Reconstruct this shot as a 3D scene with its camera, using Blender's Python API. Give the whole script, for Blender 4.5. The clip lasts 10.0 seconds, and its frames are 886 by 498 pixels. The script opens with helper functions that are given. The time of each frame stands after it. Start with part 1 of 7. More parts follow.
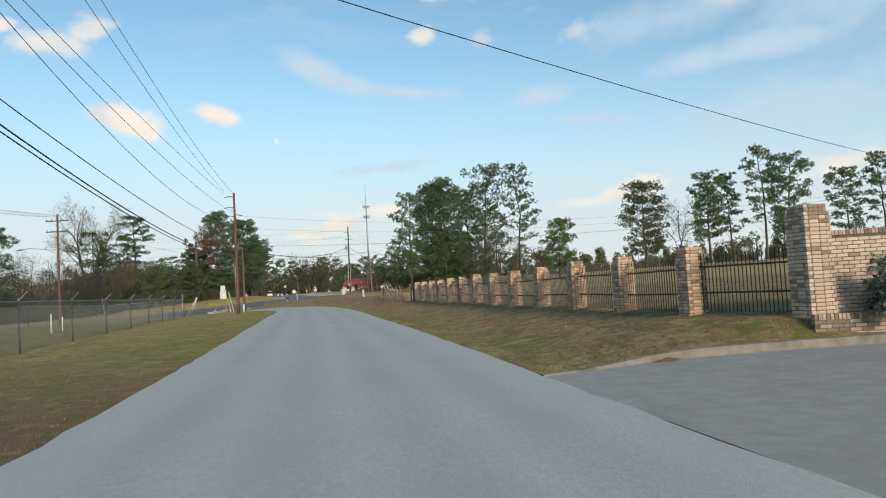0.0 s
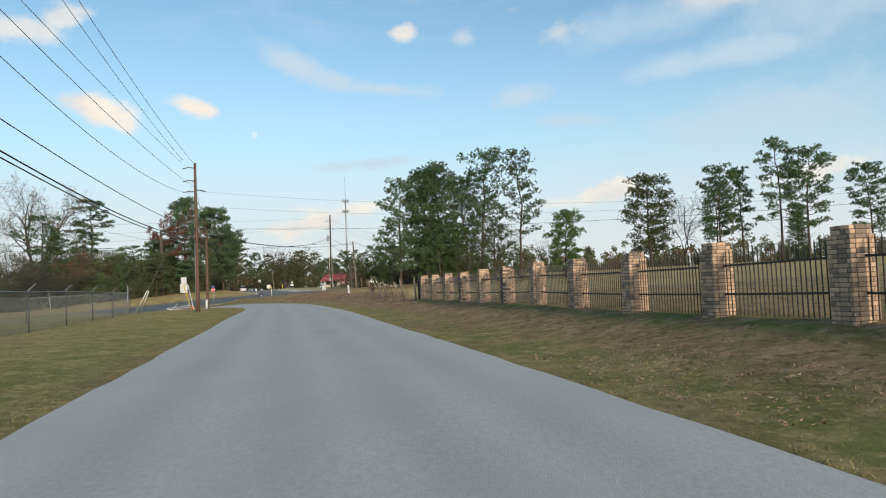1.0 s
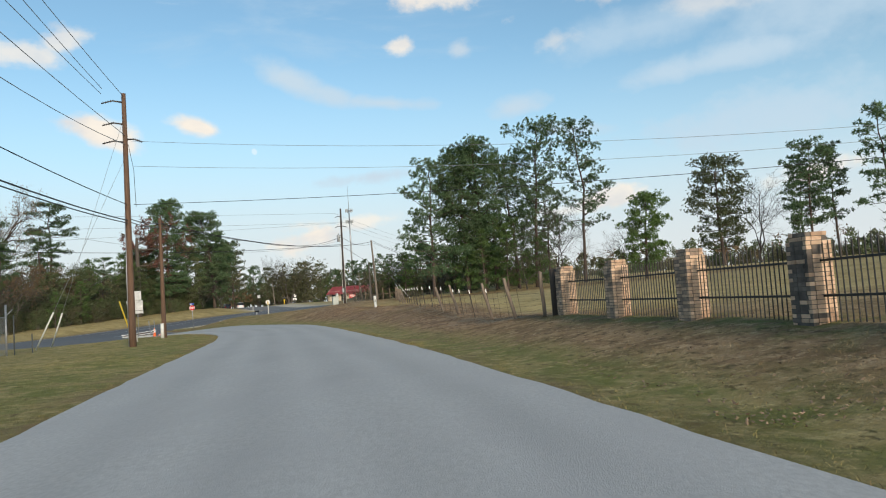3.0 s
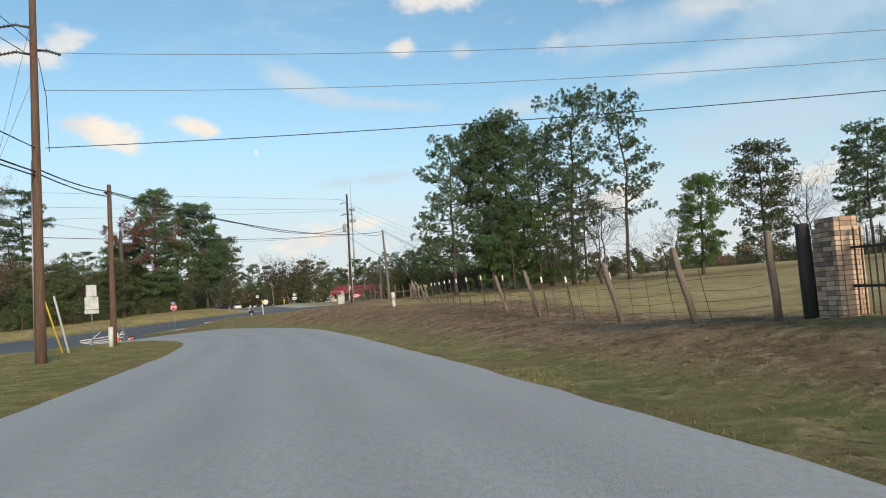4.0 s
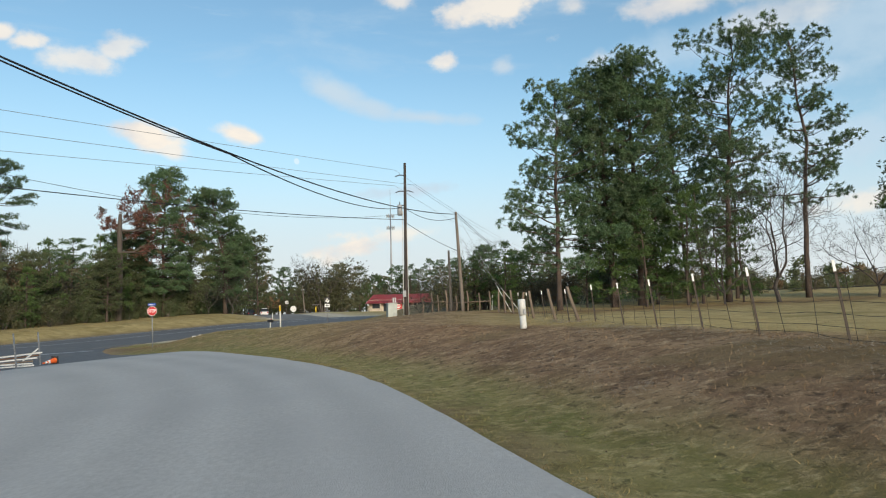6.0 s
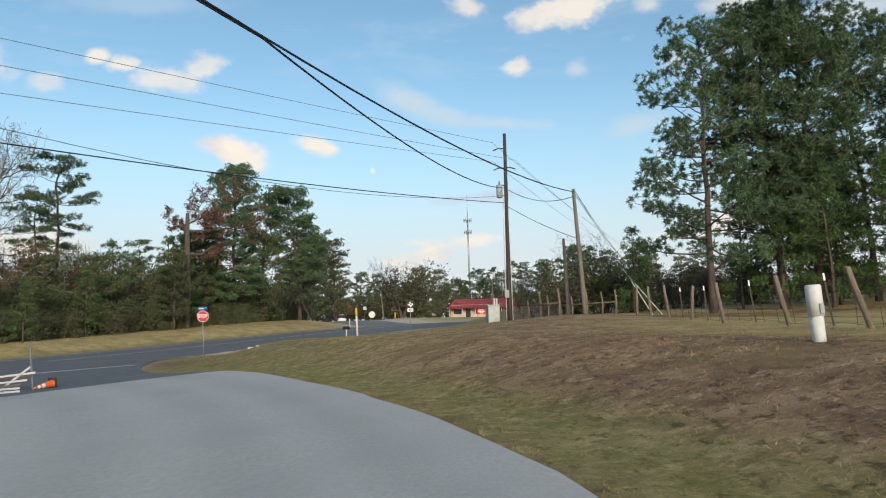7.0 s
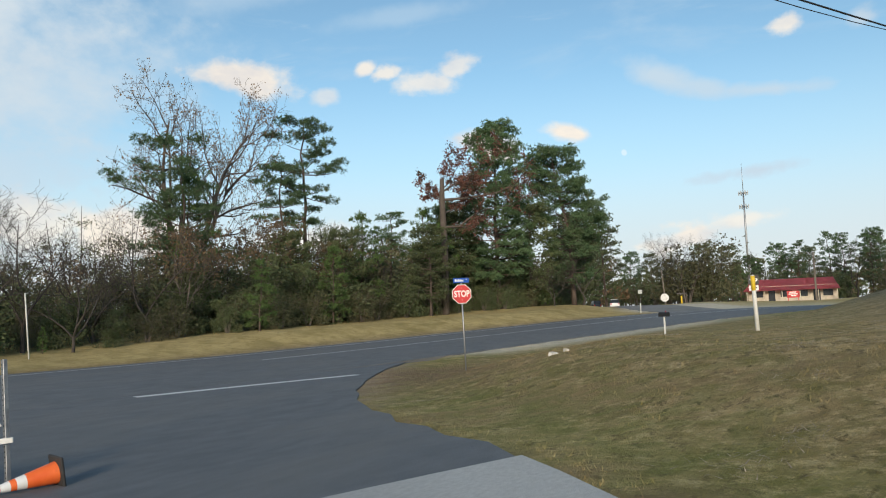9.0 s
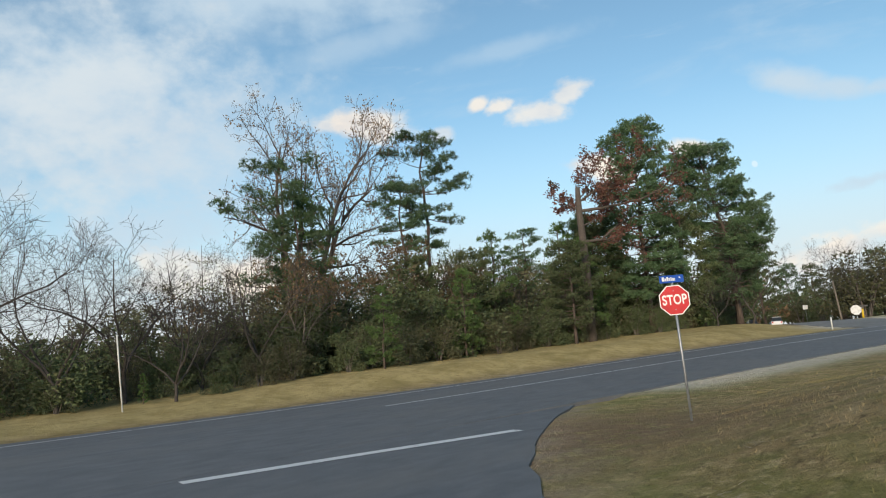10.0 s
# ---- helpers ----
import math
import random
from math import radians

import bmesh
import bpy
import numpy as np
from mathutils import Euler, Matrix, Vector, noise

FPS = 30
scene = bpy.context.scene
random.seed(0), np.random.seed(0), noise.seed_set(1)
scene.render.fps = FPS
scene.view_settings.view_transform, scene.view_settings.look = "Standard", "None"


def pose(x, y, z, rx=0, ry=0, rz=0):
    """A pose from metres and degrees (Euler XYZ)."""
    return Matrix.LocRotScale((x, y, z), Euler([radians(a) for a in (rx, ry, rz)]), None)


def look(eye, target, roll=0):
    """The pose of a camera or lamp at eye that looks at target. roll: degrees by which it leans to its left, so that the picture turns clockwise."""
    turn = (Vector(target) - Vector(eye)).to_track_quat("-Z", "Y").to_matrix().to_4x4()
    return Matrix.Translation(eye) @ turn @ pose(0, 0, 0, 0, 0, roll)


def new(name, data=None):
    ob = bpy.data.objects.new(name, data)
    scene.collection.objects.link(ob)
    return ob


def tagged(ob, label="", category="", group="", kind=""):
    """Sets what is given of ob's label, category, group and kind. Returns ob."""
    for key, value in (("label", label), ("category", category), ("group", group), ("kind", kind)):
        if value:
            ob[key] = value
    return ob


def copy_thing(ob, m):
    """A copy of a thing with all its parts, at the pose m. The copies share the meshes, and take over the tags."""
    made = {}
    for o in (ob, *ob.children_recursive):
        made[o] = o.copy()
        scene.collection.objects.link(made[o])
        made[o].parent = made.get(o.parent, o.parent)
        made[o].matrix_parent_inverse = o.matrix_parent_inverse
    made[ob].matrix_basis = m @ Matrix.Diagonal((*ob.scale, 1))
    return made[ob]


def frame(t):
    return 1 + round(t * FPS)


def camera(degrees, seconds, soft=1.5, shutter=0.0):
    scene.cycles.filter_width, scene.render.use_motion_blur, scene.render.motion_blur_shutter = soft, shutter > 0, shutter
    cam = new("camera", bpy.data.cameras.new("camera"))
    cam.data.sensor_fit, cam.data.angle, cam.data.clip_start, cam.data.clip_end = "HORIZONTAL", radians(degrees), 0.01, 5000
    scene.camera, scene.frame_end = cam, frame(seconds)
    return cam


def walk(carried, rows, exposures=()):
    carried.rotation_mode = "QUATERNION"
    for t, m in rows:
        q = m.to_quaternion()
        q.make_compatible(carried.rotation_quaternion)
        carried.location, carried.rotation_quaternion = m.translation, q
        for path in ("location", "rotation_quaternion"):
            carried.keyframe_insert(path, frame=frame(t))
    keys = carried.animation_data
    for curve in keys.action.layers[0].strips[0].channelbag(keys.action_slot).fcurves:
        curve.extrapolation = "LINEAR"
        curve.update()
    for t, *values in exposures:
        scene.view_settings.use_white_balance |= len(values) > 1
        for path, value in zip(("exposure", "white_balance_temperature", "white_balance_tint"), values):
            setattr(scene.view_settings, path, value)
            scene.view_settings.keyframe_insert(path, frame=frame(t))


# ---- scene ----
cam = camera(64.6, 10.0, 1.1)
PATH = [
    (0, (-0.181, 1.55, 1.168), (-0.181, 3.547, 1.279), -3.3),
    (0.5, (-1.442, 7.876, 1.117), (-1.374, 9.872, 1.222), -2.9),
    (1, (-2.689, 14.149, 1.099), (-2.625, 16.146, 1.202), -2.3),
    (1.5, (-3.858, 20.361, 1.114), (-3.798, 22.357, 1.221), -2.4),
    (2, (-4.972, 26.532, 1.153), (-4.912, 28.528, 1.263), -3.6),
    (2.5, (-6.061, 32.638, 1.175), (-6.001, 34.633, 1.296), -3.8),
    (2.7, (-6.485, 35.044, 1.153), (-6.425, 37.039, 1.283), -3.8),
    (3.8, (-8.637, 48.049, 0.911), (-8.581, 50.044, 1.05), -4.6),
    (4, (-9.03, 50.385, 0.923), (-8.975, 52.379, 1.063), -3.8),
    (4.5, (-10.059, 56.19, 1.045), (-10.006, 58.183, 1.196), -0.3),
    (5, (-11.013, 61.945, 1.14), (-10.972, 63.939, 1.299), -0.6),
    (5.2, (-11.409, 64.208, 1.168), (-11.374, 66.202, 1.322), -1.0),
    (6.3, (-13.887, 76.257, 1.133), (-13.965, 78.246, 1.327), -2.0),
    (6.5, (-14.367, 78.338, 1.127), (-14.47, 80.325, 1.325), -2.6),
    (7, (-15.694, 83.33, 1.104), (-15.949, 85.303, 1.31), -1.7),
    (7.5, (-17.301, 88.054, 1.122), (-17.795, 89.981, 1.326), -0.5),
    (8, (-19.274, 92.373, 1.132), (-19.947, 94.247, 1.327), 0.4),
    (8.5, (-21.486, 96.368, 1.105), (-22.29, 98.19, 1.287), -1.2),
    (9, (-23.867, 99.955, 1.116), (-24.8, 101.714, 1.305), -1.7),
    (9.5, (-26.337, 103.155, 1.081), (-27.395, 104.841, 1.274), -2.4),
    (10, (-28.738, 105.846, 1.027), (-29.952, 107.407, 1.323), -4.1),
]
walk(cam, [(t, look(eye, target, roll)) for t, eye, target, roll in PATH])

# ---- world and sun ----
SUN_AZ, SUN_EL = 158.0, 16.0      # degrees: clockwise from +y, above the horizon
world = bpy.data.worlds.new("sky_world")
scene.world = world
world.use_nodes = True
WN, WL = world.node_tree.nodes, world.node_tree.links
WN.clear()


def wnode(kind, **values):
    n = WN.new(kind)
    for key, value in values.items():
        n.inputs[key].default_value = value
    return n


def wmath(op, a, b=None, c=None):
    n = WN.new("ShaderNodeMath")
    n.operation = op
    for i, v in enumerate((a, b, c)):
        if v is None:
            continue
        if isinstance(v, (int, float)):
            n.inputs[i].default_value = v
        else:
            WL.new(v, n.inputs[i])
    return n.outputs[0]


def wramp(value, lo, hi, top=1.0):
    n = WN.new("ShaderNodeMapRange")
    n.interpolation_type = "SMOOTHSTEP"
    n.inputs["From Min"].default_value, n.inputs["From Max"].default_value = lo, hi
    n.inputs["To Min"].default_value, n.inputs["To Max"].default_value = 0.0, top
    WL.new(value, n.inputs["Value"])
    return n.outputs[0]


def wmix(fac, a, b):
    n = WN.new("ShaderNodeMix")
    n.data_type = "RGBA"
    WL.new(fac, n.inputs["Factor"])
    for socket, v in ((n.inputs[6], a), (n.inputs[7], b)):
        if isinstance(v, tuple):
            socket.default_value = (*v, 1)
        else:
            WL.new(v, socket)
    return n.outputs[2]


sky = WN.new("ShaderNodeTexSky")
sky.sky_type = "NISHITA"
sky.sun_disc = False
sky.sun_elevation, sky.sun_rotation = radians(SUN_EL), radians(SUN_AZ)
sky.air_density, sky.dust_density, sky.ozone_density = 1.0, 0.5, 2.2
coord = WN.new("ShaderNodeTexCoord")
way = coord.outputs["Generated"]
split = WN.new("ShaderNodeSeparateXYZ")
WL.new(way, split.inputs[0])
up = split.outputs["Z"]


def wnoise(scale, detail, stretch=(1, 1, 1), rough=0.55, distort=0.0, turn=0.0):
    m = WN.new("ShaderNodeMapping")
    m.inputs["Scale"].default_value = stretch
    m.inputs["Rotation"].default_value = (0, 0, radians(turn))
    WL.new(way, m.inputs["Vector"])
    n = wnode("ShaderNodeTexNoise", Scale=scale, Detail=detail, Roughness=rough, Distortion=distort)
    WL.new(m.outputs[0], n.inputs["Vector"])
    return n.outputs["Fac"]


ragged = wnoise(30.0, 7, (1, 1, 1.4), 0.6)
lumpy = wnoise(13.0, 3, (1, 1, 1.6), 0.5)
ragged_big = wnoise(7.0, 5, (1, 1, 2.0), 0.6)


def puff(az, el, wide, high, tilt=0.0, rag=1.0, soft=0.5):
    """How much of one cloud, by direction: degrees of azimuth and elevation, half sizes in degrees."""
    a, e, s = radians(az), radians(el), radians(tilt)
    c = Vector((math.sin(a) * math.cos(e), math.cos(a) * math.cos(e), math.sin(e)))
    u = Vector((math.cos(a), -math.sin(a), 0))
    v = u.cross(c) * -1.0
    v = v if v.z > 0 else -v
    u, v = u * math.cos(s) + v * math.sin(s), v * math.cos(s) - u * math.sin(s)
    out = []
    for axis, size in ((u, wide), (v, high)):
        d = WN.new("ShaderNodeVectorMath")
        d.operation = "DOT_PRODUCT"
        WL.new(way, d.inputs[0])
        k = 1.0 / math.tan(radians(size))
        d.inputs[1].default_value = axis * k
        out.append(wmath("SUBTRACT", d.outputs["Value"], axis.dot(c) * k))
    r = wmath("ADD", wmath("MULTIPLY", out[0], out[0]), wmath("MULTIPLY", out[1], out[1]))
    torn = wmath("ADD", wmath("MULTIPLY", wmath("SUBTRACT", ragged, 0.5), rag * 1.5), wmath("MULTIPLY", wmath("SUBTRACT", lumpy, 0.5), rag * 2.0))
    r = wmath("ADD", wmath("SQRT", r), torn)
    return wramp(wmath("MULTIPLY", r, -1.0), -1.0 - soft * 0.4, -1.0 + soft)


# thin high cloud, drawn out, and a pale veil towards the horizon
veil = wramp(wnoise(2.6, 6, (1.0, 2.2, 5.0), 0.6, 0.5, 25), 0.52, 0.80, 0.40)
high_thin = wramp(wnoise(5.0, 7, (0.7, 2.0, 6.0), 0.66, 0.8, -20), 0.56, 0.82, 0.32)
haze = wramp(wmath("MULTIPLY", up, -1.0), -0.36, -0.03, 0.86)
thin = wmath("MAXIMUM", wmath("MAXIMUM", veil, high_thin), haze)
for az, el, wide, high, tilt, amount in (
        (-9.6, 17.7, 3.9, 1.1, -25, 1.0), (-6.5, 16.5, 2.6, 0.9, -18, 0.9), (-2.4, 15.9, 4.4, 0.7, -5, 1.0), (-3.0, 10.1, 6.4, 1.0, 3, 1.0),
        (8.2, 14.7, 3.0, 1.0, 8, 0.95), (12.0, 12.7, 5.2, 0.9, -4, 0.85), (25.0, 16.3, 10.0, 1.3, 4, 0.85), (27.0, 11.2, 12.0, 3.4, 4, 0.85),
        (-66.0, 20.0, 15.0, 8.0, 10, 1.0), (-58.0, 16.0, 12.0, 6.0, 16, 0.85), (-50.0, 29.0, 18.0, 4.0, 12, 0.8), (-44.0, 25.0, 8.0, 1.5, 14, 0.45), (-31.0, 23.9, 7.0, 0.8, 8, 0.4),
        (-60.0, 11.0, 12.0, 5.0, 0, 0.85), (33.0, 19.0, 9.0, 4.0, 8, 0.7), (20.0, 19.6, 9.0, 1.8, 4, 0.6), (-20.0, 9.0, 9.0, 2.4, 0, 0.35)):
    thin = wmath("MAXIMUM", thin, wmath("MULTIPLY", puff(az, el, wide, high, tilt, 0.6, 0.95), amount))
cloud = None
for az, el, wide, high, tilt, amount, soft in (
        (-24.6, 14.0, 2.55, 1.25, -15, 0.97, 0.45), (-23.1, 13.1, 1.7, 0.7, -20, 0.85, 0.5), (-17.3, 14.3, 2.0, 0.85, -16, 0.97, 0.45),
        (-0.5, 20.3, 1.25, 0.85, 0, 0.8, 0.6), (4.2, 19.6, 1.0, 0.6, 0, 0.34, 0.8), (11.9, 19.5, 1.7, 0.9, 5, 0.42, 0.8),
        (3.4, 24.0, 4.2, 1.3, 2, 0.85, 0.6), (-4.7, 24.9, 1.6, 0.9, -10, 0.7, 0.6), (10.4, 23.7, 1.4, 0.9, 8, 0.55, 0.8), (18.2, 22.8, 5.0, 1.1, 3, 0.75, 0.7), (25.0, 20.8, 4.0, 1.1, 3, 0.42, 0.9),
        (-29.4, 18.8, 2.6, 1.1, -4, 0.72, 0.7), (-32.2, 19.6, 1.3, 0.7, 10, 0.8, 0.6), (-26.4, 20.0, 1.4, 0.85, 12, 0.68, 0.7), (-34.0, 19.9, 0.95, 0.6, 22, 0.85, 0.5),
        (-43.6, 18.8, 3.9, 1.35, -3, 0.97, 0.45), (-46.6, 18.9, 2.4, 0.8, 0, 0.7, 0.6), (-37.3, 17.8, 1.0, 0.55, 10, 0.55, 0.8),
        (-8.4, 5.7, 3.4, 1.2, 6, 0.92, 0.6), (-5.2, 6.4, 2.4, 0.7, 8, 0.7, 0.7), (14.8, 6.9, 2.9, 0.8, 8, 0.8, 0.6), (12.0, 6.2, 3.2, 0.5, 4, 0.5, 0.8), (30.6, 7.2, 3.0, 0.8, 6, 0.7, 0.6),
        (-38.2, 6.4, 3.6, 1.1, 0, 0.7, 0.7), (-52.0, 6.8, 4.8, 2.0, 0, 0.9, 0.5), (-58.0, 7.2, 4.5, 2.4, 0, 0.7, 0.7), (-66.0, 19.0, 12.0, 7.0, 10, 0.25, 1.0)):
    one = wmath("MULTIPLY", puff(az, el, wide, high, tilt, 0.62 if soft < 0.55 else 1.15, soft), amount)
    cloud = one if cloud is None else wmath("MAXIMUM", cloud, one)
moon = wmath("MULTIPLY", puff(-13.0, 12.4, 0.22, 0.27, 20, 0.0, 0.3), 0.38)
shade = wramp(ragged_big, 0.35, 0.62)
sky_bg = WN.new("ShaderNodeBackground")
tint = WN.new("ShaderNodeMix")
tint.data_type, tint.blend_type = "RGBA", "MULTIPLY"
tint.inputs["Factor"].default_value = 1.0
tint.inputs[7].default_value = (0.91, 1.0, 0.91, 1)
WL.new(sky.outputs[0], tint.inputs[6])
WL.new(tint.outputs[2], sky_bg.inputs["Color"])
sky_bg.inputs["Strength"].default_value = 0.155
thin_bg = WN.new("ShaderNodeBackground")
thin_bg.inputs["Color"].default_value = (0.515, 0.645, 0.75, 1)
thin_bg.inputs["Strength"].default_value = 0.90
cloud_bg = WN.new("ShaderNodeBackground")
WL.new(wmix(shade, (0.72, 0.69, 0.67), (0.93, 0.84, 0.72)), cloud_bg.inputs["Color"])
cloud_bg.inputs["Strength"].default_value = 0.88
low_bg = WN.new("ShaderNodeBackground")
low_bg.inputs["Color"].default_value = (0.70, 0.72, 0.72, 1)
low_bg.inputs["Strength"].default_value = 0.90
mix_low = WN.new("ShaderNodeMixShader")
WL.new(wramp(wmath("MULTIPLY", up, -1.0), -0.22, -0.02, 0.75), mix_low.inputs[0])
mix_a, mix_b = WN.new("ShaderNodeMixShader"), WN.new("ShaderNodeMixShader")
WL.new(thin, mix_a.inputs[0])
WL.new(sky_bg.outputs[0], mix_a.inputs[1])
WL.new(thin_bg.outputs[0], mix_a.inputs[2])
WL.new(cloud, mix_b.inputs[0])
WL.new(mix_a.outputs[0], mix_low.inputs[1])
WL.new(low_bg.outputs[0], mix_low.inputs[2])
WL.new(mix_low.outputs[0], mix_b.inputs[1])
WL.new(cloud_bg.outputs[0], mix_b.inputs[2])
world_out = WN.new("ShaderNodeOutputWorld")
mix_moon = WN.new("ShaderNodeMixShader")
moon_bg = wnode("ShaderNodeBackground", Color=(0.93, 0.93, 0.90, 1), Strength=0.9)
WL.new(moon, mix_moon.inputs[0])
WL.new(mix_b.outputs[0], mix_moon.inputs[1])
WL.new(moon_bg.outputs[0], mix_moon.inputs[2])
WL.new(mix_moon.outputs[0], world_out.inputs["Surface"])

sun = new("sun", bpy.data.lights.new("sun", "SUN"))
sun.data.energy, sun.data.angle, sun.data.color = 2.9, radians(12), (1.0, 0.83, 0.64)
_a, _e = radians(SUN_AZ), radians(SUN_EL)
_from = Vector((math.sin(_a) * math.cos(_e), math.cos(_a) * math.cos(_e), math.sin(_e)))
sun.matrix_world = look(_from * 100, (0, 0, 0))
scene.view_settings.exposure = 0.3

# ---- materials ----


def surface(name, a, b, scale=6.0, rough=0.8, bump=0.2, bump_scale=None, c=None, c_scale=0.8, c_range=(0.5, 0.65),
            metal=0.0, vary=0.0, stretch=(1, 1, 1), see_through=0.0, coords="Object", island=False):
    """A procedural material: colours a and b by fine noise, c in larger patches, relief by noise, a shift in value from piece to piece."""
    m = bpy.data.materials.new(name)
    m.use_nodes = True
    nt = m.node_tree
    N, L = nt.nodes, nt.links
    bsdf = N["Principled BSDF"]
    tc = N.new("ShaderNodeTexCoord")
    mp = N.new("ShaderNodeMapping")
    mp.inputs["Scale"].default_value = stretch
    if coords == "World":
        geo = N.new("ShaderNodeNewGeometry")
        L.new(geo.outputs["Position"], mp.inputs["Vector"])
    else:
        L.new(tc.outputs[coords], mp.inputs["Vector"])

    def noise_tex(s, detail=5.0, r=0.6):
        n = N.new("ShaderNodeTexNoise")
        n.inputs["Scale"].default_value, n.inputs["Detail"].default_value, n.inputs["Roughness"].default_value = s, detail, r
        L.new(mp.outputs[0], n.inputs["Vector"])
        return n.outputs["Fac"]

    def ranged(v, lo, hi):
        r = N.new("ShaderNodeMapRange")
        r.inputs["From Min"].default_value, r.inputs["From Max"].default_value = lo, hi
        L.new(v, r.inputs["Value"])
        return r.outputs[0]

    def mixed(fac, x, y):
        n = N.new("ShaderNodeMix")
        n.data_type = "RGBA"
        L.new(fac, n.inputs["Factor"])
        for socket, v in ((n.inputs[6], x), (n.inputs[7], y)):
            if isinstance(v, tuple):
                socket.default_value = (*v, 1)
            else:
                L.new(v, socket)
        return n.outputs[2]

    colour = mixed(ranged(noise_tex(scale), 0.32, 0.68), a, b)
    if c is not None:
        colour = mixed(ranged(noise_tex(c_scale, 6), *c_range), colour, c)
    if vary:
        if island:
            g = N.new("ShaderNodeNewGeometry")
            rnd = g.outputs["Random Per Island"]
        else:
            oi = N.new("ShaderNodeObjectInfo")
            rnd = oi.outputs["Random"]
        r = N.new("ShaderNodeMapRange")
        r.inputs["To Min"].default_value, r.inputs["To Max"].default_value = 1 - vary, 1 + vary
        L.new(rnd, r.inputs["Value"])
        hsv = N.new("ShaderNodeHueSaturation")
        L.new(colour, hsv.inputs["Color"])
        L.new(r.outputs[0], hsv.inputs["Value"])
        colour = hsv.outputs[0]
    L.new(colour, bsdf.inputs["Base Color"])
    bsdf.inputs["Roughness"].default_value, bsdf.inputs["Metallic"].default_value = rough, metal
    if bump:
        bp = N.new("ShaderNodeBump")
        bp.inputs["Strength"].default_value, bp.inputs["Distance"].default_value = bump, 0.02
        L.new(noise_tex(bump_scale or scale * 3, 6), bp.inputs["Height"])
        L.new(bp.outputs[0], bsdf.inputs["Normal"])
    if see_through:
        tr = N.new("ShaderNodeBsdfTranslucent")
        L.new(colour, tr.inputs["Color"])
        mx = N.new("ShaderNodeMixShader")
        mx.inputs[0].default_value = see_through
        L.new(bsdf.outputs[0], mx.inputs[1])
        L.new(tr.outputs[0], mx.inputs[2])
        L.new(mx.outputs[0], N["Material Output"].inputs["Surface"])
    return m


CONCRETE_ROAD = surface("worn_road_paving", (0.415, 0.400, 0.370), (0.515, 0.50, 0.465), 22.0, 0.85, 0.5, 60, (0.43, 0.415, 0.39), 0.6, (0.42, 0.75), stretch=(1, 0.5, 1), coords="World")


def worn_tracks(m, spots, depth):
    """Darker, uneven bands along a road where tyres run; spots: places across the road, 0 to 1."""
    N, L = m.node_tree.nodes, m.node_tree.links
    bsdf = N["Principled BSDF"]
    colour = bsdf.inputs["Base Color"].links[0].from_socket
    at = N.new("ShaderNodeAttribute")
    at.attribute_name = "across"
    geo = N.new("ShaderNodeNewGeometry")
    mp = N.new("ShaderNodeMapping")
    mp.inputs["Scale"].default_value = (1.0, 0.25, 1.0)
    L.new(geo.outputs["Position"], mp.inputs["Vector"])
    nz = N.new("ShaderNodeTexNoise")
    nz.inputs["Scale"].default_value, nz.inputs["Detail"].default_value = 0.7, 6.0
    L.new(mp.outputs[0], nz.inputs["Vector"])
    total = None
    for spot in spots:
        d = N.new("ShaderNodeMath")
        d.operation = "SUBTRACT"
        L.new(at.outputs["Fac"], d.inputs[0])
        d.inputs[1].default_value = spot
        a = N.new("ShaderNodeMath")
        a.operation = "ABSOLUTE"
        L.new(d.outputs[0], a.inputs[0])
        r = N.new("ShaderNodeMapRange")
        r.interpolation_type = "SMOOTHSTEP"
        for key, value in (("From Min", 0.0), ("From Max", 0.11), ("To Min", 1.0), ("To Max", 0.0)):
            r.inputs[key].default_value = value
        L.new(a.outputs[0], r.inputs["Value"])
        if total is None:
            total = r.outputs[0]
        else:
            u = N.new("ShaderNodeMath")
            u.operation = "MAXIMUM"
            L.new(total, u.inputs[0])
            L.new(r.outputs[0], u.inputs[1])
            total = u.outputs[0]
    w = N.new("ShaderNodeMath")
    w.operation = "MULTIPLY"
    L.new(total, w.inputs[0])
    L.new(nz.outputs["Fac"], w.inputs[1])
    v = N.new("ShaderNodeMapRange")
    v.inputs["To Min"].default_value, v.inputs["To Max"].default_value = 1.0 + depth * 0.3, 1.0 - depth
    L.new(w.outputs[0], v.inputs["Value"])
    hsv = N.new("ShaderNodeHueSaturation")
    L.new(colour, hsv.inputs["Color"])
    L.new(v.outputs[0], hsv.inputs["Value"])
    L.new(hsv.outputs[0], bsdf.inputs["Base Color"])


worn_tracks(CONCRETE_ROAD, (0.2, 0.42, 0.62, 0.82), 0.16)
ASPHALT = surface("asphalt", (0.108, 0.113, 0.118), (0.152, 0.156, 0.16), 2.6, 0.8, 0.6, 45, (0.165, 0.16, 0.15), 0.35, (0.48, 0.78), coords="World", stretch=(1, 0.4, 1))
OLD_ASPHALT = surface("old_grey_asphalt", (0.16, 0.16, 0.155), (0.22, 0.22, 0.21), 2.6, 0.85, 0.5, 45, (0.13, 0.13, 0.125), 0.4, (0.48, 0.75), coords="World")
GRAVEL = surface("pale_broken_concrete", (0.50, 0.47, 0.43), (0.66, 0.63, 0.58), 9.0, 0.95, 0.7, 30, (0.22, 0.2, 0.16), 0.7, coords="World")
ROAD_PAINT = surface("worn_white_road_paint", (0.62, 0.62, 0.60), (0.72, 0.72, 0.70), 8, 0.7, 0.2, 50, (0.25, 0.25, 0.25), 3.0, (0.62, 0.72), coords="World")
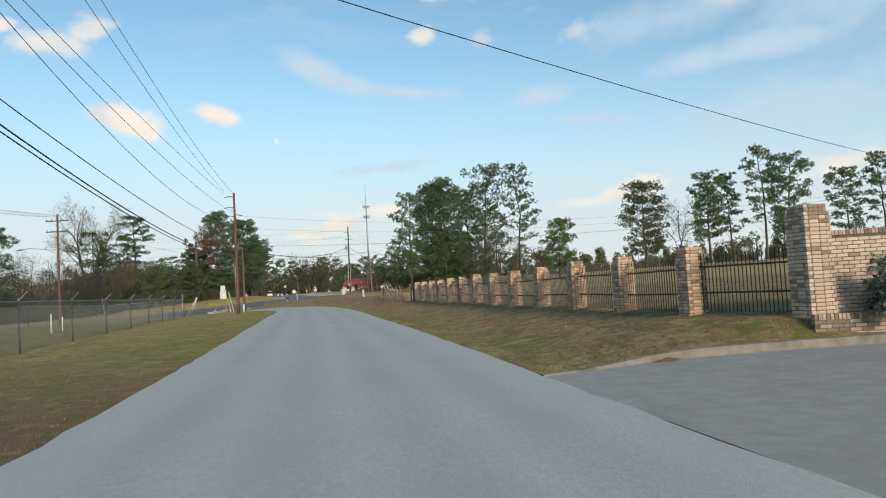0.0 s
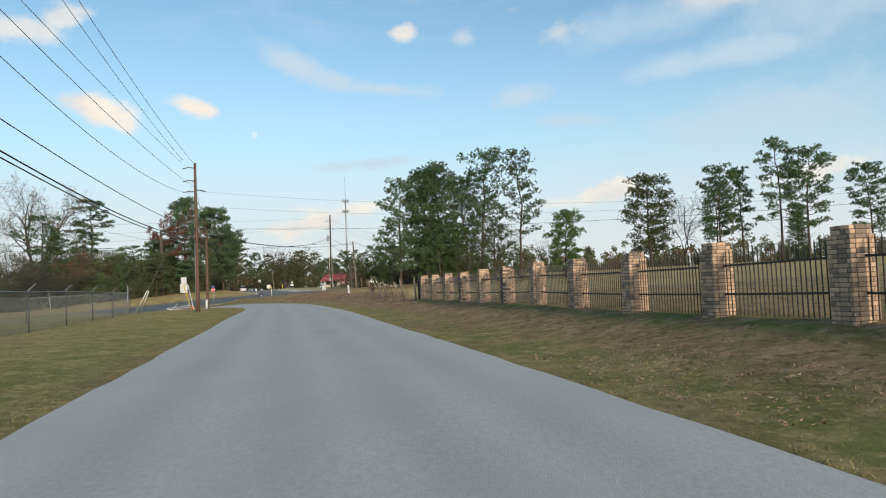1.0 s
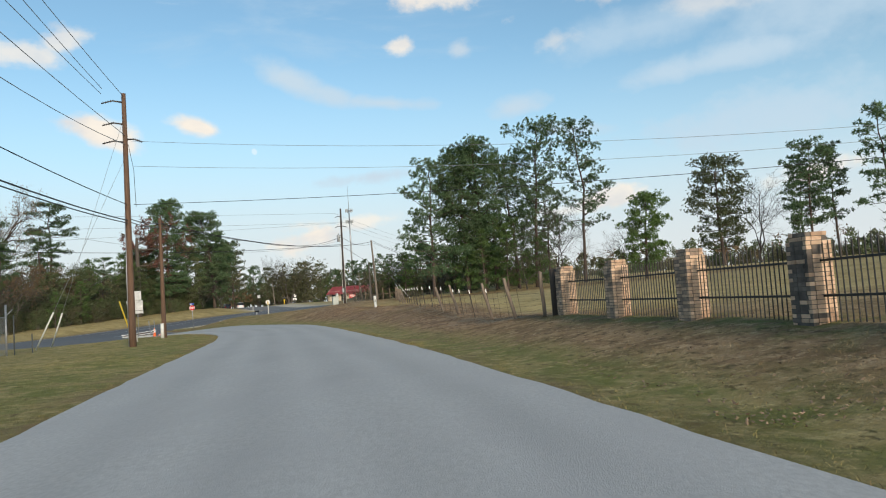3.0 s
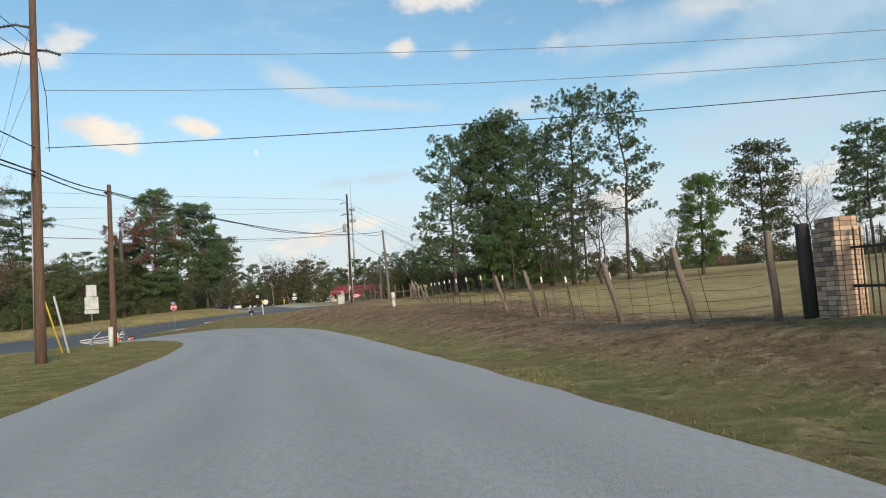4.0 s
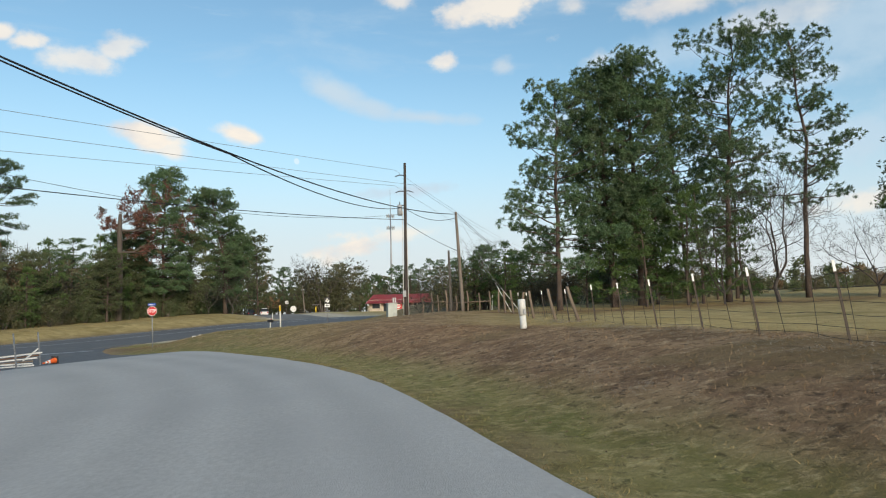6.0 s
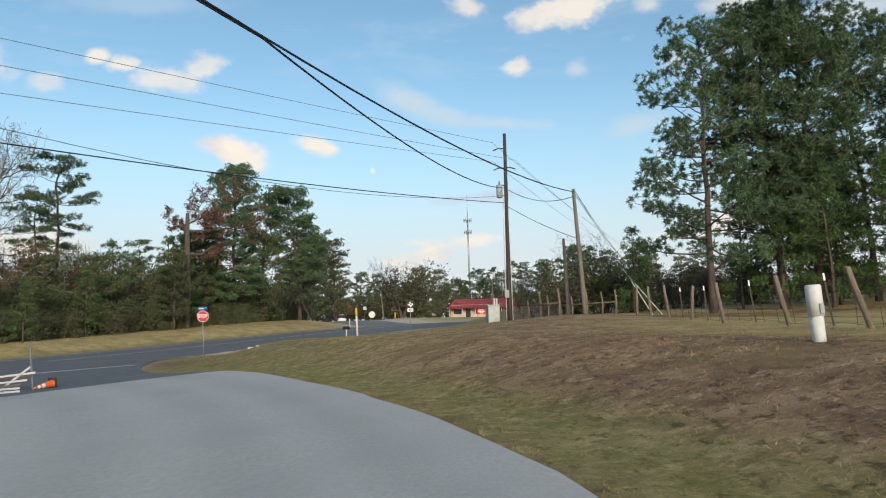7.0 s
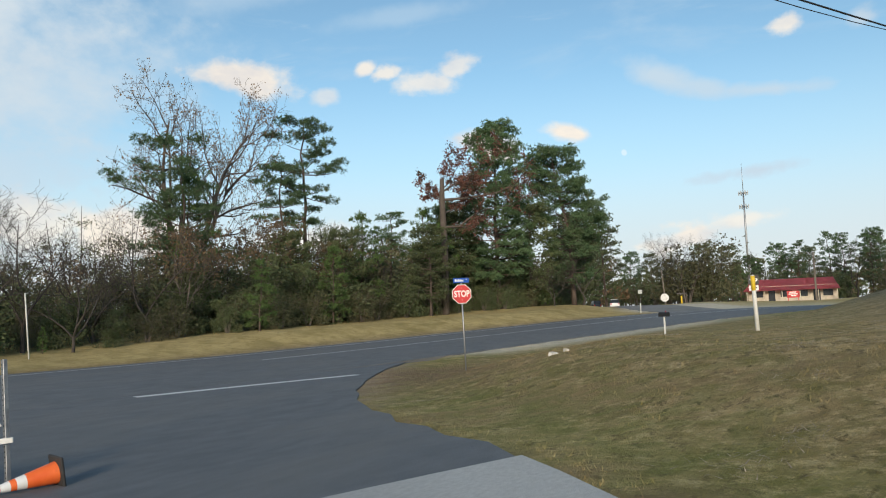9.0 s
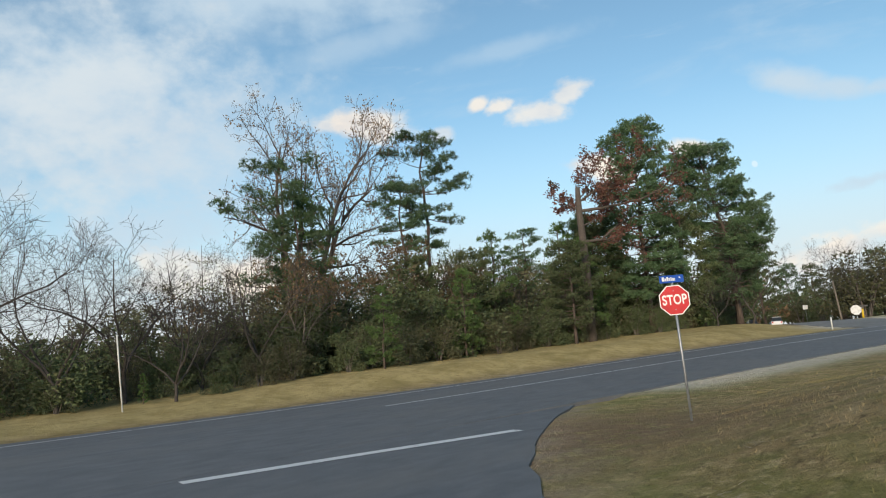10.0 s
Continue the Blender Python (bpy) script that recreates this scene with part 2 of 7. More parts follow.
ROAD_PAINT_THIN = surface("faded_road_paint", (0.56, 0.56, 0.54), (0.68, 0.68, 0.66), 6, 0.7, 0.2, 50, (0.2, 0.2, 0.2), 2.0, (0.6, 0.75), coords="World")
DRIVE_CONCRETE = surface("driveway_concrete", (0.30, 0.285, 0.26), (0.37, 0.355, 0.325), 4, 0.9, 0.3, 40, (0.25, 0.235, 0.21), 0.6, (0.5, 0.75), coords="World")
KERB = surface("kerb_concrete", (0.17, 0.155, 0.13), (0.25, 0.23, 0.20), 5, 0.9, 0.4, 30, (0.10, 0.09, 0.075), 1.1)
BRICK = surface("tan_brick", (0.47, 0.315, 0.205), (0.61, 0.44, 0.305), 7, 0.85, 0.35, 60, (0.34, 0.19, 0.11), 2.2, (0.50, 0.72), vary=0.24)
BRICK_JOINED = surface("tan_brick_far", (0.47, 0.315, 0.205), (0.61, 0.44, 0.305), 7, 0.85, 0.35, 60, (0.34, 0.19, 0.11), 2.2, (0.50, 0.72), vary=0.24, island=True)
# darker brick: real stains, and painted shade on the posts' lane sides
BRICK_STAINED_SHADED = surface("stained_shaded_brick", (0.25, 0.185, 0.14), (0.38, 0.285, 0.21), 5, 0.9, 0.35, 60, (0.13, 0.10, 0.085), 1.8, (0.45, 0.7), vary=0.2)
BRICK_STAINED_SHADED_JOINED = surface("stained_shaded_brick_far", (0.25, 0.185, 0.14), (0.38, 0.285, 0.21), 5, 0.9, 0.35, 60, (0.13, 0.10, 0.085), 1.8, (0.45, 0.7), vary=0.2, island=True)
BRICK_PALE = surface("pale_tan_brick", (0.43, 0.33, 0.25), (0.56, 0.45, 0.355), 7, 0.85, 0.35, 60, (0.32, 0.22, 0.15), 2.2, (0.52, 0.75), vary=0.18)
BRICK_PALE_JOINED = surface("pale_tan_brick_far", (0.43, 0.33, 0.25), (0.56, 0.45, 0.355), 7, 0.85, 0.35, 60, (0.32, 0.22, 0.15), 2.2, (0.52, 0.75), vary=0.18, island=True)
BRICK_BLACK = surface("black_stained_brick", (0.105, 0.09, 0.078), (0.19, 0.157, 0.13), 5, 0.9, 0.35, 60, (0.045, 0.04, 0.036), 1.8, (0.45, 0.7), vary=0.2, island=True)
MORTAR = surface("mortar", (0.075, 0.065, 0.055), (0.14, 0.12, 0.105), 12, 0.95, 0.3)
IRON = surface("black_iron", (0.012, 0.012, 0.012), (0.03, 0.026, 0.022), 14, 0.55, 0.15, c=(0.07, 0.035, 0.02), c_scale=4, c_range=(0.62, 0.75))
GALVANISED = surface("galvanised_steel", (0.26, 0.27, 0.28), (0.40, 0.41, 0.42), 9, 0.5, 0.1, metal=0.7)
DARK_STEEL = surface("dark_weathered_steel", (0.06, 0.07, 0.075), (0.12, 0.13, 0.13), 9, 0.6, 0.1, metal=0.5)
FENCE_WIRE = surface("fence_wire", (0.22, 0.23, 0.235), (0.30, 0.305, 0.31), 9, 0.6, 0.0, metal=0.3)
RUSTY_WIRE = surface("rusty_wire", (0.035, 0.03, 0.026), (0.075, 0.055, 0.04), 9, 0.7, 0.0, metal=0.3)
POLE_WOOD = surface("creosoted_pole_wood", (0.085, 0.048, 0.030), (0.165, 0.098, 0.062), 5, 0.85, 0.5, 14, (0.05, 0.035, 0.028), 1.0, (0.5, 0.75), stretch=(6, 6, 0.35))
POLE_DARK = surface("tarred_pole_wood", (0.030, 0.025, 0.022), (0.065, 0.052, 0.044), 5, 0.8, 0.5, 14, (0.10, 0.085, 0.07), 0.7, (0.6, 0.8), stretch=(6, 6, 0.35))
POLE_GREY = surface("grey_pole_wood", (0.13, 0.11, 0.09), (0.21, 0.18, 0.15), 5, 0.85, 0.5, 14, (0.08, 0.065, 0.055), 1.0, (0.5, 0.75), stretch=(6, 6, 0.35))
POST_WOOD = surface("weathered_post_wood", (0.14, 0.105, 0.08), (0.26, 0.205, 0.155), 6, 0.9, 0.6, 16, (0.085, 0.065, 0.05), 2.0, (0.5, 0.7), stretch=(7, 7, 0.5))
CABLE = surface("black_cable", (0.010, 0.010, 0.012), (0.018, 0.018, 0.02), 3, 0.6, 0.0)
CONDUCTOR = surface("bare_conductor", (0.17, 0.19, 0.21), (0.24, 0.26, 0.28), 3, 0.6, 0.0)
INSULATOR = surface("dark_polymer_insulator", (0.03, 0.028, 0.03), (0.06, 0.055, 0.055), 9, 0.45, 0.1)
SIGN_RED = surface("sign_red", (0.50, 0.012, 0.018), (0.60, 0.02, 0.025), 3, 0.4, 0.02, c=(0.42, 0.02, 0.02), c_scale=5)
SIGN_WHITE = surface("sign_white", (0.74, 0.74, 0.72), (0.80, 0.80, 0.78), 4, 0.45, 0.02)
SIGN_BLUE = surface("sign_blue", (0.012, 0.075, 0.38), (0.018, 0.09, 0.45), 4, 0.4, 0.02)
SIGN_BLACK = surface("sign_black", (0.012, 0.012, 0.012), (0.02, 0.02, 0.02), 4, 0.5, 0.02)
SIGN_BACK = surface("bare_aluminium_sign_back", (0.42, 0.43, 0.43), (0.55, 0.56, 0.56), 5, 0.5, 0.05, c=(0.33, 0.34, 0.34), c_scale=3, metal=0.3)
SIGN_BACK_PALE = surface("pale_aluminium_sign_back", (0.62, 0.62, 0.60), (0.72, 0.72, 0.70), 5, 0.6, 0.05, c=(0.5, 0.5, 0.49), c_scale=3)
CONE_ORANGE = surface("cone_orange", (0.78, 0.12, 0.02), (0.85, 0.17, 0.035), 5, 0.55, 0.05, c=(0.45, 0.08, 0.02), c_scale=6, c_range=(0.6, 0.75))
RUBBER = surface("black_rubber", (0.02, 0.02, 0.02), (0.04, 0.037, 0.035), 8, 0.8, 0.1)
WHITE_PAINT = surface("scuffed_white_paint", (0.60, 0.60, 0.57), (0.72, 0.72, 0.69), 5, 0.65, 0.15, c=(0.36, 0.33, 0.29), c_scale=2.4, c_range=(0.55, 0.75))
WHITE_PLASTIC = surface("weathered_white_plastic", (0.55, 0.56, 0.53), (0.68, 0.69, 0.66), 5, 0.55, 0.1, c=(0.36, 0.37, 0.34), c_scale=3, c_range=(0.55, 0.8))
YELLOW = surface("yellow_marker", (0.62, 0.42, 0.02), (0.72, 0.5, 0.03), 5, 0.55, 0.05)
CABINET_GREEN = surface("pale_green_cabinet_paint", (0.33, 0.37, 0.34), (0.42, 0.46, 0.43), 3, 0.5, 0.05, c=(0.26, 0.29, 0.27), c_scale=2)
TRANSFORMER_GREY = surface("transformer_grey", (0.30, 0.32, 0.33), (0.38, 0.40, 0.41), 5, 0.45, 0.05)
RED_METAL = surface("red_metal_roofing", (0.46, 0.085, 0.09), (0.56, 0.12, 0.125), 2, 0.5, 0.1, c=(0.40, 0.10, 0.10), c_scale=0.5)
CREAM = surface("cream_siding", (0.50, 0.45, 0.36), (0.62, 0.56, 0.46), 3, 0.8, 0.1, c=(0.38, 0.34, 0.27), c_scale=0.8)
DARK_GLASS = surface("dark_window_glass", (0.02, 0.024, 0.028), (0.04, 0.045, 0.05), 2, 0.12, 0.0)
CAR_WHITE = surface("white_car_paint", (0.70, 0.71, 0.72), (0.74, 0.75, 0.76), 2, 0.25, 0.0)
CAR_DARK = surface("dark_car_paint", (0.03, 0.035, 0.045), (0.045, 0.05, 0.06), 2, 0.25, 0.0)
TAIL_RED = surface("tail_lamp_red", (0.4, 0.01, 0.01), (0.5, 0.02, 0.02), 3, 0.25, 0.0)
BARK_PINE = surface("pine_bark", (0.060, 0.045, 0.038), (0.120, 0.088, 0.070), 7, 0.95, 0.8, 14, (0.05, 0.04, 0.035), 1.4, stretch=(3, 3, 0.7))
BARK_GREY = surface("grey_bark", (0.10, 0.083, 0.07), (0.19, 0.165, 0.145), 7, 0.95, 0.6, 16, (0.09, 0.075, 0.065), 1.4, stretch=(3, 3, 0.8))
BARK_DARK = surface("dark_bark", (0.055, 0.045, 0.038), (0.115, 0.095, 0.08), 7, 0.95, 0.6, 16, (0.15, 0.13, 0.11), 1.4, (0.55, 0.75), stretch=(3, 3, 0.8))
TWIG = surface("bare_twigs", (0.042, 0.036, 0.032), (0.078, 0.067, 0.060), 5, 0.95, 0.0, vary=0.2)
NEEDLES = surface("pine_needles", (0.048, 0.098, 0.045), (0.115, 0.185, 0.078), 0.9, 0.7, 0.0, c=(0.15, 0.19, 0.105), c_scale=0.5, c_range=(0.5, 0.75), vary=0.2, see_through=0.25)
NEEDLES_LIGHT = surface("young_pine_needles", (0.060, 0.115, 0.030), (0.12, 0.19, 0.055), 1.2, 0.75, 0.0, vary=0.2, see_through=0.25)
LEAF_GREEN = surface("evergreen_leaves", (0.055, 0.085, 0.036), (0.125, 0.15, 0.062), 1.1, 0.7, 0.0, c=(0.13, 0.13, 0.065), c_scale=0.7, c_range=(0.5, 0.72), vary=0.3, see_through=0.2)
LEAF_OLIVE = surface("dull_olive_leaves", (0.075, 0.085, 0.040), (0.135, 0.135, 0.068), 1.1, 0.8, 0.0, c=(0.15, 0.12, 0.072), c_scale=0.7, c_range=(0.48, 0.7), vary=0.3, see_through=0.2)
LEAF_BROWN = surface("brown_autumn_leaves", (0.13, 0.085, 0.048), (0.22, 0.145, 0.08), 1.1, 0.8, 0.0, c=(0.11, 0.085, 0.04), c_scale=0.8, vary=0.25, see_through=0.25)
LEAF_RUST = surface("rusty_red_leaves", (0.15, 0.065, 0.05), (0.24, 0.11, 0.078), 1.1, 0.8, 0.0, c=(0.08, 0.06, 0.035), c_scale=0.8, vary=0.2, see_through=0.25)
FALLEN_LEAF = surface("fallen_leaves", (0.15, 0.10, 0.06), (0.30, 0.21, 0.135), 3.0, 0.85, 0.0, c=(0.12, 0.075, 0.045), c_scale=1.2, c_range=(0.5, 0.7), coords="World", vary=0.3, island=True)
STRAW = surface("dead_straw", (0.30, 0.235, 0.155), (0.46, 0.38, 0.27), 3.0, 0.9, 0.0, coords="World", vary=0.3, island=True)
JUNIPER = surface("juniper_foliage", (0.085, 0.12, 0.09), (0.155, 0.20, 0.15), 2.0, 0.8, 0.0, vary=0.15, see_through=0.15)


def grass_material(name, blades):
    """Ground cover by place: green and straw verge, brown rough bank, straw field beyond the fence; blades=True for the tufts."""
    m = bpy.data.materials.new(name)
    m.use_nodes = True
    N, L = m.node_tree.nodes, m.node_tree.links
    bsdf = N["Principled BSDF"]
    geo = N.new("ShaderNodeNewGeometry")
    pos = geo.outputs["Position"]

    def tex(s, detail=6.0, r=0.62, d=0.0, stretch=(1, 1, 1)):
        mp = N.new("ShaderNodeMapping")
        mp.inputs["Scale"].default_value = stretch
        L.new(pos, mp.inputs["Vector"])
        n = N.new("ShaderNodeTexNoise")
        n.inputs["Scale"].default_value, n.inputs["Detail"].default_value = s, detail
        n.inputs["Roughness"].default_value, n.inputs["Distortion"].default_value = r, d
        L.new(mp.outputs[0], n.inputs["Vector"])
        return n.outputs["Fac"]

    def ranged(v, lo, hi):
        r = N.new("ShaderNodeMapRange")
        r.interpolation_type = "SMOOTHSTEP"
        r.inputs["From Min"].default_value, r.inputs["From Max"].default_value = lo, hi
        L.new(v, r.inputs["Value"])
        return r.outputs[0]

    def mixed(fac, x, y):
        n = N.new("ShaderNodeMix")
        n.data_type = "RGBA"
        L.new(fac, n.inputs["Factor"])
        for socket, v in ((n.inputs[6], x), (n.inputs[7], y)):
            if isinstance(v, tuple):
                socket.default_value = (*v, 1)
            else:
                L.new(v, socket)
        return n.outputs[2]

    def attr(key):
        n = N.new("ShaderNodeAttribute")
        n.attribute_name = key
        return n.outputs["Fac"]

    def math2(op, a, b):
        n = N.new("ShaderNodeMath")
        n.operation = op
        n.use_clamp = True
        for i, v in enumerate((a, b)):
            if isinstance(v, float):
                n.inputs[i].default_value = v
            else:
                L.new(v, n.inputs[i])
        return n.outputs[0]

    fine, mid, big, clump = tex(3.2, 9, 0.82), tex(0.8, 7, 0.7, 0.5), tex(0.16, 5, 0.6, 0.6), tex(5.5, 5, 0.7, 0.4, (1, 0.6, 1))
    lawn = mixed(ranged(mid, 0.36, 0.64), (0.20, 0.195, 0.068), (0.35, 0.30, 0.145))
    lawn = mixed(ranged(fine, 0.46, 0.64), lawn, (0.50, 0.43, 0.235))
    lawn = mixed(ranged(clump, 0.52, 0.68), lawn, (0.15, 0.128, 0.06))
    lawn = mixed(ranged(big, 0.55, 0.70), lawn, (0.30, 0.235, 0.13))
    bank = mixed(ranged(mid, 0.36, 0.64), (0.215, 0.135, 0.092), (0.40, 0.275, 0.185))
    bank = mixed(ranged(fine, 0.5, 0.66), bank, (0.58, 0.44, 0.31))
    bank = mixed(ranged(clump, 0.50, 0.66), bank, (0.115, 0.076, 0.053))
    bank = mixed(ranged(big, 0.56, 0.72), bank, (0.25, 0.185, 0.105))
    field = mixed(ranged(mid, 0.36, 0.64), (0.42, 0.345, 0.16), (0.58, 0.48, 0.25))
    field = mixed(ranged(fine, 0.52, 0.72), field, (0.33, 0.24, 0.145))
    field = mixed(ranged(clump, 0.55, 0.72), field, (0.30, 0.235, 0.11))
    field = mixed(ranged(big, 0.54, 0.74), field, (0.27, 0.235, 0.09))
    colour = mixed(attr("bank"), lawn, bank)
    colour = mixed(attr("field"), colour, field)
    green = math2("MULTIPLY", attr("green"), ranged(tex(1.4, 5, 0.6, 0.5), 0.40, 0.62))
    colour = mixed(green, colour, (0.15, 0.185, 0.052))
    colour = mixed(math2("MULTIPLY", attr("soil"), ranged(tex(2.2, 6, 0.7), 0.25, 0.55)), colour, (0.20, 0.14, 0.095))
    colour = mixed(math2("MULTIPLY", attr("redsoil"), ranged(tex(0.7, 6, 0.7), 0.2, 0.6)), colour, (0.125, 0.052, 0.032))
    colour = mixed(math2("MULTIPLY", attr("gravel"), ranged(tex(1.6, 7, 0.75), 0.22, 0.5)), colour, mixed(ranged(tex(9.0, 5, 0.7), 0.35, 0.65), (0.46, 0.43, 0.38), (0.68, 0.64, 0.58)))
    if blades:
        r = N.new("ShaderNodeMapRange")
        r.inputs["To Min"].default_value, r.inputs["To Max"].default_value = 0.65, 1.15
        L.new(geo.outputs["Random Per Island"], r.inputs["Value"])
        hsv = N.new("ShaderNodeHueSaturation")
        L.new(colour, hsv.inputs["Color"])
        L.new(r.outputs[0], hsv.inputs["Value"])
        colour = hsv.outputs[0]
    else:
        bp = N.new("ShaderNodeBump")
        bp.inputs["Strength"].default_value, bp.inputs["Distance"].default_value = 1.0, 0.09
        L.new(tex(7.0, 8, 0.7), bp.inputs["Height"])
        L.new(bp.outputs[0], bsdf.inputs["Normal"])
    warm = N.new("ShaderNodeMix")
    warm.data_type, warm.blend_type = "RGBA", "MULTIPLY"
    warm.inputs["Factor"].default_value = 1.0
    warm.inputs[7].default_value = (1.0, 0.955, 0.83, 1)
    L.new(colour, warm.inputs[6])
    L.new(warm.outputs[2], bsdf.inputs["Base Color"])
    bsdf.inputs["Roughness"].default_value = 0.95
    bsdf.inputs["Specular IOR Level"].default_value = 0.15
    return m


GROUND = grass_material("ground_cover", False)
BLADES = grass_material("grass_blades", True)

# ---- mesh helpers ----


def link_mesh(name, verts, faces, material, parent=None, label="", smooth=False):
    me = bpy.data.meshes.new(name)
    me.from_pydata([tuple(v) for v in verts], [], [tuple(f) for f in faces])
    for m in (material if isinstance(material, (list, tuple)) else [material]):
        me.materials.append(m)
    if smooth:
        me.polygons.foreach_set("use_smooth", [True] * len(me.polygons))
    ob = new(name, me)
    if parent is not None:
        ob.parent = parent
    if label:
        ob["label"] = label
    return ob


def part(name, bm, material, parent=None, label="", smooth=False):
    """Links a bmesh as one mesh object, under a thing or a part."""
    me = bpy.data.meshes.new(name)
    bm.to_mesh(me)
    bm.free()
    me.materials.append(material)
    if smooth:
        me.polygons.foreach_set("use_smooth", [True] * len(me.polygons))
    ob = new(name, me)
    if parent is not None:
        ob.parent = parent
    if label:
        ob["label"] = label
    return ob


def thing(name, label, category, m=None, group="", kind=""):
    ob = new(name)
    ob.empty_display_size = 0.2
    tagged(ob, label, category, group, kind)
    if m is not None:
        ob.matrix_basis = m
    return ob


def box(bm, x0, x1, y0, y1, z0, z1, bevel=0.0, m=None):
    made = bmesh.ops.create_cube(bm, size=1.0)["verts"]
    for v in made:
        v.co = Vector((x0 + (v.co.x + 0.5) * (x1 - x0), y0 + (v.co.y + 0.5) * (y1 - y0), z0 + (v.co.z + 0.5) * (z1 - z0)))
    if bevel:
        edges = list({e for v in made for e in v.link_edges})
        got = bmesh.ops.bevel(bm, geom=edges, offset=bevel, segments=1, affect="EDGES", profile=0.5)
        made = list({v for f in got["faces"] for v in f.verts} | {v for v in made if v.is_valid})
    if m is not None:
        for v in made:
            v.co = m @ v.co
    return bm


def tube_arrays(points, radii, sides=8, cap=True):
    """Vertices and faces of a tapered tube along points."""
    pts = [Vector(p) for p in points]
    verts, faces = [], []
    ref = Vector((0.31, 0.17, 0.93)).normalized()
    for i, p in enumerate(pts):
        d = (pts[min(i + 1, len(pts) - 1)] - pts[max(i - 1, 0)])
        d = d.normalized() if d.length > 1e-9 else Vector((0, 0, 1))
        r = ref if abs(d.dot(ref)) < 0.95 else Vector((1, 0, 0))
        u = d.cross(r).normalized()
        v = d.cross(u)
        for k in range(sides):
            a = 2 * math.pi * k / sides
            verts.append(p + (u * math.cos(a) + v * math.sin(a)) * radii[i])
    for i in range(len(pts) - 1):
        for k in range(sides):
            k2 = (k + 1) % sides
            faces.append((i * sides + k, i * sides + k2, (i + 1) * sides + k2, (i + 1) * sides + k))
    if cap:
        faces.append(tuple(range(sides - 1, -1, -1)))
        faces.append(tuple((len(pts) - 1) * sides + k for k in range(sides)))
    return verts, faces


class Soup:
    """Collects vertices and faces of many small pieces for one mesh."""

    def __init__(self):
        self.v, self.f = [], []

    def add(self, verts, faces):
        n = len(self.v)
        self.v.extend(verts)
        self.f.extend(tuple(i + n for i in face) for face in faces)
        return self

    def tube(self, points, radii, sides=6, cap=True):
        if not isinstance(radii, (list, tuple)):
            radii = [radii] * len(points)
        return self.add(*tube_arrays(points, radii, sides, cap))

    def link(self, name, material, parent=None, label="", smooth=False):
        return link_mesh(name, self.v, self.f, material, parent, label, smooth)


# ---- the roads' lines ----
def step(v):
    v = np.clip(v, 0.0, 1.0)
    return v * v * (3 - 2 * v)


def lane_z(x, y):
    """Height of the lane and its mouth."""
    return -0.33 - 0.45 * step((-np.asarray(x, float) - 24) / 9.5)


def main_z(x, y):
    """Height of the main road, which climbs past the junction."""
    return -0.78 + 1.75 * step((np.asarray(y, float) - 118) / 74)


def side_z(x, y):
    """Height of the side road, which climbs on."""
    return main_z(x, y) + 0.62 * step((np.asarray(y, float) - 176) / 12)


def even(points, n, rounds=2):
    """A polyline with its corners cut, in n points of even spacing."""
    p = np.array(points, float)
    for _ in range(rounds):
        q = [p[0]]
        for a, b in zip(p[:-1], p[1:]):
            q += [a * 0.75 + b * 0.25, a * 0.25 + b * 0.75]
        p = np.array(q + [p[-1]])
    s = np.concatenate([[0], np.cumsum(np.hypot(*np.diff(p, axis=0).T))])
    t = np.linspace(0, s[-1], n)
    return np.stack([np.interp(t, s, p[:, 0]), np.interp(t, s, p[:, 1])], 1)


def beside(points, off):
    d = np.gradient(points, axis=0)
    d /= np.hypot(d[:, 0], d[:, 1])[:, None]
    return points + np.stack([-d[:, 1], d[:, 0]], 1) * off


LANE_R = even([(10.7, -40), (3.5, 0), (0.2, 18.5), (-2.0, 30.7), (-4.6, 44), (-6.0, 51.7), (-7.9, 61), (-10.8, 73), (-12.3, 79), (-14.2, 86), (-16.2, 91.7), (-18.9, 96.8), (-21.5, 100.6), (-24, 104), (-26.8, 107)], 150)
LANE_L = even([(4.4, -40), (-2.9, 0), (-5.7, 15), (-8.3, 28), (-9.6, 34.3), (-11.4, 43.5), (-14, 55.6), (-16, 66.4), (-17.7, 74.7), (-19.6, 81.3), (-21.2, 85), (-23, 88), (-25.5, 91), (-28.5, 93.8), (-32, 96)], 150)
MOUTH_L = even([(-32, 96), (-35, 95.5), (-38.8, 92.5), (-41.4, 85)], 24)
MOUTH_R = even([(-26.8, 107), (-30, 109.8), (-33.5, 113.2), (-36.4, 118), (-38.5, 123), (-40.6, 129)], 24)
MAIN = even([(-47, -200), (-47, 60), (-47, 112), (-45.8, 128), (-41.5, 147), (-35, 166), (-24, 185), (-8, 200), (15, 210), (60, 222), (220, 250)], 320)
MAIN_L, MAIN_R = beside(MAIN, 6.6), beside(MAIN, -6.6)
SIDE = even([(-34.2, 176.0), (-37.2, 179.3), (-41.5, 184.5), (-46.8, 193.5), (-51.9, 212), (-58, 232), (-70, 261), (-92, 290), (-160, 330)], 90)
SIDE_L, SIDE_R = beside(SIDE, 3.0), beside(SIDE, -3.0)
DRIVE_N = even([(1.3, 12.6), (2.1, 13.0), (3.3, 13.7), (5.2, 14.1), (9, 14.2), (30, 13.5)], 40)
DRIVE_S = even([(4.3, -4), (5.2, 0.5), (7, 3), (10, 4.5), (16, 5), (30, 5)], 40)

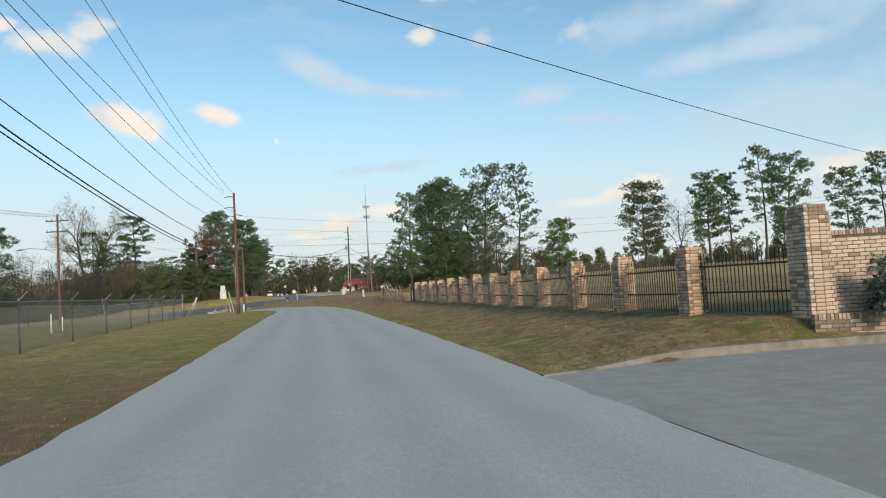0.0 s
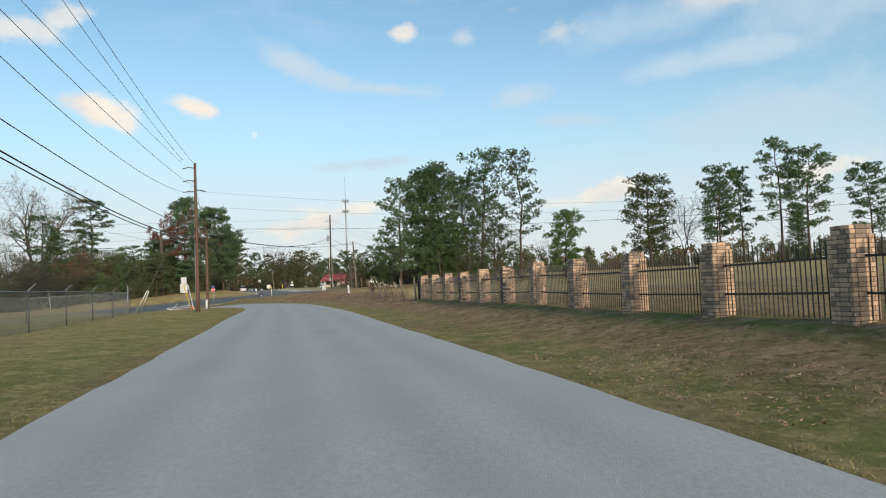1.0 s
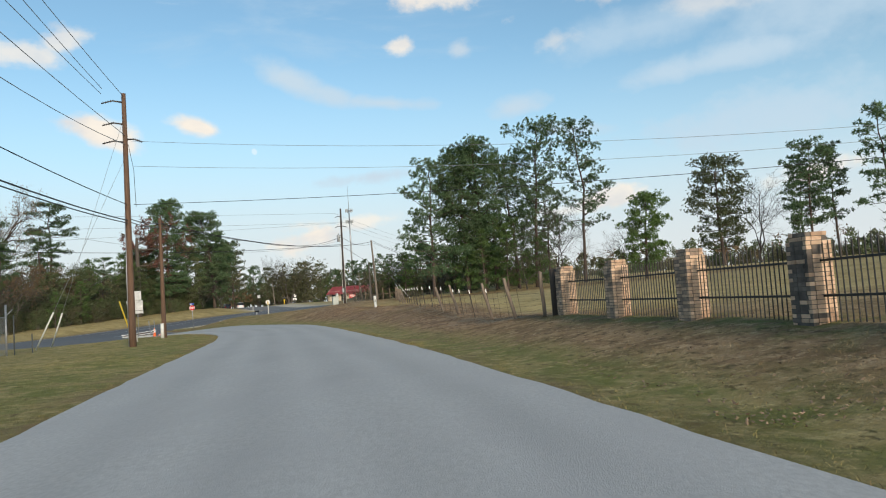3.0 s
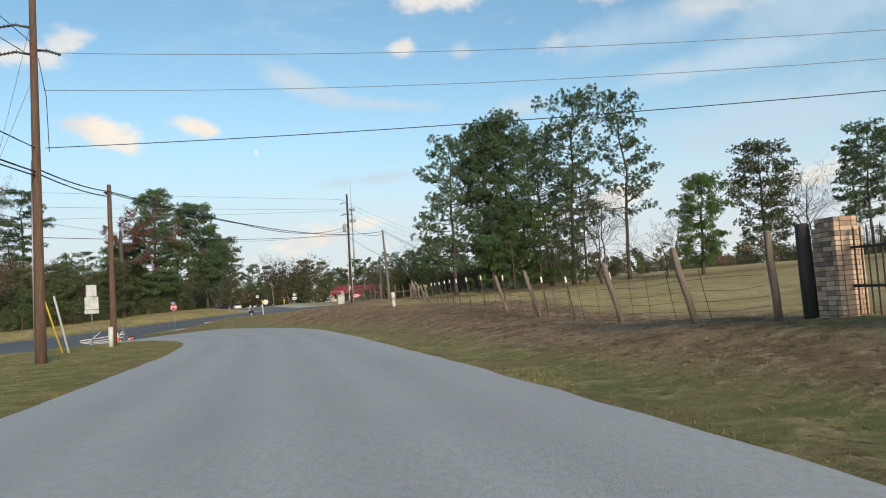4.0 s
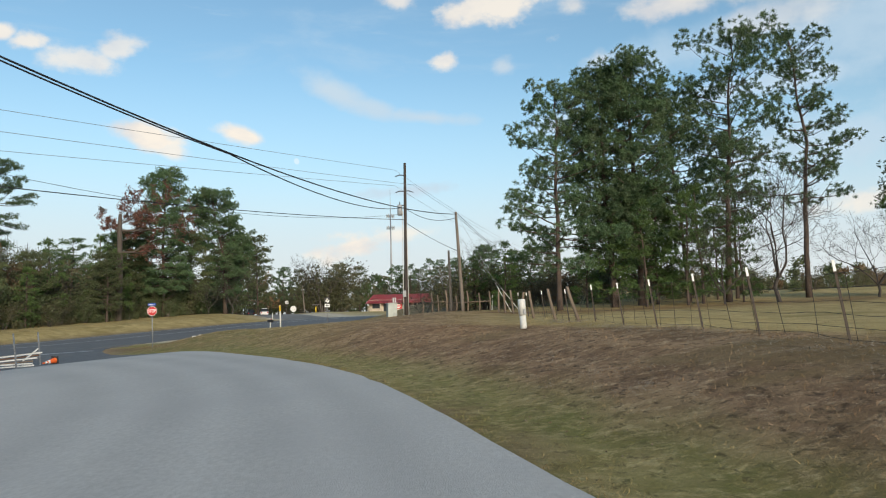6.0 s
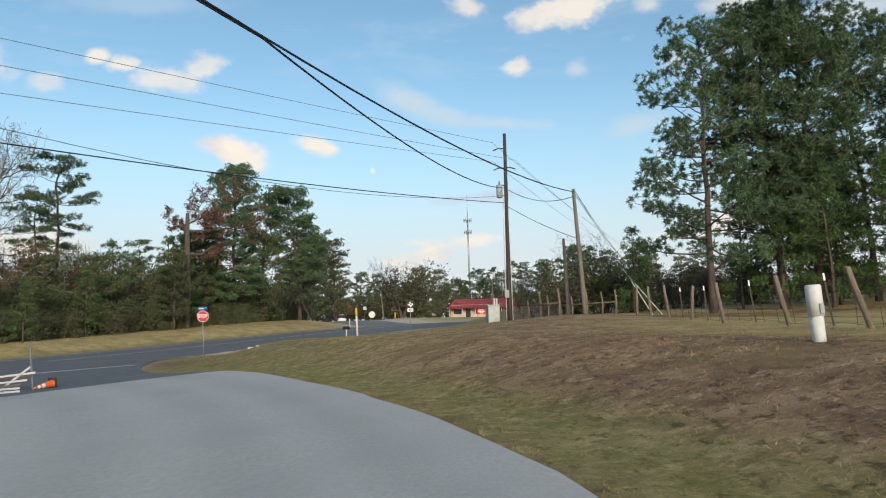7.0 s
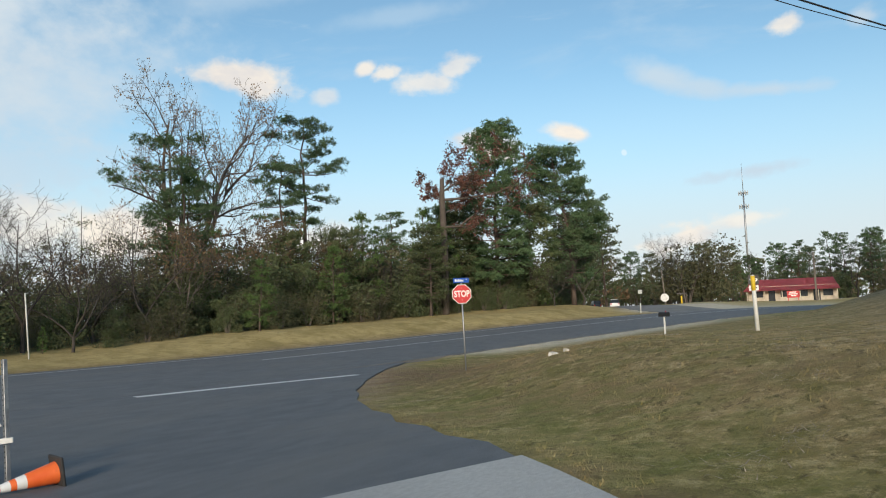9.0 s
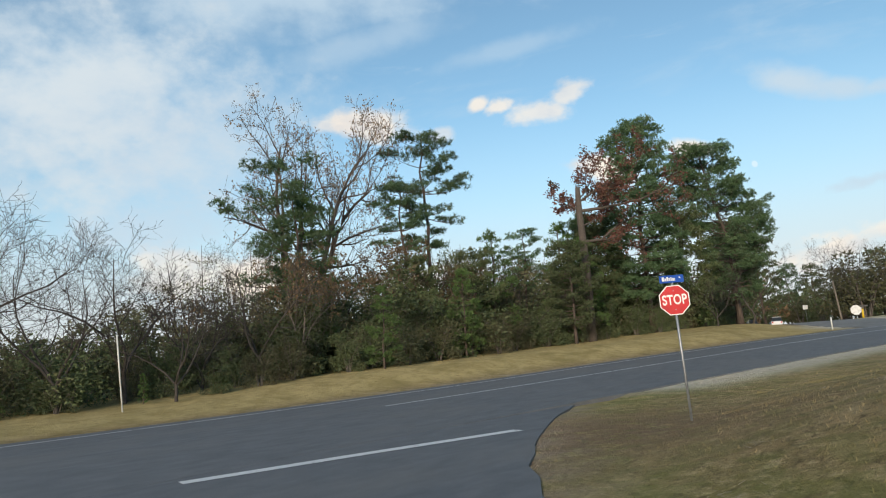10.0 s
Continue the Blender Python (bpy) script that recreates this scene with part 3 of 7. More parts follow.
# edge samples: x, y, z, which verge (0 right bank, 1 left lawn, 2 far verge)
EDGE = []
for line, zf, which in ((LANE_R, lane_z, 0), (LANE_L, lane_z, 1), (MOUTH_R, lane_z, 0), (MOUTH_L, lane_z, 1), (MAIN_L, main_z, 2), (SIDE_L, side_z, 2), (SIDE_R, side_z, 2)):
    z = zf(line[:, 0], line[:, 1])
    EDGE.append(np.stack([line[:, 0], line[:, 1], z, np.full(len(line), which)], 1))
_near = MAIN_R[(MAIN_R[:, 1] < 84)]
EDGE.append(np.stack([_near[:, 0], _near[:, 1], main_z(_near[:, 0], _near[:, 1]), np.full(len(_near), 1)], 1))
_near = MAIN_R[(MAIN_R[:, 1] > 127)]
EDGE.append(np.stack([_near[:, 0], _near[:, 1], main_z(_near[:, 0], _near[:, 1]), np.full(len(_near), 0)], 1))
EDGE = np.concatenate(EDGE)


def inside(px, py, poly):
    hit = np.zeros(len(px), bool)
    n = len(poly)
    for i in range(n):
        (x1, y1), (x2, y2) = poly[i], poly[(i + 1) % n]
        if y1 == y2:
            continue
        cross = ((y1 > py) != (y2 > py)) & (px < (x2 - x1) * (py - y1) / (y2 - y1) + x1)
        hit ^= cross
    return hit


def drive_z(x, y):
    return -0.33 + 0.01 * np.maximum(np.asarray(x, float) - 3, 0)


PAVED = [(np.concatenate([DRIVE_N[::3], DRIVE_S[::-3]]), drive_z), (np.concatenate([SIDE_L, SIDE_R[::-1]]), side_z), (np.concatenate([LANE_L, LANE_R[::-1]]), lane_z),
         (np.concatenate([MOUTH_L, MOUTH_R[::-1]]), lane_z), (np.concatenate([MAIN_L, MAIN_R[::-1]]), main_z),
         (np.array([(-32.9, 95.4), (-31.2, 96.4), (-26.0, 106.4), (-27.6, 108.6), (-30, 104)]), lane_z), (np.array([(-41.6, 84.5), (-39.6, 86.5), (-38.4, 127.6), (-41.6, 130)]), lane_z)]


def lie(px, py):
    """For places on the ground: height, distance from the nearest road edge, and the shares of the three verges."""
    px, py = np.atleast_1d(np.asarray(px, float)), np.atleast_1d(np.asarray(py, float))
    z, near, share = np.empty(len(px)), np.empty(len(px)), np.empty((len(px), 3))
    for i in range(0, len(px), 4000):
        x, y = px[i:i + 4000, None], py[i:i + 4000, None]
        d = np.hypot(x - EDGE[None, :, 0], y - EDGE[None, :, 1])
        m = d.min(1)
        w = (m[:, None] / np.maximum(d, 1e-3) + 1e-9) ** 4
        w /= w.sum(1)[:, None]
        base = (w * EDGE[None, :, 2]).sum(1)
        s = np.stack([(w * (EDGE[None, :, 3] == k)).sum(1) for k in range(3)], 1)
        yy, xx = py[i:i + 4000], px[i:i + 4000]
        m_bank = m - 2.6 * step((yy - 116) / 10) * step((-xx - 22) / 6)
        bank = (0.75 - 0.2 * np.exp(-((yy - 68.5) / 4.5) ** 2) + 0.34 * step((yy - 71) / 8)) * step((m_bank - 0.9) / 6.0) + 0.05 * np.clip(m - 7, 0, 95) - 0.07 * np.exp(-((m - 1.3) / 0.8) ** 2) * (1 - step((-xx - 20) / 6))
        bank *= 1 - 0.6 * step((yy - 118) / 16) * step((-xx - 17) / 8)
        bank += 1.0 * step((xx + 25) / 10) * step((yy - 138) / 16) * (1 - step((xx - 5) / 25))
        bank += 0.5 * np.exp(-((xx + 14) / 4.5) ** 2 - ((yy - 118) / 8) ** 2)
        bank -= 0.17 * np.exp(-((xx - 8) / 3) ** 2 - ((yy - 14.8) / 2.0) ** 2)
        lot = step((xx + 49) / 6) * step((yy - 160) / 10)
        verge = (0.3 + 0.62 * step((yy - 120) / 18) * (1 - step((yy - 168) / 26))) * step(m / 5.5) * (1 - lot) + 0.42 * lot * step((m - 0.8) / 9) + 0.003 * np.clip(m - 6, 0, 60)
        lawn = 0.04 * step(m / 4) - 0.004 * np.clip(m, 0, 40) + 0.62 * np.exp(-((xx + 35.5) / 3.2) ** 2) * (1 - step((yy - 80) / 9))
        z[i:i + 4000] = base + s[:, 0] * bank + s[:, 1] * lawn + s[:, 2] * verge
        near[i:i + 4000], share[i:i + 4000] = m, s
    return z, near, share


_rough = np.random.RandomState(4).rand(3, 64)


def lumps(x, y):
    """Small unevenness of the ground, in metres."""
    return np.sin(x * 0.9 + np.sin(y * 0.55) * 1.7) * np.cos(y * 0.8 + np.sin(x * 0.43)) * 0.6 + np.sin(x * 1.37 + 2.1 * np.sin(y * 0.31)) * np.sin(y * 1.13 - x * 0.29 + 1.6 * np.cos(x * 0.47)) * 0.5


def ground_at(px, py):
    z, near, share = lie(px, py)
    px, py = np.atleast_1d(px), np.atleast_1d(py)
    return z + lumps(px, py) * 0.05 * step((near - 0.8) / 4)


def gz(x, y):
    return float(ground_at(np.array([x], float), np.array([y], float))[0])


def spread(lo, fine_lo, fine_hi, hi, fine, grow=1.22):
    c = list(np.arange(fine_lo, fine_hi + fine, fine))
    s, v = fine, c[-1]
    while v < hi:
        s *= grow
        v += s
        c.append(v)
    s, v = fine, fine_lo
    while v > lo:
        s *= grow
        v -= s
        c.insert(0, v)
    return np.array(c)


def cover(x, y, near, share):
    """Shares of the kinds of ground cover: bank, field, green, soil, red soil."""
    right = share[:, 0]
    fence = 5.2 + 1.2 * step((y - 62) / 20)
    field = right * step((near - fence - 0.3) / 1.4) * (1 - step((-x - 8) / 8)) * (0.06 + 0.94 * step((y - 52) / 12)) + 0.7 * share[:, 2] * step((near - 0.6) / 1.5)
    bank = right * step((near - 1.5) / 1.4) * (0.85 + 0.15 * step((y - 60) / 8)) * (1 - 0.55 * step((-x - 15) / 9)) + 0.4 * share[:, 2]
    green = right * np.exp(-((near - 1.3) / 0.9) ** 2) * 0.85 * step((y - 14) / 6) * (1 - 0.6 * step((y - 58) / 8)) + right * np.exp(-((near - fence + 0.1) / 0.7) ** 2) * 0.9 * (1 - step((y - 58) / 6))
    green += share[:, 1] * np.exp(-((near - 2.0) / 2.2) ** 2) * 0.75 + right * 0.38 * step((-x - 20) / 6) * step((near - 0.6) / 1.5) + right * 0.3 * step((near - 1.5) / 1.5) * (1 - step((y - 40) / 14))
    soil = np.exp(-(near / 0.45) ** 2) * 0.9 + share[:, 1] * (1 - step((y - 10) / 14)) * 0.8 + share[:, 2] * 0.55 * np.exp(-(near / 1.2) ** 2)
    soil += right * np.exp(-((x + 35.5) ** 2 + (y - 119) ** 2) / 22.0) * 1.0
    red = right * np.exp(-((y - 120 - 0.12 * x) / 5.0) ** 2) * step((x + 15) / 5) * 1.0
    gravel = np.exp(-((((x + 35) / 8.5) ** 2 + ((y - 184) / 8.0) ** 2) ** 2)) + 0.7 * share[:, 2] * step((x + 46) / 6) * step((y - 172) / 8) * np.exp(-(near / 7) ** 2)
    gravel += right * (x < -20) * step((y - 127) / 4) * (1 - step((y - 146) / 22)) * np.exp(-(near / 2.3) ** 4) + 0.8 * share[:, 2] * step((y - 110) / 20) * np.exp(-(near / 0.55) ** 2)
    gravel += 0.35 * right * (x < -28) * step((y - 110) / 6) * np.exp(-(near / 0.6) ** 2)
    return [np.clip(k, 0, 1) for k in (bank, field, green, soil, red, gravel)]


COVER = ("bank", "field", "green", "soil", "redsoil", "gravel")


def add_cover(me, x, y, near, share):
    for key, values in zip(COVER, cover(x, y, near, share)):
        a = me.attributes.new(key, "FLOAT", "POINT")
        a.data.foreach_set("value", values.astype(np.float32))


def build_ground():
    xs, ys = spread(-2500, -72, 26, 2500, 0.9), spread(-900, -6, 196, 3200, 0.9)
    gx, gy = np.meshgrid(xs, ys)
    x, y = gx.ravel(), gy.ravel()
    z, near, share = lie(x, y)
    z = z + lumps(x, y) * 0.05 * step((near - 0.8) / 4)
    for poly, zf in PAVED:
        hit = inside(x, y, poly)
        z[hit] = zf(x[hit], y[hit]) - (0.16 if zf is drive_z else 0.035)
    by_drive = np.flatnonzero((x > 0) & (x < 32) & (y > 8) & (y < 18))
    gap = np.hypot(x[by_drive, None] - DRIVE_N[None, :, 0], y[by_drive, None] - DRIVE_N[None, :, 1]).min(1)
    low = by_drive[gap < 0.8]
    z[low] = np.minimum(z[low], drive_z(x[low], y[low]) + 0.12)
    beyond = low[inside(x[low], y[low], PAVED[0][0])]
    z[beyond] = drive_z(x[beyond], y[beyond]) - 0.16
    nx, ny = len(xs), len(ys)
    i = np.arange(nx * ny).reshape(ny, nx)
    faces = np.stack([i[:-1, :-1], i[:-1, 1:], i[1:, 1:], i[1:, :-1]], -1).reshape(-1, 4)
    ob = link_mesh("ground", np.stack([x, y, z], 1).tolist(), faces.tolist(), GROUND, smooth=True)
    add_cover(ob.data, x, y, near, share)
    return tagged(ob, "dormant grass verges and field of straw, green and brown", "ground", kind="structure")


ground = build_ground()


def ribbon(name, left, right, zf, material, lift=0.03, across=8, thick=0.16, crown=0.0, ragged=0.0):
    """A paved strip between two lines, with a skirt down into the ground."""
    n = min(len(left), len(right))
    rng = np.random.RandomState(len(name))
    verts, faces = [], []
    cols = across + 3
    for k in range(n):
        a, b = np.array(left[k], float), np.array(right[k], float)
        u = (b - a) / max(np.hypot(*(b - a)), 1e-6)
        a, b = a - u * rng.rand() * ragged, b + u * rng.rand() * ragged
        row = []
        for j in range(across + 1):
            s = j / across
            p = a + (b - a) * s
            row.append((p[0], p[1], float(zf(p[0], p[1])) + lift + crown * 4 * s * (1 - s)))
        row.insert(0, (row[0][0], row[0][1], row[0][2] - thick))
        row.append((row[-1][0], row[-1][1], row[-1][2] - thick))
        verts += row
    for k in range(n - 1):
        for j in range(cols - 1):
            faces.append((k * cols + j, k * cols + j + 1, (k + 1) * cols + j + 1, (k + 1) * cols + j))
    ob = link_mesh(name, verts, faces, material)
    share = np.clip((np.arange(len(verts)) % cols - 1) / across, 0, 1)
    ob.data.attributes.new("across", "FLOAT", "POINT").data.foreach_set("value", share.astype(np.float32))
    return ob


tagged(ribbon("road_lane", LANE_L, LANE_R, lane_z, CONCRETE_ROAD, 0.035, 10, 0.2, 0.05, 0.10), "pale grey worn chip-sealed country lane without markings", "road", kind="structure")
tagged(ribbon("road_main", MAIN_L, MAIN_R, main_z, ASPHALT, 0.03, 8, 0.2, 0.06, 0.06), "dark asphalt two-lane main road with faded lines", "road", kind="structure")
tagged(ribbon("road_mouth", MOUTH_L, MOUTH_R, lane_z, ASPHALT, 0.026, 10, 0.2, 0.0, 0.32), "dark asphalt mouth of the lane at the junction", "road", kind="structure")
tagged(ribbon("road_side", SIDE_L, SIDE_R, side_z, OLD_ASPHALT, 0.024, 4, 0.2, 0.04, 0.05), "grey worn side road leading away between woods", "road", kind="structure")
tagged(ribbon("driveway", DRIVE_S, DRIVE_N, drive_z, DRIVE_CONCRETE, 0.022, 6, 0.2), "pale concrete driveway beside the brick entrance wall", "driveway", kind="structure")


def kerb_along(line):
    s = Soup()
    n = len(line)
    prof = ((-0.16, -0.15), (-0.16, 0.15), (-0.12, 0.18), (-0.03, 0.17), (0.0, 0.04), (0.03, -0.2))
    d = np.gradient(line, axis=0)
    d /= np.hypot(d[:, 0], d[:, 1])[:, None]
    verts, faces = [], []
    for (x, y), (dx, dy) in zip(line, d):
        fall = -0.33 + 0.01 * max(x - 3, 0) + (-0.12 * (1 - min(1, max(0, (x - 2.2) / 1.6))))
        for u, w in prof:
            verts.append((x + dy * u, y - dx * u, fall + w))
    m = len(prof)
    for k in range(n - 1):
        for j in range(m - 1):
            faces.append((k * m + j, (k + 1) * m + j, (k + 1) * m + j + 1, k * m + j + 1))
    s.add(verts, faces)
    return s


tagged(kerb_along(DRIVE_N).link("kerb", KERB), "worn concrete kerb curving into the driveway", "kerb", kind="structure")


def painted(name, line, width, zf, material, label, lift=0.04, gaps=None):
    """A painted stripe along a line; gaps: (on, off) in points."""
    s = Soup()
    a, b = beside(line, width / 2), beside(line, -width / 2)
    for k in range(len(line) - 1):
        if gaps and k % sum(gaps) >= gaps[0]:
            continue
        q = [(*p, float(zf(*p)) + lift) for p in (b[k], b[k + 1], a[k + 1], a[k])]
        s.add(q, [(0, 1, 2, 3)])
    return tagged(s.link(name, material), label, "road marking", kind="structure")


painted("stop_line", even([(-39.6, 112.4), (-38.6, 115.8), (-37.45, 119.3)], 14, 0), 0.34, lane_z, ROAD_PAINT, "worn white painted stop line across the lane's mouth", 0.034)
_m = even([tuple(p) for p in MAIN if 60 < p[1] < 215], 300, 0)
painted("far_edge_line", beside(_m[(_m[:, 1] > 118) | (_m[:, 1] < 92)], 5.1), 0.15, main_z, ROAD_PAINT_THIN, "thin faded white edge line of the main road", 0.065)
painted("near_edge_line", beside(_m[_m[:, 1] > 128], -3.7), 0.15, main_z, ROAD_PAINT_THIN, "thin faded white edge line of the main road", 0.065)
painted("centre_line", beside(_m[_m[:, 1] > 124], 0.4), 0.15, main_z, ROAD_PAINT_THIN, "thin faded centre line of the main road", 0.09)
# ---- trees and bushes ----


def unit(rng, n):
    v = rng.normal(size=(n, 3))
    return v / np.linalg.norm(v, axis=1)[:, None]


def leaf_mesh(name, centres, dirs, lengths, widths, rng, material, parent, label=""):
    """Many thin triangles from their centres outwards: one crown."""
    n = len(centres)
    side = np.cross(dirs, unit(rng, n))
    side /= np.maximum(np.linalg.norm(side, axis=1), 1e-6)[:, None]
    v = np.empty((n, 3, 3))
    v[:, 0] = centres - side * widths[:, None] * 0.5
    v[:, 1] = centres + side * widths[:, None] * 0.5
    v[:, 2] = centres + dirs * lengths[:, None]
    me = bpy.data.meshes.new(name)
    me.vertices.add(n * 3)
    me.vertices.foreach_set("co", v.ravel().astype(np.float32))
    me.loops.add(n * 3)
    me.loops.foreach_set("vertex_index", np.arange(n * 3, dtype=np.int32))
    me.polygons.add(n)
    me.polygons.foreach_set("loop_start", np.arange(0, n * 3, 3, dtype=np.int32))
    me.update(calc_edges=True)
    me.materials.append(material)
    ob = new(name, me)
    if parent is not None:
        ob.parent = parent
    if label:
        ob["label"] = label
    return ob


def clumps(points, rng, per, length, width, up=0.35, inner=0.12):
    """Tufts of needles or leaves round points."""
    p = np.repeat(np.asarray(points, float), per, axis=0)
    d = unit(rng, len(p))
    d[:, 2] += up
    d /= np.linalg.norm(d, axis=1)[:, None]
    c = p + unit(rng, len(p)) * inner * rng.rand(len(p))[:, None]
    return c, d, length * (0.55 + 0.7 * rng.rand(len(p))), width * (0.6 + 0.8 * rng.rand(len(p)))


OPEN = ((0, 0.85), (0.15, 0.7), (0.35, 0.85), (0.6, 0.8), (0.8, 0.62), (0.93, 0.4), (1, 0.12))
DOME = ((0, 0.6), (0.15, 0.8), (0.4, 1.0), (0.65, 0.98), (0.85, 0.72), (0.95, 0.45), (1, 0.15))
SPIRE = ((0, 0.8), (0.12, 1.0), (0.4, 0.9), (0.65, 0.66), (0.85, 0.42), (1, 0.08))
UMBRELLA = ((0, 0.35), (0.2, 0.7), (0.45, 0.95), (0.7, 1.0), (0.88, 0.7), (1, 0.2))


def pine(seed, height, bare, wide, limbs, radius, shape, label, puff=0.6, tufts=8, needles=14, needle=0.30, blade=0.045, lean=0.02, uneven=0.35, rise=0.55,
         tiers=0, flat=0.5, material=None, dead=6, group="pines", keep=1.0, name="pine_tree"):
    """A pine: a bent trunk, limbs of unlike reach within a crown outline, and needle tufts gathered in rounded clumps at the limbs' outer parts."""
    rng = np.random.RandomState(seed)
    root = thing(name, label, "tree", group=group)
    wood = Soup()
    k = np.linspace(0, 1, 13)
    wob = np.cumsum(rng.normal(size=(13, 2)) * 0.010 * height, axis=0) * k[:, None]
    tx, ty = wob[:, 0] + lean * height * k ** 1.5, wob[:, 1]
    trunk = [(tx[i], ty[i], height * 0.97 * k[i] - 0.2 * (i == 0)) for i in range(13)]
    wood.tube(trunk, [radius * (1.2 if i == 0 else 1.0) * (1 - 0.9 * k[i]) + 0.02 for i in range(13)], 9)

    def at(f):
        return Vector((float(np.interp(f, k, tx)), float(np.interp(f, k, ty)), height * 0.97 * f))

    hr, hw = zip(*shape)
    centres, sizes = [], []
    for i in range(limbs + dead):
        is_dead = i >= limbs
        rel = (i + rng.rand()) / limbs
        if tiers and not is_dead:
            rel = (math.floor(rel * tiers) + 0.5 + 0.5 * (rng.rand() - 0.5)) / tiers
        f = bare + (1 - bare) * rel ** 0.95 if not is_dead else bare * (0.5 + 0.5 * rng.rand())
        f = min(f, 0.985)
        az = i * 2.399 + rng.normal() * 0.45
        reach = wide * float(np.interp(rel, hr, hw)) * (1 - uneven * rng.rand() ** 0.8) if not is_dead else wide * (0.2 + 0.4 * rng.rand())
        slope = -0.12 + rise * rel ** 1.2 + rng.normal() * 0.14
        out = Vector((math.cos(az), math.sin(az), 0))
        side = Vector((-out.y, out.x, 0))
        o = at(f)
        bend = rng.normal() * 0.10 * reach
        pts = [o + out * reach * t + side * bend * t * t + Vector((0, 0, (slope * t + 0.20 * t * t) * reach)) for t in (0, 0.3, 0.65, 1.0)]
        r0 = max(0.016, radius * (0.34 - 0.2 * min(rel, 1)) * (0.7 + 0.5 * rng.rand()))
        wood.tube(pts, [r0, r0 * 0.75, r0 * 0.5, r0 * 0.22], 5, False)
        if is_dead or rng.rand() > keep:
            continue
        centres.append(pts[3])
        sizes.append(puff * (0.75 + 0.4 * rng.rand()))
        for _ in range(int(0.6 + reach * 1.55)):
            t = 1 - 0.62 * rng.rand() ** 1.1
            a = min(2, int(np.searchsorted((0.3, 0.65), t)))
            lo = (0, 0.3, 0.65, 1.0)
            q = pts[a].lerp(pts[a + 1], (t - lo[a]) / (lo[a + 1] - lo[a]))
            c = q + side * rng.normal() * 0.32 * reach * (1.3 - t) + out * 0.2 * rng.rand() + Vector((0, 0, (0.10 + 0.30 * rng.rand()) * min(1.0, reach * 0.5)))
            wood.tube([q, (q + c) * 0.5 + Vector((0, 0, -0.05)), c], [r0 * 0.4, r0 * 0.28, r0 * 0.14], 3, False)
            centres.append(c)
            sizes.append(puff * (0.55 + 0.55 * rng.rand()))
    for _ in range(4):
        centres.append(at(0.985) + Vector((rng.normal() * 0.35 * puff, rng.normal() * 0.35 * puff, 0.2 - 0.5 * rng.rand())))
        sizes.append(puff * 0.7)
    c = np.repeat(np.array([tuple(p) for p in centres]), tufts, axis=0)
    s = np.repeat(np.array(sizes), tufts)
    off = unit(rng, len(c)) * (0.35 + 0.65 * rng.rand(len(c)) ** 0.5)[:, None]
    off[:, 2] = off[:, 2] * flat + 0.1
    spot = c + off * s[:, None]
    lead = off + np.array((0, 0, 0.45))
    lead /= np.linalg.norm(lead, axis=1)[:, None]
    p = np.repeat(spot, needles, axis=0)
    d = np.repeat(lead, needles, axis=0) * 0.5 + unit(rng, len(p)) * 0.9
    d /= np.linalg.norm(d, axis=1)[:, None]
    n = len(p)
    wood.link("trunk", BARK_PINE, root, smooth=True)
    leaf_mesh("crown", p + d * 0.04, d, needle * (0.6 + 0.6 * rng.rand(n)), blade * (0.7 + 0.6 * rng.rand(n)), rng, material or NEEDLES, root)
    return root


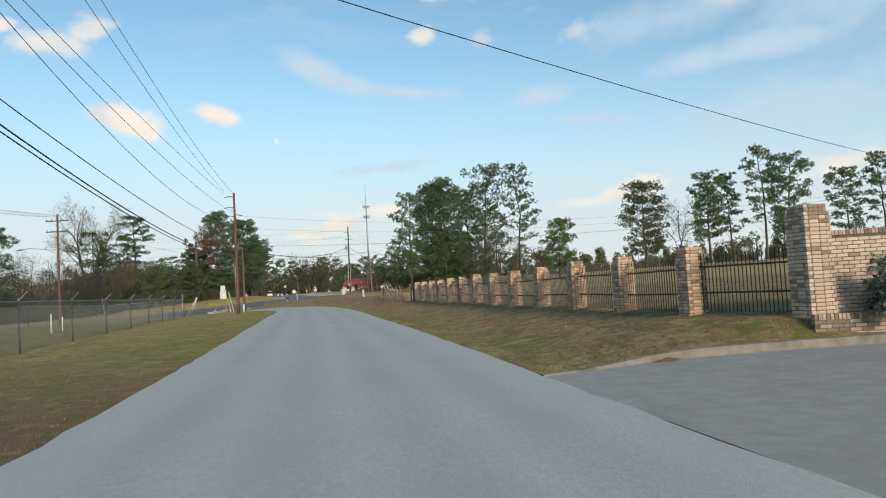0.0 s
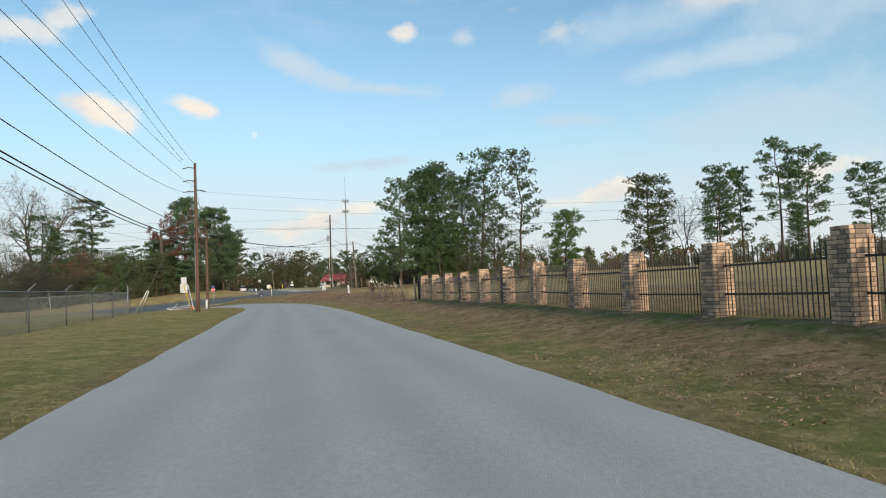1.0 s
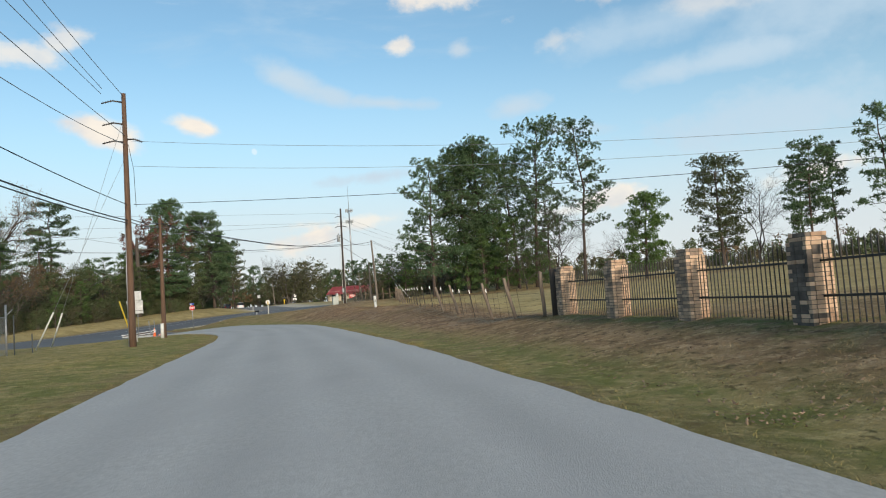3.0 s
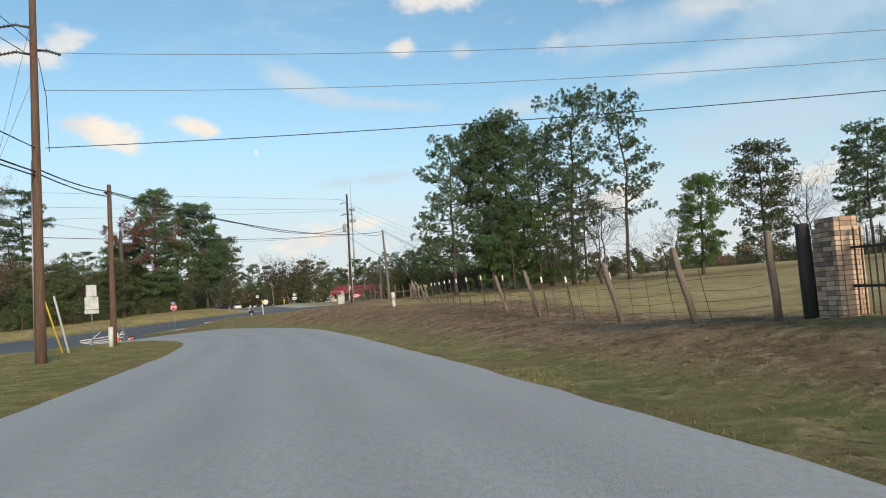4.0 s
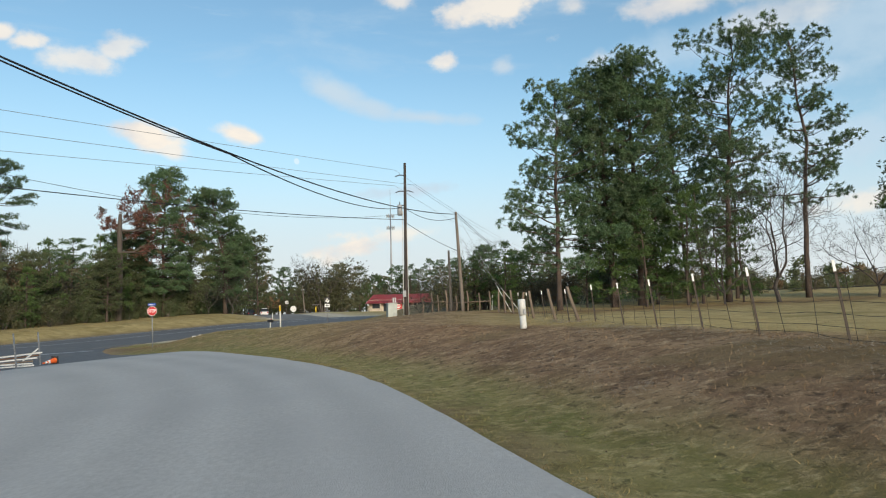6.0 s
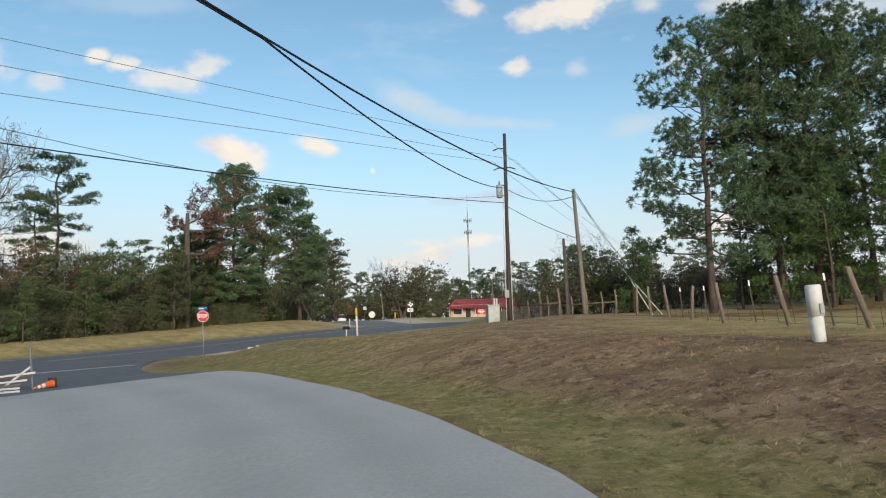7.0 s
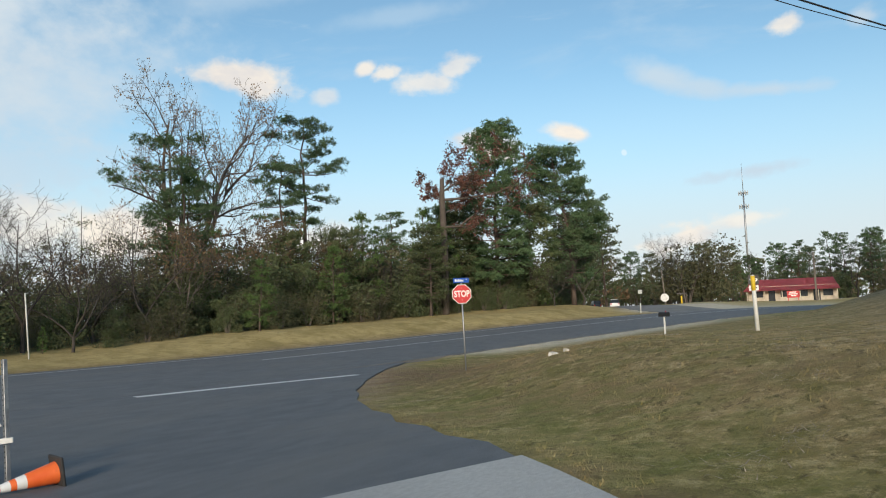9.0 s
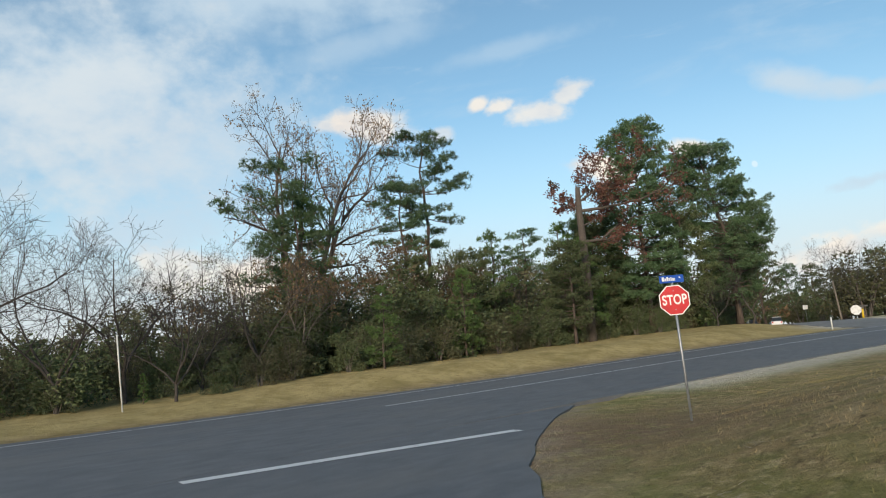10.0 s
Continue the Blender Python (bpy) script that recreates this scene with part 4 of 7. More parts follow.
def branching(seed, height, radius, leaders=3, lean=0.42, sides=(8, 6, 5), twig=0.007, low=0.3, arch=0.25, droop=0.0):
    """Limbs of a broad-leaved tree: a short trunk, a few winding leaders, side branches along them, and fine twigs. Also the twigs' points."""
    rng = np.random.RandomState(seed)
    wood, tips = Soup(), []

    def limb(o, d, length, r, level, bend):
        n = 6 if level < 2 else (4 if level == 2 else 3)
        pts, e = [o], Vector(d).normalized()
        for i in range(n):
            e = (e + Vector(rng.normal(size=3) * (0.16 if level < 2 else 0.22)) + Vector((0, 0, bend / n))).normalized()
            pts.append(pts[-1] + e * length / n)
        end = max(r * 0.25, twig) if level < 4 else twig * 0.8
        wood.tube(pts, [r + (end - r) * i / n for i in range(n + 1)], 7 if level < 2 else (4 if level == 2 else 3), False)
        if level == 4:
            tips.extend(pts[1:])
            return
        count = sides[level - 1]
        for i in range(count):
            t = 0.25 + 0.75 * (i + rng.rand() * 0.9) / count
            a = min(n - 1, int(t * n))
            q = pts[a].lerp(pts[a + 1], t * n - a) if t < 1 else pts[-1]
            f = (pts[a + 1] - pts[a]).normalized()
            ref = f.orthogonal().normalized()
            az = i * 2.4 + rng.rand() * 1.2
            w = (ref * math.cos(az) + f.cross(ref) * math.sin(az)).normalized()
            limb(q, f * (0.55 + 0.3 * rng.rand()) + w * 0.85 + Vector((0, 0, 0.12 - droop)), length * (0.50 - 0.18 * t + 0.14 * rng.rand()), max(r * (1 - 0.6 * t) * 0.5, twig), level + 1, arch * 0.6 - droop)

    fork = height * low
    wood.tube([(0, 0, -0.2), (rng.normal() * 0.02 * height, rng.normal() * 0.02 * height, fork * 0.55), (0, 0, fork)], [radius * 1.15, radius * 0.95, radius * 0.88], 9, False)
    for i in range(leaders):
        az = 2 * math.pi * (i + 0.3 * rng.rand()) / leaders
        tilt = lean * (0.6 + 0.7 * rng.rand())
        limb(Vector((0, 0, fork * (1 - 0.15 * rng.rand()))), (math.cos(az) * math.sin(tilt), math.sin(az) * math.sin(tilt), math.cos(tilt)), height * (1 - low) * (0.85 + 0.2 * rng.rand()), radius * 0.62, 1, arch)
    k = height / max(v[2] for v in wood.v)
    wood.v = [Vector(v) * k for v in wood.v]
    return wood, [Vector(t) * k for t in tips], rng


def bare_tree(seed, height, radius, label, leaders=3, lean=0.42, sides=(8, 6, 5), leaves=0.0, leaf=None, bark=None, low=0.3, leaf_size=0.15, name="bare_tree", twig=0.007, arch=0.25, droop=0.0, per=4):
    root = thing(name, label, "tree", group="bare broad-leaved trees")
    wood, tips, rng = branching(seed, height, radius, leaders, lean, sides, twig, low, arch, droop)
    wood.link("trunk", bark or BARK_GREY, root, smooth=True)
    if leaves and leaf is not None:
        keep = [t for t in tips if rng.rand() < leaves]
        leaf_mesh("crown", *clumps(keep, rng, per, leaf_size, leaf_size * 0.7, 0.0, 0.3), rng, leaf, root)
    return root


def bush(seed, height=4.0, radius=2.2, leaf=None, count=4200, size=0.20, label="", stems=9, name="bush", group="roadside thicket", open_=0.0):
    """A thicket bush: stems from the ground, leaves in uneven lobes with gaps."""
    rng = np.random.RandomState(seed)
    root = thing(name, label, "bush", group=group)
    wood = Soup()
    lobes = []
    for i in range(stems):
        az = rng.rand() * 6.283
        reach = radius * (0.25 + 0.7 * rng.rand())
        h = height * (0.55 + 0.45 * rng.rand())
        end = Vector((math.cos(az) * reach, math.sin(az) * reach, h))
        mid = Vector((math.cos(az) * reach * 0.4, math.sin(az) * reach * 0.4, h * 0.55))
        wood.tube([(end.x * 0.1, end.y * 0.1, -0.1), mid, end], [min(0.05, 0.012 * height), min(0.035, 0.009 * height), min(0.012, 0.004 * height)], 4, False)
        for j in range(3):
            s = mid.lerp(end, rng.rand())
            t = s + Vector(rng.normal(size=3) * 0.45 * min(1, height / 3)) + Vector((0, 0, 0.25 * min(1, height / 3)))
            wood.tube([s, t], [0.018, 0.006], 3, False)
        lobes.append((end, 0.30 * radius + 0.25 * radius * rng.rand()))
        lobes.append((mid * 1.15, 0.32 * radius + 0.22 * radius * rng.rand()))
        lobes.append((Vector((math.cos(az) * reach * 1.05, math.sin(az) * reach * 1.05, height * (0.08 + 0.25 * rng.rand()))), 0.34 * radius))
    c = []
    per = count // len(lobes)
    for o, r in lobes:
        u = unit(rng, per) * (r * (0.55 + 0.5 * rng.rand(per)))[:, None]
        u[:, 2] *= 0.8
        c.append(np.array(o) + u)
    c = np.concatenate(c)
    c = c[c[:, 2] > 0.02]
    if open_:
        c = c[rng.rand(len(c)) > open_]
    d = unit(rng, len(c))
    d[:, 2] *= 0.7
    wood.link("stem_growth", BARK_GREY, root, smooth=True)
    leaf_mesh("foliage", c, d, size * (0.6 + 0.8 * rng.rand(len(c))), size * 0.62 * (0.6 + 0.8 * rng.rand(len(c))), rng, leaf or LEAF_GREEN, root)
    return root


PLACED = {}
TREE_RNG = random.Random(11)


def plant(ob, x, y, tall=None, own=1.0, turn=None, wide=None, sink=0.05):
    """Sets a tree at a place on the ground, the first time the tree itself, then copies. tall: wanted height; own: its built height."""
    s = (tall / own) if tall else 1.0
    w = s if wide is None else wide * s
    m = pose(x, y, gz(x, y) - sink, 0, 0, TREE_RNG.uniform(0, 360) if turn is None else turn) @ Matrix.Diagonal((w, w, s, 1))
    if ob.name not in PLACED:
        PLACED[ob.name] = 1
        ob.matrix_basis = m
        return ob
    k = ob.scale
    return copy_thing(ob, m @ Matrix.Diagonal((1 / k.x, 1 / k.y, 1 / k.z, 1)))


FIELD_1 = pine(3, 17, 0.20, 5.3, 54, 0.20, ((0, 1.1), (0.2, 1.0), (0.4, 0.85), (0.6, 0.7), (0.8, 0.52), (0.93, 0.36), (1, 0.12)), "tall open-crowned green pine standing in rough grass", 0.74, 7, 24, 0.26, 0.052, uneven=0.5, lean=-0.015, flat=0.75)
FIELD_2 = pine(8, 19, 0.16, 3.8, 100, 0.24, DOME, "tall dense round-crowned dark green pine", 0.82, 8, 20, 0.27, 0.056, uneven=0.34, flat=0.8)
FIELD_3 = pine(21, 20, 0.26, 4.9, 54, 0.21, UMBRELLA, "tall pine with a ragged crown of separate needle clumps", 0.78, 7, 24, 0.26, 0.052, uneven=0.5, rise=0.75, flat=0.8)
FIELD_4 = pine(26, 21, 0.34, 5.0, 46, 0.20, OPEN, "slender tall pine with a bare lower trunk and thin crown", 0.72, 6, 24, 0.26, 0.052, uneven=0.55, dead=12, lean=-0.01, rise=0.75, flat=0.8)
THIN_PINE = pine(31, 18, 0.46, 4.0, 26, 0.21, UMBRELLA, "slender wood-edge pine with flat layered crown clumps", 0.74, 12, uneven=0.4, tiers=5, flat=0.30, rise=0.25)
LEFT_PINE = pine(37, 15, 0.36, 5.2, 21, 0.20, OPEN, "crooked spreading pine at the edge of the wood", 0.78, 11, uneven=0.6, flat=0.45, lean=-0.05, rise=0.35)
WOOD_1 = pine(34, 23, 0.16, 5.2, 124, 0.30, ((0, 0.7), (0.2, 0.95), (0.45, 0.9), (0.7, 0.72), (0.88, 0.55), (0.96, 0.35), (1, 0.15)), "big full-crowned tall pine at the edge of the wood", 0.85, 11, 11, 0.32, 0.075, uneven=0.36, flat=0.5, rise=0.42)
WOOD_2 = pine(38, 21, 0.14, 5.4, 112, 0.30, DOME, "big dense round-topped dark pine at the edge of the wood", 0.9, 12, 10, 0.32, 0.08, uneven=0.34, flat=0.55, rise=0.45)
PINE_E = pine(55, 9, 0.06, 2.1, 32, 0.10, SPIRE, "young bushy pine in the roadside thicket", 0.5, 6, 11, 0.28, 0.055, material=NEEDLES_LIGHT, dead=1, uneven=0.3)
OAK = pine(77, 16, 0.16, 5.0, 64, 0.26, DOME, "dark broad-crowned evergreen tree", 0.95, 10, 7, 0.28, 0.13, material=LEAF_GREEN, uneven=0.4, flat=0.6, name="evergreen_tree", group="evergreen trees")
FAR_A = pine(103, 18, 0.34, 4.0, 34, 0.19, OPEN, "distant open-crowned green pine", 0.75, 6, 7, 0.42, 0.13, uneven=0.45)
FAR_B = pine(108, 19, 0.26, 4.4, 50, 0.22, DOME, "distant dense round-crowned pine", 0.9, 6, 7, 0.42, 0.15, uneven=0.3)
FAR_D = pine(134, 18, 0.08, 4.4, 54, 0.24, DOME, "distant full-crowned dark green tree", 1.0, 7, 6, 0.36, 0.17, material=LEAF_GREEN, name="evergreen_tree", group="evergreen trees")
BIG_DECID = bare_tree(5, 20, 0.55, "tall nearly bare tree with a few orange-brown leaves", 4, 0.50, (9, 7, 5), 0.55, LEAF_BROWN, BARK_DARK, 0.30, 0.16, "autumn_tree", 0.013, 0.30, per=3)
BARE_A = bare_tree(17, 9, 0.13, "leafless grey-brown tree with fine twigs", 3, 0.45, (8, 7, 5), bark=TWIG, low=0.2, twig=0.008)
BARE_B = bare_tree(29, 8, 0.12, "leafless spreading tree with fine twigs", 4, 0.62, (7, 6, 5), bark=TWIG, low=0.16, twig=0.008)
BROWN_TREE = bare_tree(43, 9, 0.14, "small tree still holding brown autumn leaves", 3, 0.5, (6, 5, 4), 0.6, LEAF_BROWN, BARK_GREY, 0.25, 0.18, "autumn_tree", 0.010, per=4)
GREEN_TREE = pine(71, 11, 0.10, 3.3, 60, 0.18, DOME, "bright green bushy tree with a leaning trunk", 0.78, 11, 12, 0.26, 0.07, material=NEEDLES_LIGHT, dead=3, lean=0.08, uneven=0.5, name="evergreen_tree", group="evergreen trees")
BUSH_G = bush(2, 4.2, 2.3, LEAF_GREEN, 4800, 0.19, "dense dark evergreen bush in the thicket")
BUSH_G2 = bush(9, 3.4, 2.6, LEAF_GREEN, 4600, 0.18, "low dark evergreen bush in the thicket", 11)
BUSH_O = bush(4, 4.4, 2.3, LEAF_OLIVE, 5000, 0.165, "dull olive-brown bush in the thicket", 10, open_=0.15)
BUSH_B = bush(6, 3.6, 2.1, LEAF_BROWN, 3600, 0.145, "brown half-bare bush in the thicket", 12, open_=0.35)

BRUSH = bare_tree(61, 4.5, 0.05, "leafless twiggy brush at the wood's edge", 5, 0.5, (5, 4, 2), 0.15, LEAF_OLIVE, TWIG, 0.08, 0.12, "bare_brush", 0.006)
BACK_G = bush(12, 4.2, 2.4, LEAF_GREEN, 2200, 0.25, "dark evergreen bush deep in the thicket")
BACK_O = bush(14, 4.4, 2.4, LEAF_OLIVE, 2200, 0.23, "olive-brown bush deep in the thicket", 10)

# the pines by the field
for ob, own, x, y, top, turn in ((FIELD_1, 17, -5.9, 124.0, 17.7, 150), (FIELD_2, 19, -1.6, 125.5, 19.4, 0), (FIELD_2, 19, 0.6, 126.4, 20.2, 130), (FIELD_3, 20, 7.0, 126.0, 21.8, 40), (FIELD_3, 20, 5.2, 129.5, 18.6, 200), (FIELD_4, 21, 13.4, 127.0, 22.4, 90), (FIELD_4, 21, 9.6, 131.0, 15.5, 20),
                                 (PINE_E, 9, 3.0, 123, 9.0, 0), (PINE_E, 9, -3.2, 128, 7.0, 50), (PINE_E, 9, 8.0, 131, 9.0, 100), (PINE_E, 9, 0.2, 123.5, 8.6, 150), (PINE_E, 9, 4.6, 124.6, 9.8, 200), (PINE_E, 9, 7.2, 123.8, 7.2, 250),
                                 (PINE_E, 9, 2.0, 127, 10.5, 300), (PINE_E, 9, -1.8, 125, 8.0, 20), (OAK, 16, 2.6, 131, 11.0, 0), (PINE_E, 9, -9.5, 129, 6.4, 70), (PINE_E, 9, -11.8, 132, 5.6, 170)):
    plant(ob, x, y, top - gz(x, y) + 0.4, own, turn)
plant(GREEN_TREE, 19.6, 122.0, 10.2, 11, 0)
plant(BARE_B, 16.0, 122.5, 7.2, 8)
plant(BARE_A, 9.2, 122.5, 11.0, 9)
plant(BARE_B, 5.0, 121.5, 6.5, 8)

# trees beyond the field
for ob, own, x, y, top in ((OAK, 16, 46.0, 161, 22.0), (BARE_A, 9, 55.5, 166.5, 20.5), (FAR_B, 19, 57, 151.6, 22), (FAR_A, 18, 63, 154.5, 22.5), (FAR_A, 18, 67, 147, 26.6), (FAR_B, 19, 71, 144.6, 23.8),
                           (FAR_A, 18, 60, 160, 20.5), (FAR_B, 19, 80, 139.5, 20), (FAR_A, 18, 85.5, 136.7, 22.5), (FAR_A, 18, 90, 131, 24), (FAR_D, 18, 76, 158, 13), (FAR_A, 18, 97, 124, 22), (FAR_B, 19, 104, 116, 21)):
    plant(ob, x, y, top - gz(x, y) + 0.4, own)

# the wood along the main road
for ob, own, x, y, top in ((BARE_A, 9, -66.0, 117, 10.8), (BARE_B, 8, -61.7, 119.8, 8.3), (BARE_A, 9, -62.7, 123.4, 8.9), (BARE_B, 8, -60.1, 124.6, 6.2), (LEFT_PINE, 15, -68.6, 138.2, 15.9), (LEFT_PINE, 15, -65.6, 136.8, 12.6), (PINE_E, 9, -66.4, 138.4, 12.4),
                           (THIN_PINE, 18, -66.7, 149.6, 15.6), (THIN_PINE, 18, -66.8, 152.8, 20.6), (BROWN_TREE, 9, -65.6, 146.6, 10.5), (PINE_E, 9, -62.3, 155.6, 10.9), (THIN_PINE, 18, -62.2, 160.6, 11.8),
                           (BARE_A, 9, -60.4, 158, 8), (WOOD_1, 23, -54.9, 171.4, 22.9), (WOOD_2, 21, -49.9, 182.6, 21.3), (WOOD_2, 21, -59, 170.5, 13.5), (PINE_E, 9, -58.0, 164.0, 10.5), (PINE_E, 9, -61.0, 166.0, 12.6),
                           (OAK, 16, -54.0, 179.0, 14.0), (OAK, 16, -59.0, 168.0, 12.0), (OAK, 16, -57.0, 159.6, 9.4), (OAK, 16, -62.5, 153.0, 9.0), (OAK, 16, -64.0, 147.5, 8.4), (BARE_B, 8, -50.9, 178, 8.0), (BARE_A, 9, -48.2, 180.5, 10.0), (PINE_E, 9, -58.4, 137.4, 5.2), (BROWN_TREE, 9, -63.5, 151.5, 8.2), (FAR_D, 18, -54, 196, 15), (FAR_D, 18, -60, 212, 17), (PINE_E, 9, -60.0, 148.0, 7.0),
                           (BROWN_TREE, 9, -62.0, 134.0, 8.0), (BARE_A, 9, -63.5, 132.0, 9.0), (BARE_B, 8, -64.0, 128.5, 7.5), (FAR_B, 19, -66, 103, 13), (BARE_B, 8, -63, 109, 11), (FAR_D, 18, -68, 96, 12), (BARE_A, 9, -62, 92, 11), (FAR_B, 19, -70, 82, 13), (BARE_A, 9, -66, 70, 12), (FAR_D, 18, -70, 60, 11)):
    plant(ob, x, y, top - gz(x, y) + 0.3, own)


plant(BIG_DECID, -71.8, 143.4, 24.6 - gz(-71.8, 143.4), 20, 60, 0.8)


def broken_tree():
    """A tree snapped off at the top, with two long level limbs that still hold rusty leaves."""
    x, y = -57.0, 162.6
    root = thing("broken_tree", "snapped thick trunk with level limbs holding rusty red leaves", "tree", pose(x, y, gz(x, y) - 0.1))
    rng = np.random.RandomState(19)
    top = 15.2 - gz(x, y)
    wood, tips = Soup(), []
    wood.tube([(0, 0, -0.2), (0.05, 0.1, top * 0.5), (-0.05, 0, top * 0.85), (0, 0.05, top)], [0.42, 0.36, 0.30, 0.22], 10)

    def limb(o, d, length, r, level):
        pts = [o]
        e = Vector(d).normalized()
        for i in range(4):
            e = (e + Vector(rng.normal(size=3) * 0.16) + Vector((0, 0, 0.06))).normalized()
            pts.append(pts[-1] + e * length / 4)
        wood.tube(pts, [r * (1 - 0.2 * i) for i in range(5)], 6 if level < 2 else 3, False)
        if level == 3:
            tips.extend(pts[1:])
            return
        for i in range(5 if level else 7):
            q = pts[1 + i % 4]
            limb(q, e * 0.7 + Vector(rng.normal(size=3) * 0.6), length * (0.38 + 0.16 * rng.rand()), r * 0.42, level + 1)

    for h, d, length, r in ((top * 0.84, (0.82, 0.57, 0.1), 7.6, 0.17), (top * 0.64, (0.82, 0.57, 0.02), 6.6, 0.14), (top * 0.90, (0.8, 0.4, 0.35), 6.0, 0.10), (top * 0.84, (-0.7, -0.4, 0.35), 2.6, 0.08), (top * 0.92, (0.5, 0.8, 0.4), 5.0, 0.08), (top * 0.74, (0.3, 0.9, 0.1), 5.0, 0.09)):
        limb(Vector((0, 0, h)), d, length, r, 1)
    wood.link("trunk", BARK_DARK, root, smooth=True)
    leaf_mesh("crown", *clumps([t for t in tips if rng.rand() < 0.95], rng, 13, 0.22, 0.15, 0.0, 0.5), rng, LEAF_RUST, root)


broken_tree()


def thicket():
    """Bushes shoulder to shoulder along the wood's edge, three rows deep."""
    rng = random.Random(5)
    edge = even([(-63, 50), (-62, 90), (-60.6, 116), (-59.6, 130), (-59.4, 146), (-57.4, 160), (-53.2, 172), (-51.6, 184), (-57.5, 205), (-68, 240), (-87, 285)], 80)
    kinds = ((BUSH_G, 4.2, 6), (BUSH_G2, 3.4, 3), (BUSH_O, 4.4, 4), (BUSH_B, 3.6, 1), (BRUSH, 4.5, 3), (PINE_E, 9, 1))
    for row, (back, tall) in enumerate(((1.2, 2.6), (3.4, 4.2), (6.2, 5.8))):
        line = beside(edge, back)
        for i, (x, y) in enumerate(line):
            if row and (i + row) % 2 and y > 200:
                continue
            ob, own, _ = rng.choices(kinds, [k[2] * (row > 0 or k[0] is not BRUSH) for k in kinds])[0]
            if row >= 2 or y < 100 or y > 195:
                ob, own = rng.choice(((BACK_G, 4.2), (BACK_O, 4.4)))
            plant(ob, x + rng.uniform(-0.8, 0.8), y + rng.uniform(-0.9, 0.9), tall * rng.uniform(0.75, 1.25) * (0.62 + 0.38 * float(step((y - 126) / 14))), own, wide=rng.uniform(0.8, 1.15))


thicket()


def wood_interior():
    """The wood behind its edge: slender trunks, twigs and ragged crowns past counting."""
    rng = np.random.RandomState(23)
    root = thing("wood_interior", "dense mixed evergreen and brown wood behind the roadside thicket", "woods", kind="stuff")
    edge = even([(-63, 50), (-62, 90), (-60.6, 116), (-59.6, 130), (-59.4, 146), (-57.4, 160), (-53.2, 172), (-53.0, 184), (-60, 205), (-72, 240), (-92, 285)], 210)
    wood = Soup()
    bins = {0: [], 1: [], 2: []}
    for back, tall, every in ((8.5, 6.0, 1), (11.0, 7.2, 1), (15.0, 8.4, 1), (21.0, 9.6, 1), (28.0, 10.8, 1)):
        line = beside(edge, back)
        for x, y in line[::every]:
            x, y = x + rng.uniform(-1.2, 1.2), y + rng.uniform(-1, 1)
            z = gz(x, y)
            h = tall * rng.uniform(0.6, 1.15) * (0.42 + 0.58 * float(step((y - 130) / 14)))
            kind = rng.choice(3, p=(0.5, 0.36, 0.14))
            wood.tube([(x, y, z - 0.2), (x + rng.normal() * 0.3, y + rng.normal() * 0.3, z + h * 0.6), (x + rng.normal() * 0.5, y + rng.normal() * 0.5, z + h * 1.04)], [0.09, 0.06, 0.02], 4, False)
            for j in range(13):
                t = rng.rand() ** 0.8
                wide = h * (0.26 - 0.17 * t)
                ang = rng.rand() * 6.283
                c = np.array([x + math.cos(ang) * wide, y + math.sin(ang) * wide, z + h * (0.12 + 0.86 * t)])
                wood.tube([(x, y, c[2] - 0.4), tuple(c), tuple(c + rng.normal(size=3) * 0.35 + (0, 0, 0.35))], [0.03, 0.014, 0.006], 3, False)
                m = ((44, 36, 20) if back < 14 else (30, 24, 14))[kind]
                bins[kind].append(c + unit(rng, m) * (h * 0.085 * (0.3 + 0.9 * rng.rand(m)))[:, None] * (1, 1, 0.75))
    wood.link("trunk_growth", TWIG, root)
    for kind, material in ((0, LEAF_GREEN), (1, LEAF_OLIVE), (2, LEAF_BROWN)):
        c = np.concatenate(bins[kind])
        leaf_mesh("canopy", c, unit(rng, len(c)), 0.16 + 0.16 * rng.rand(len(c)), 0.10 + 0.10 * rng.rand(len(c)), rng, material, root)


wood_interior()


def brush_row(points, n, tall, seed, deep=4.0):
    rng = random.Random(seed)
    line = even(points, n)
    for x, y in line:
        ob, own = rng.choice(((BACK_G, 4.2), (BACK_O, 4.4), (BACK_O, 4.4), (BUSH_B, 3.6)))
        plant(ob, x + rng.uniform(-1, 1), y + rng.uniform(-deep, deep) * 0.5, tall * rng.uniform(0.6, 1.3), own, wide=rng.uniform(0.9, 1.4))


brush_row([(-14, 134), (-4, 136), (8, 137)], 20, 3.0, 3)
brush_row([(10, 137), (30, 148), (48, 172)], 24, 1.7, 6)
brush_row([(48, 172), (66, 162), (92, 148), (125, 118)], 34, 2.6, 4, 8)


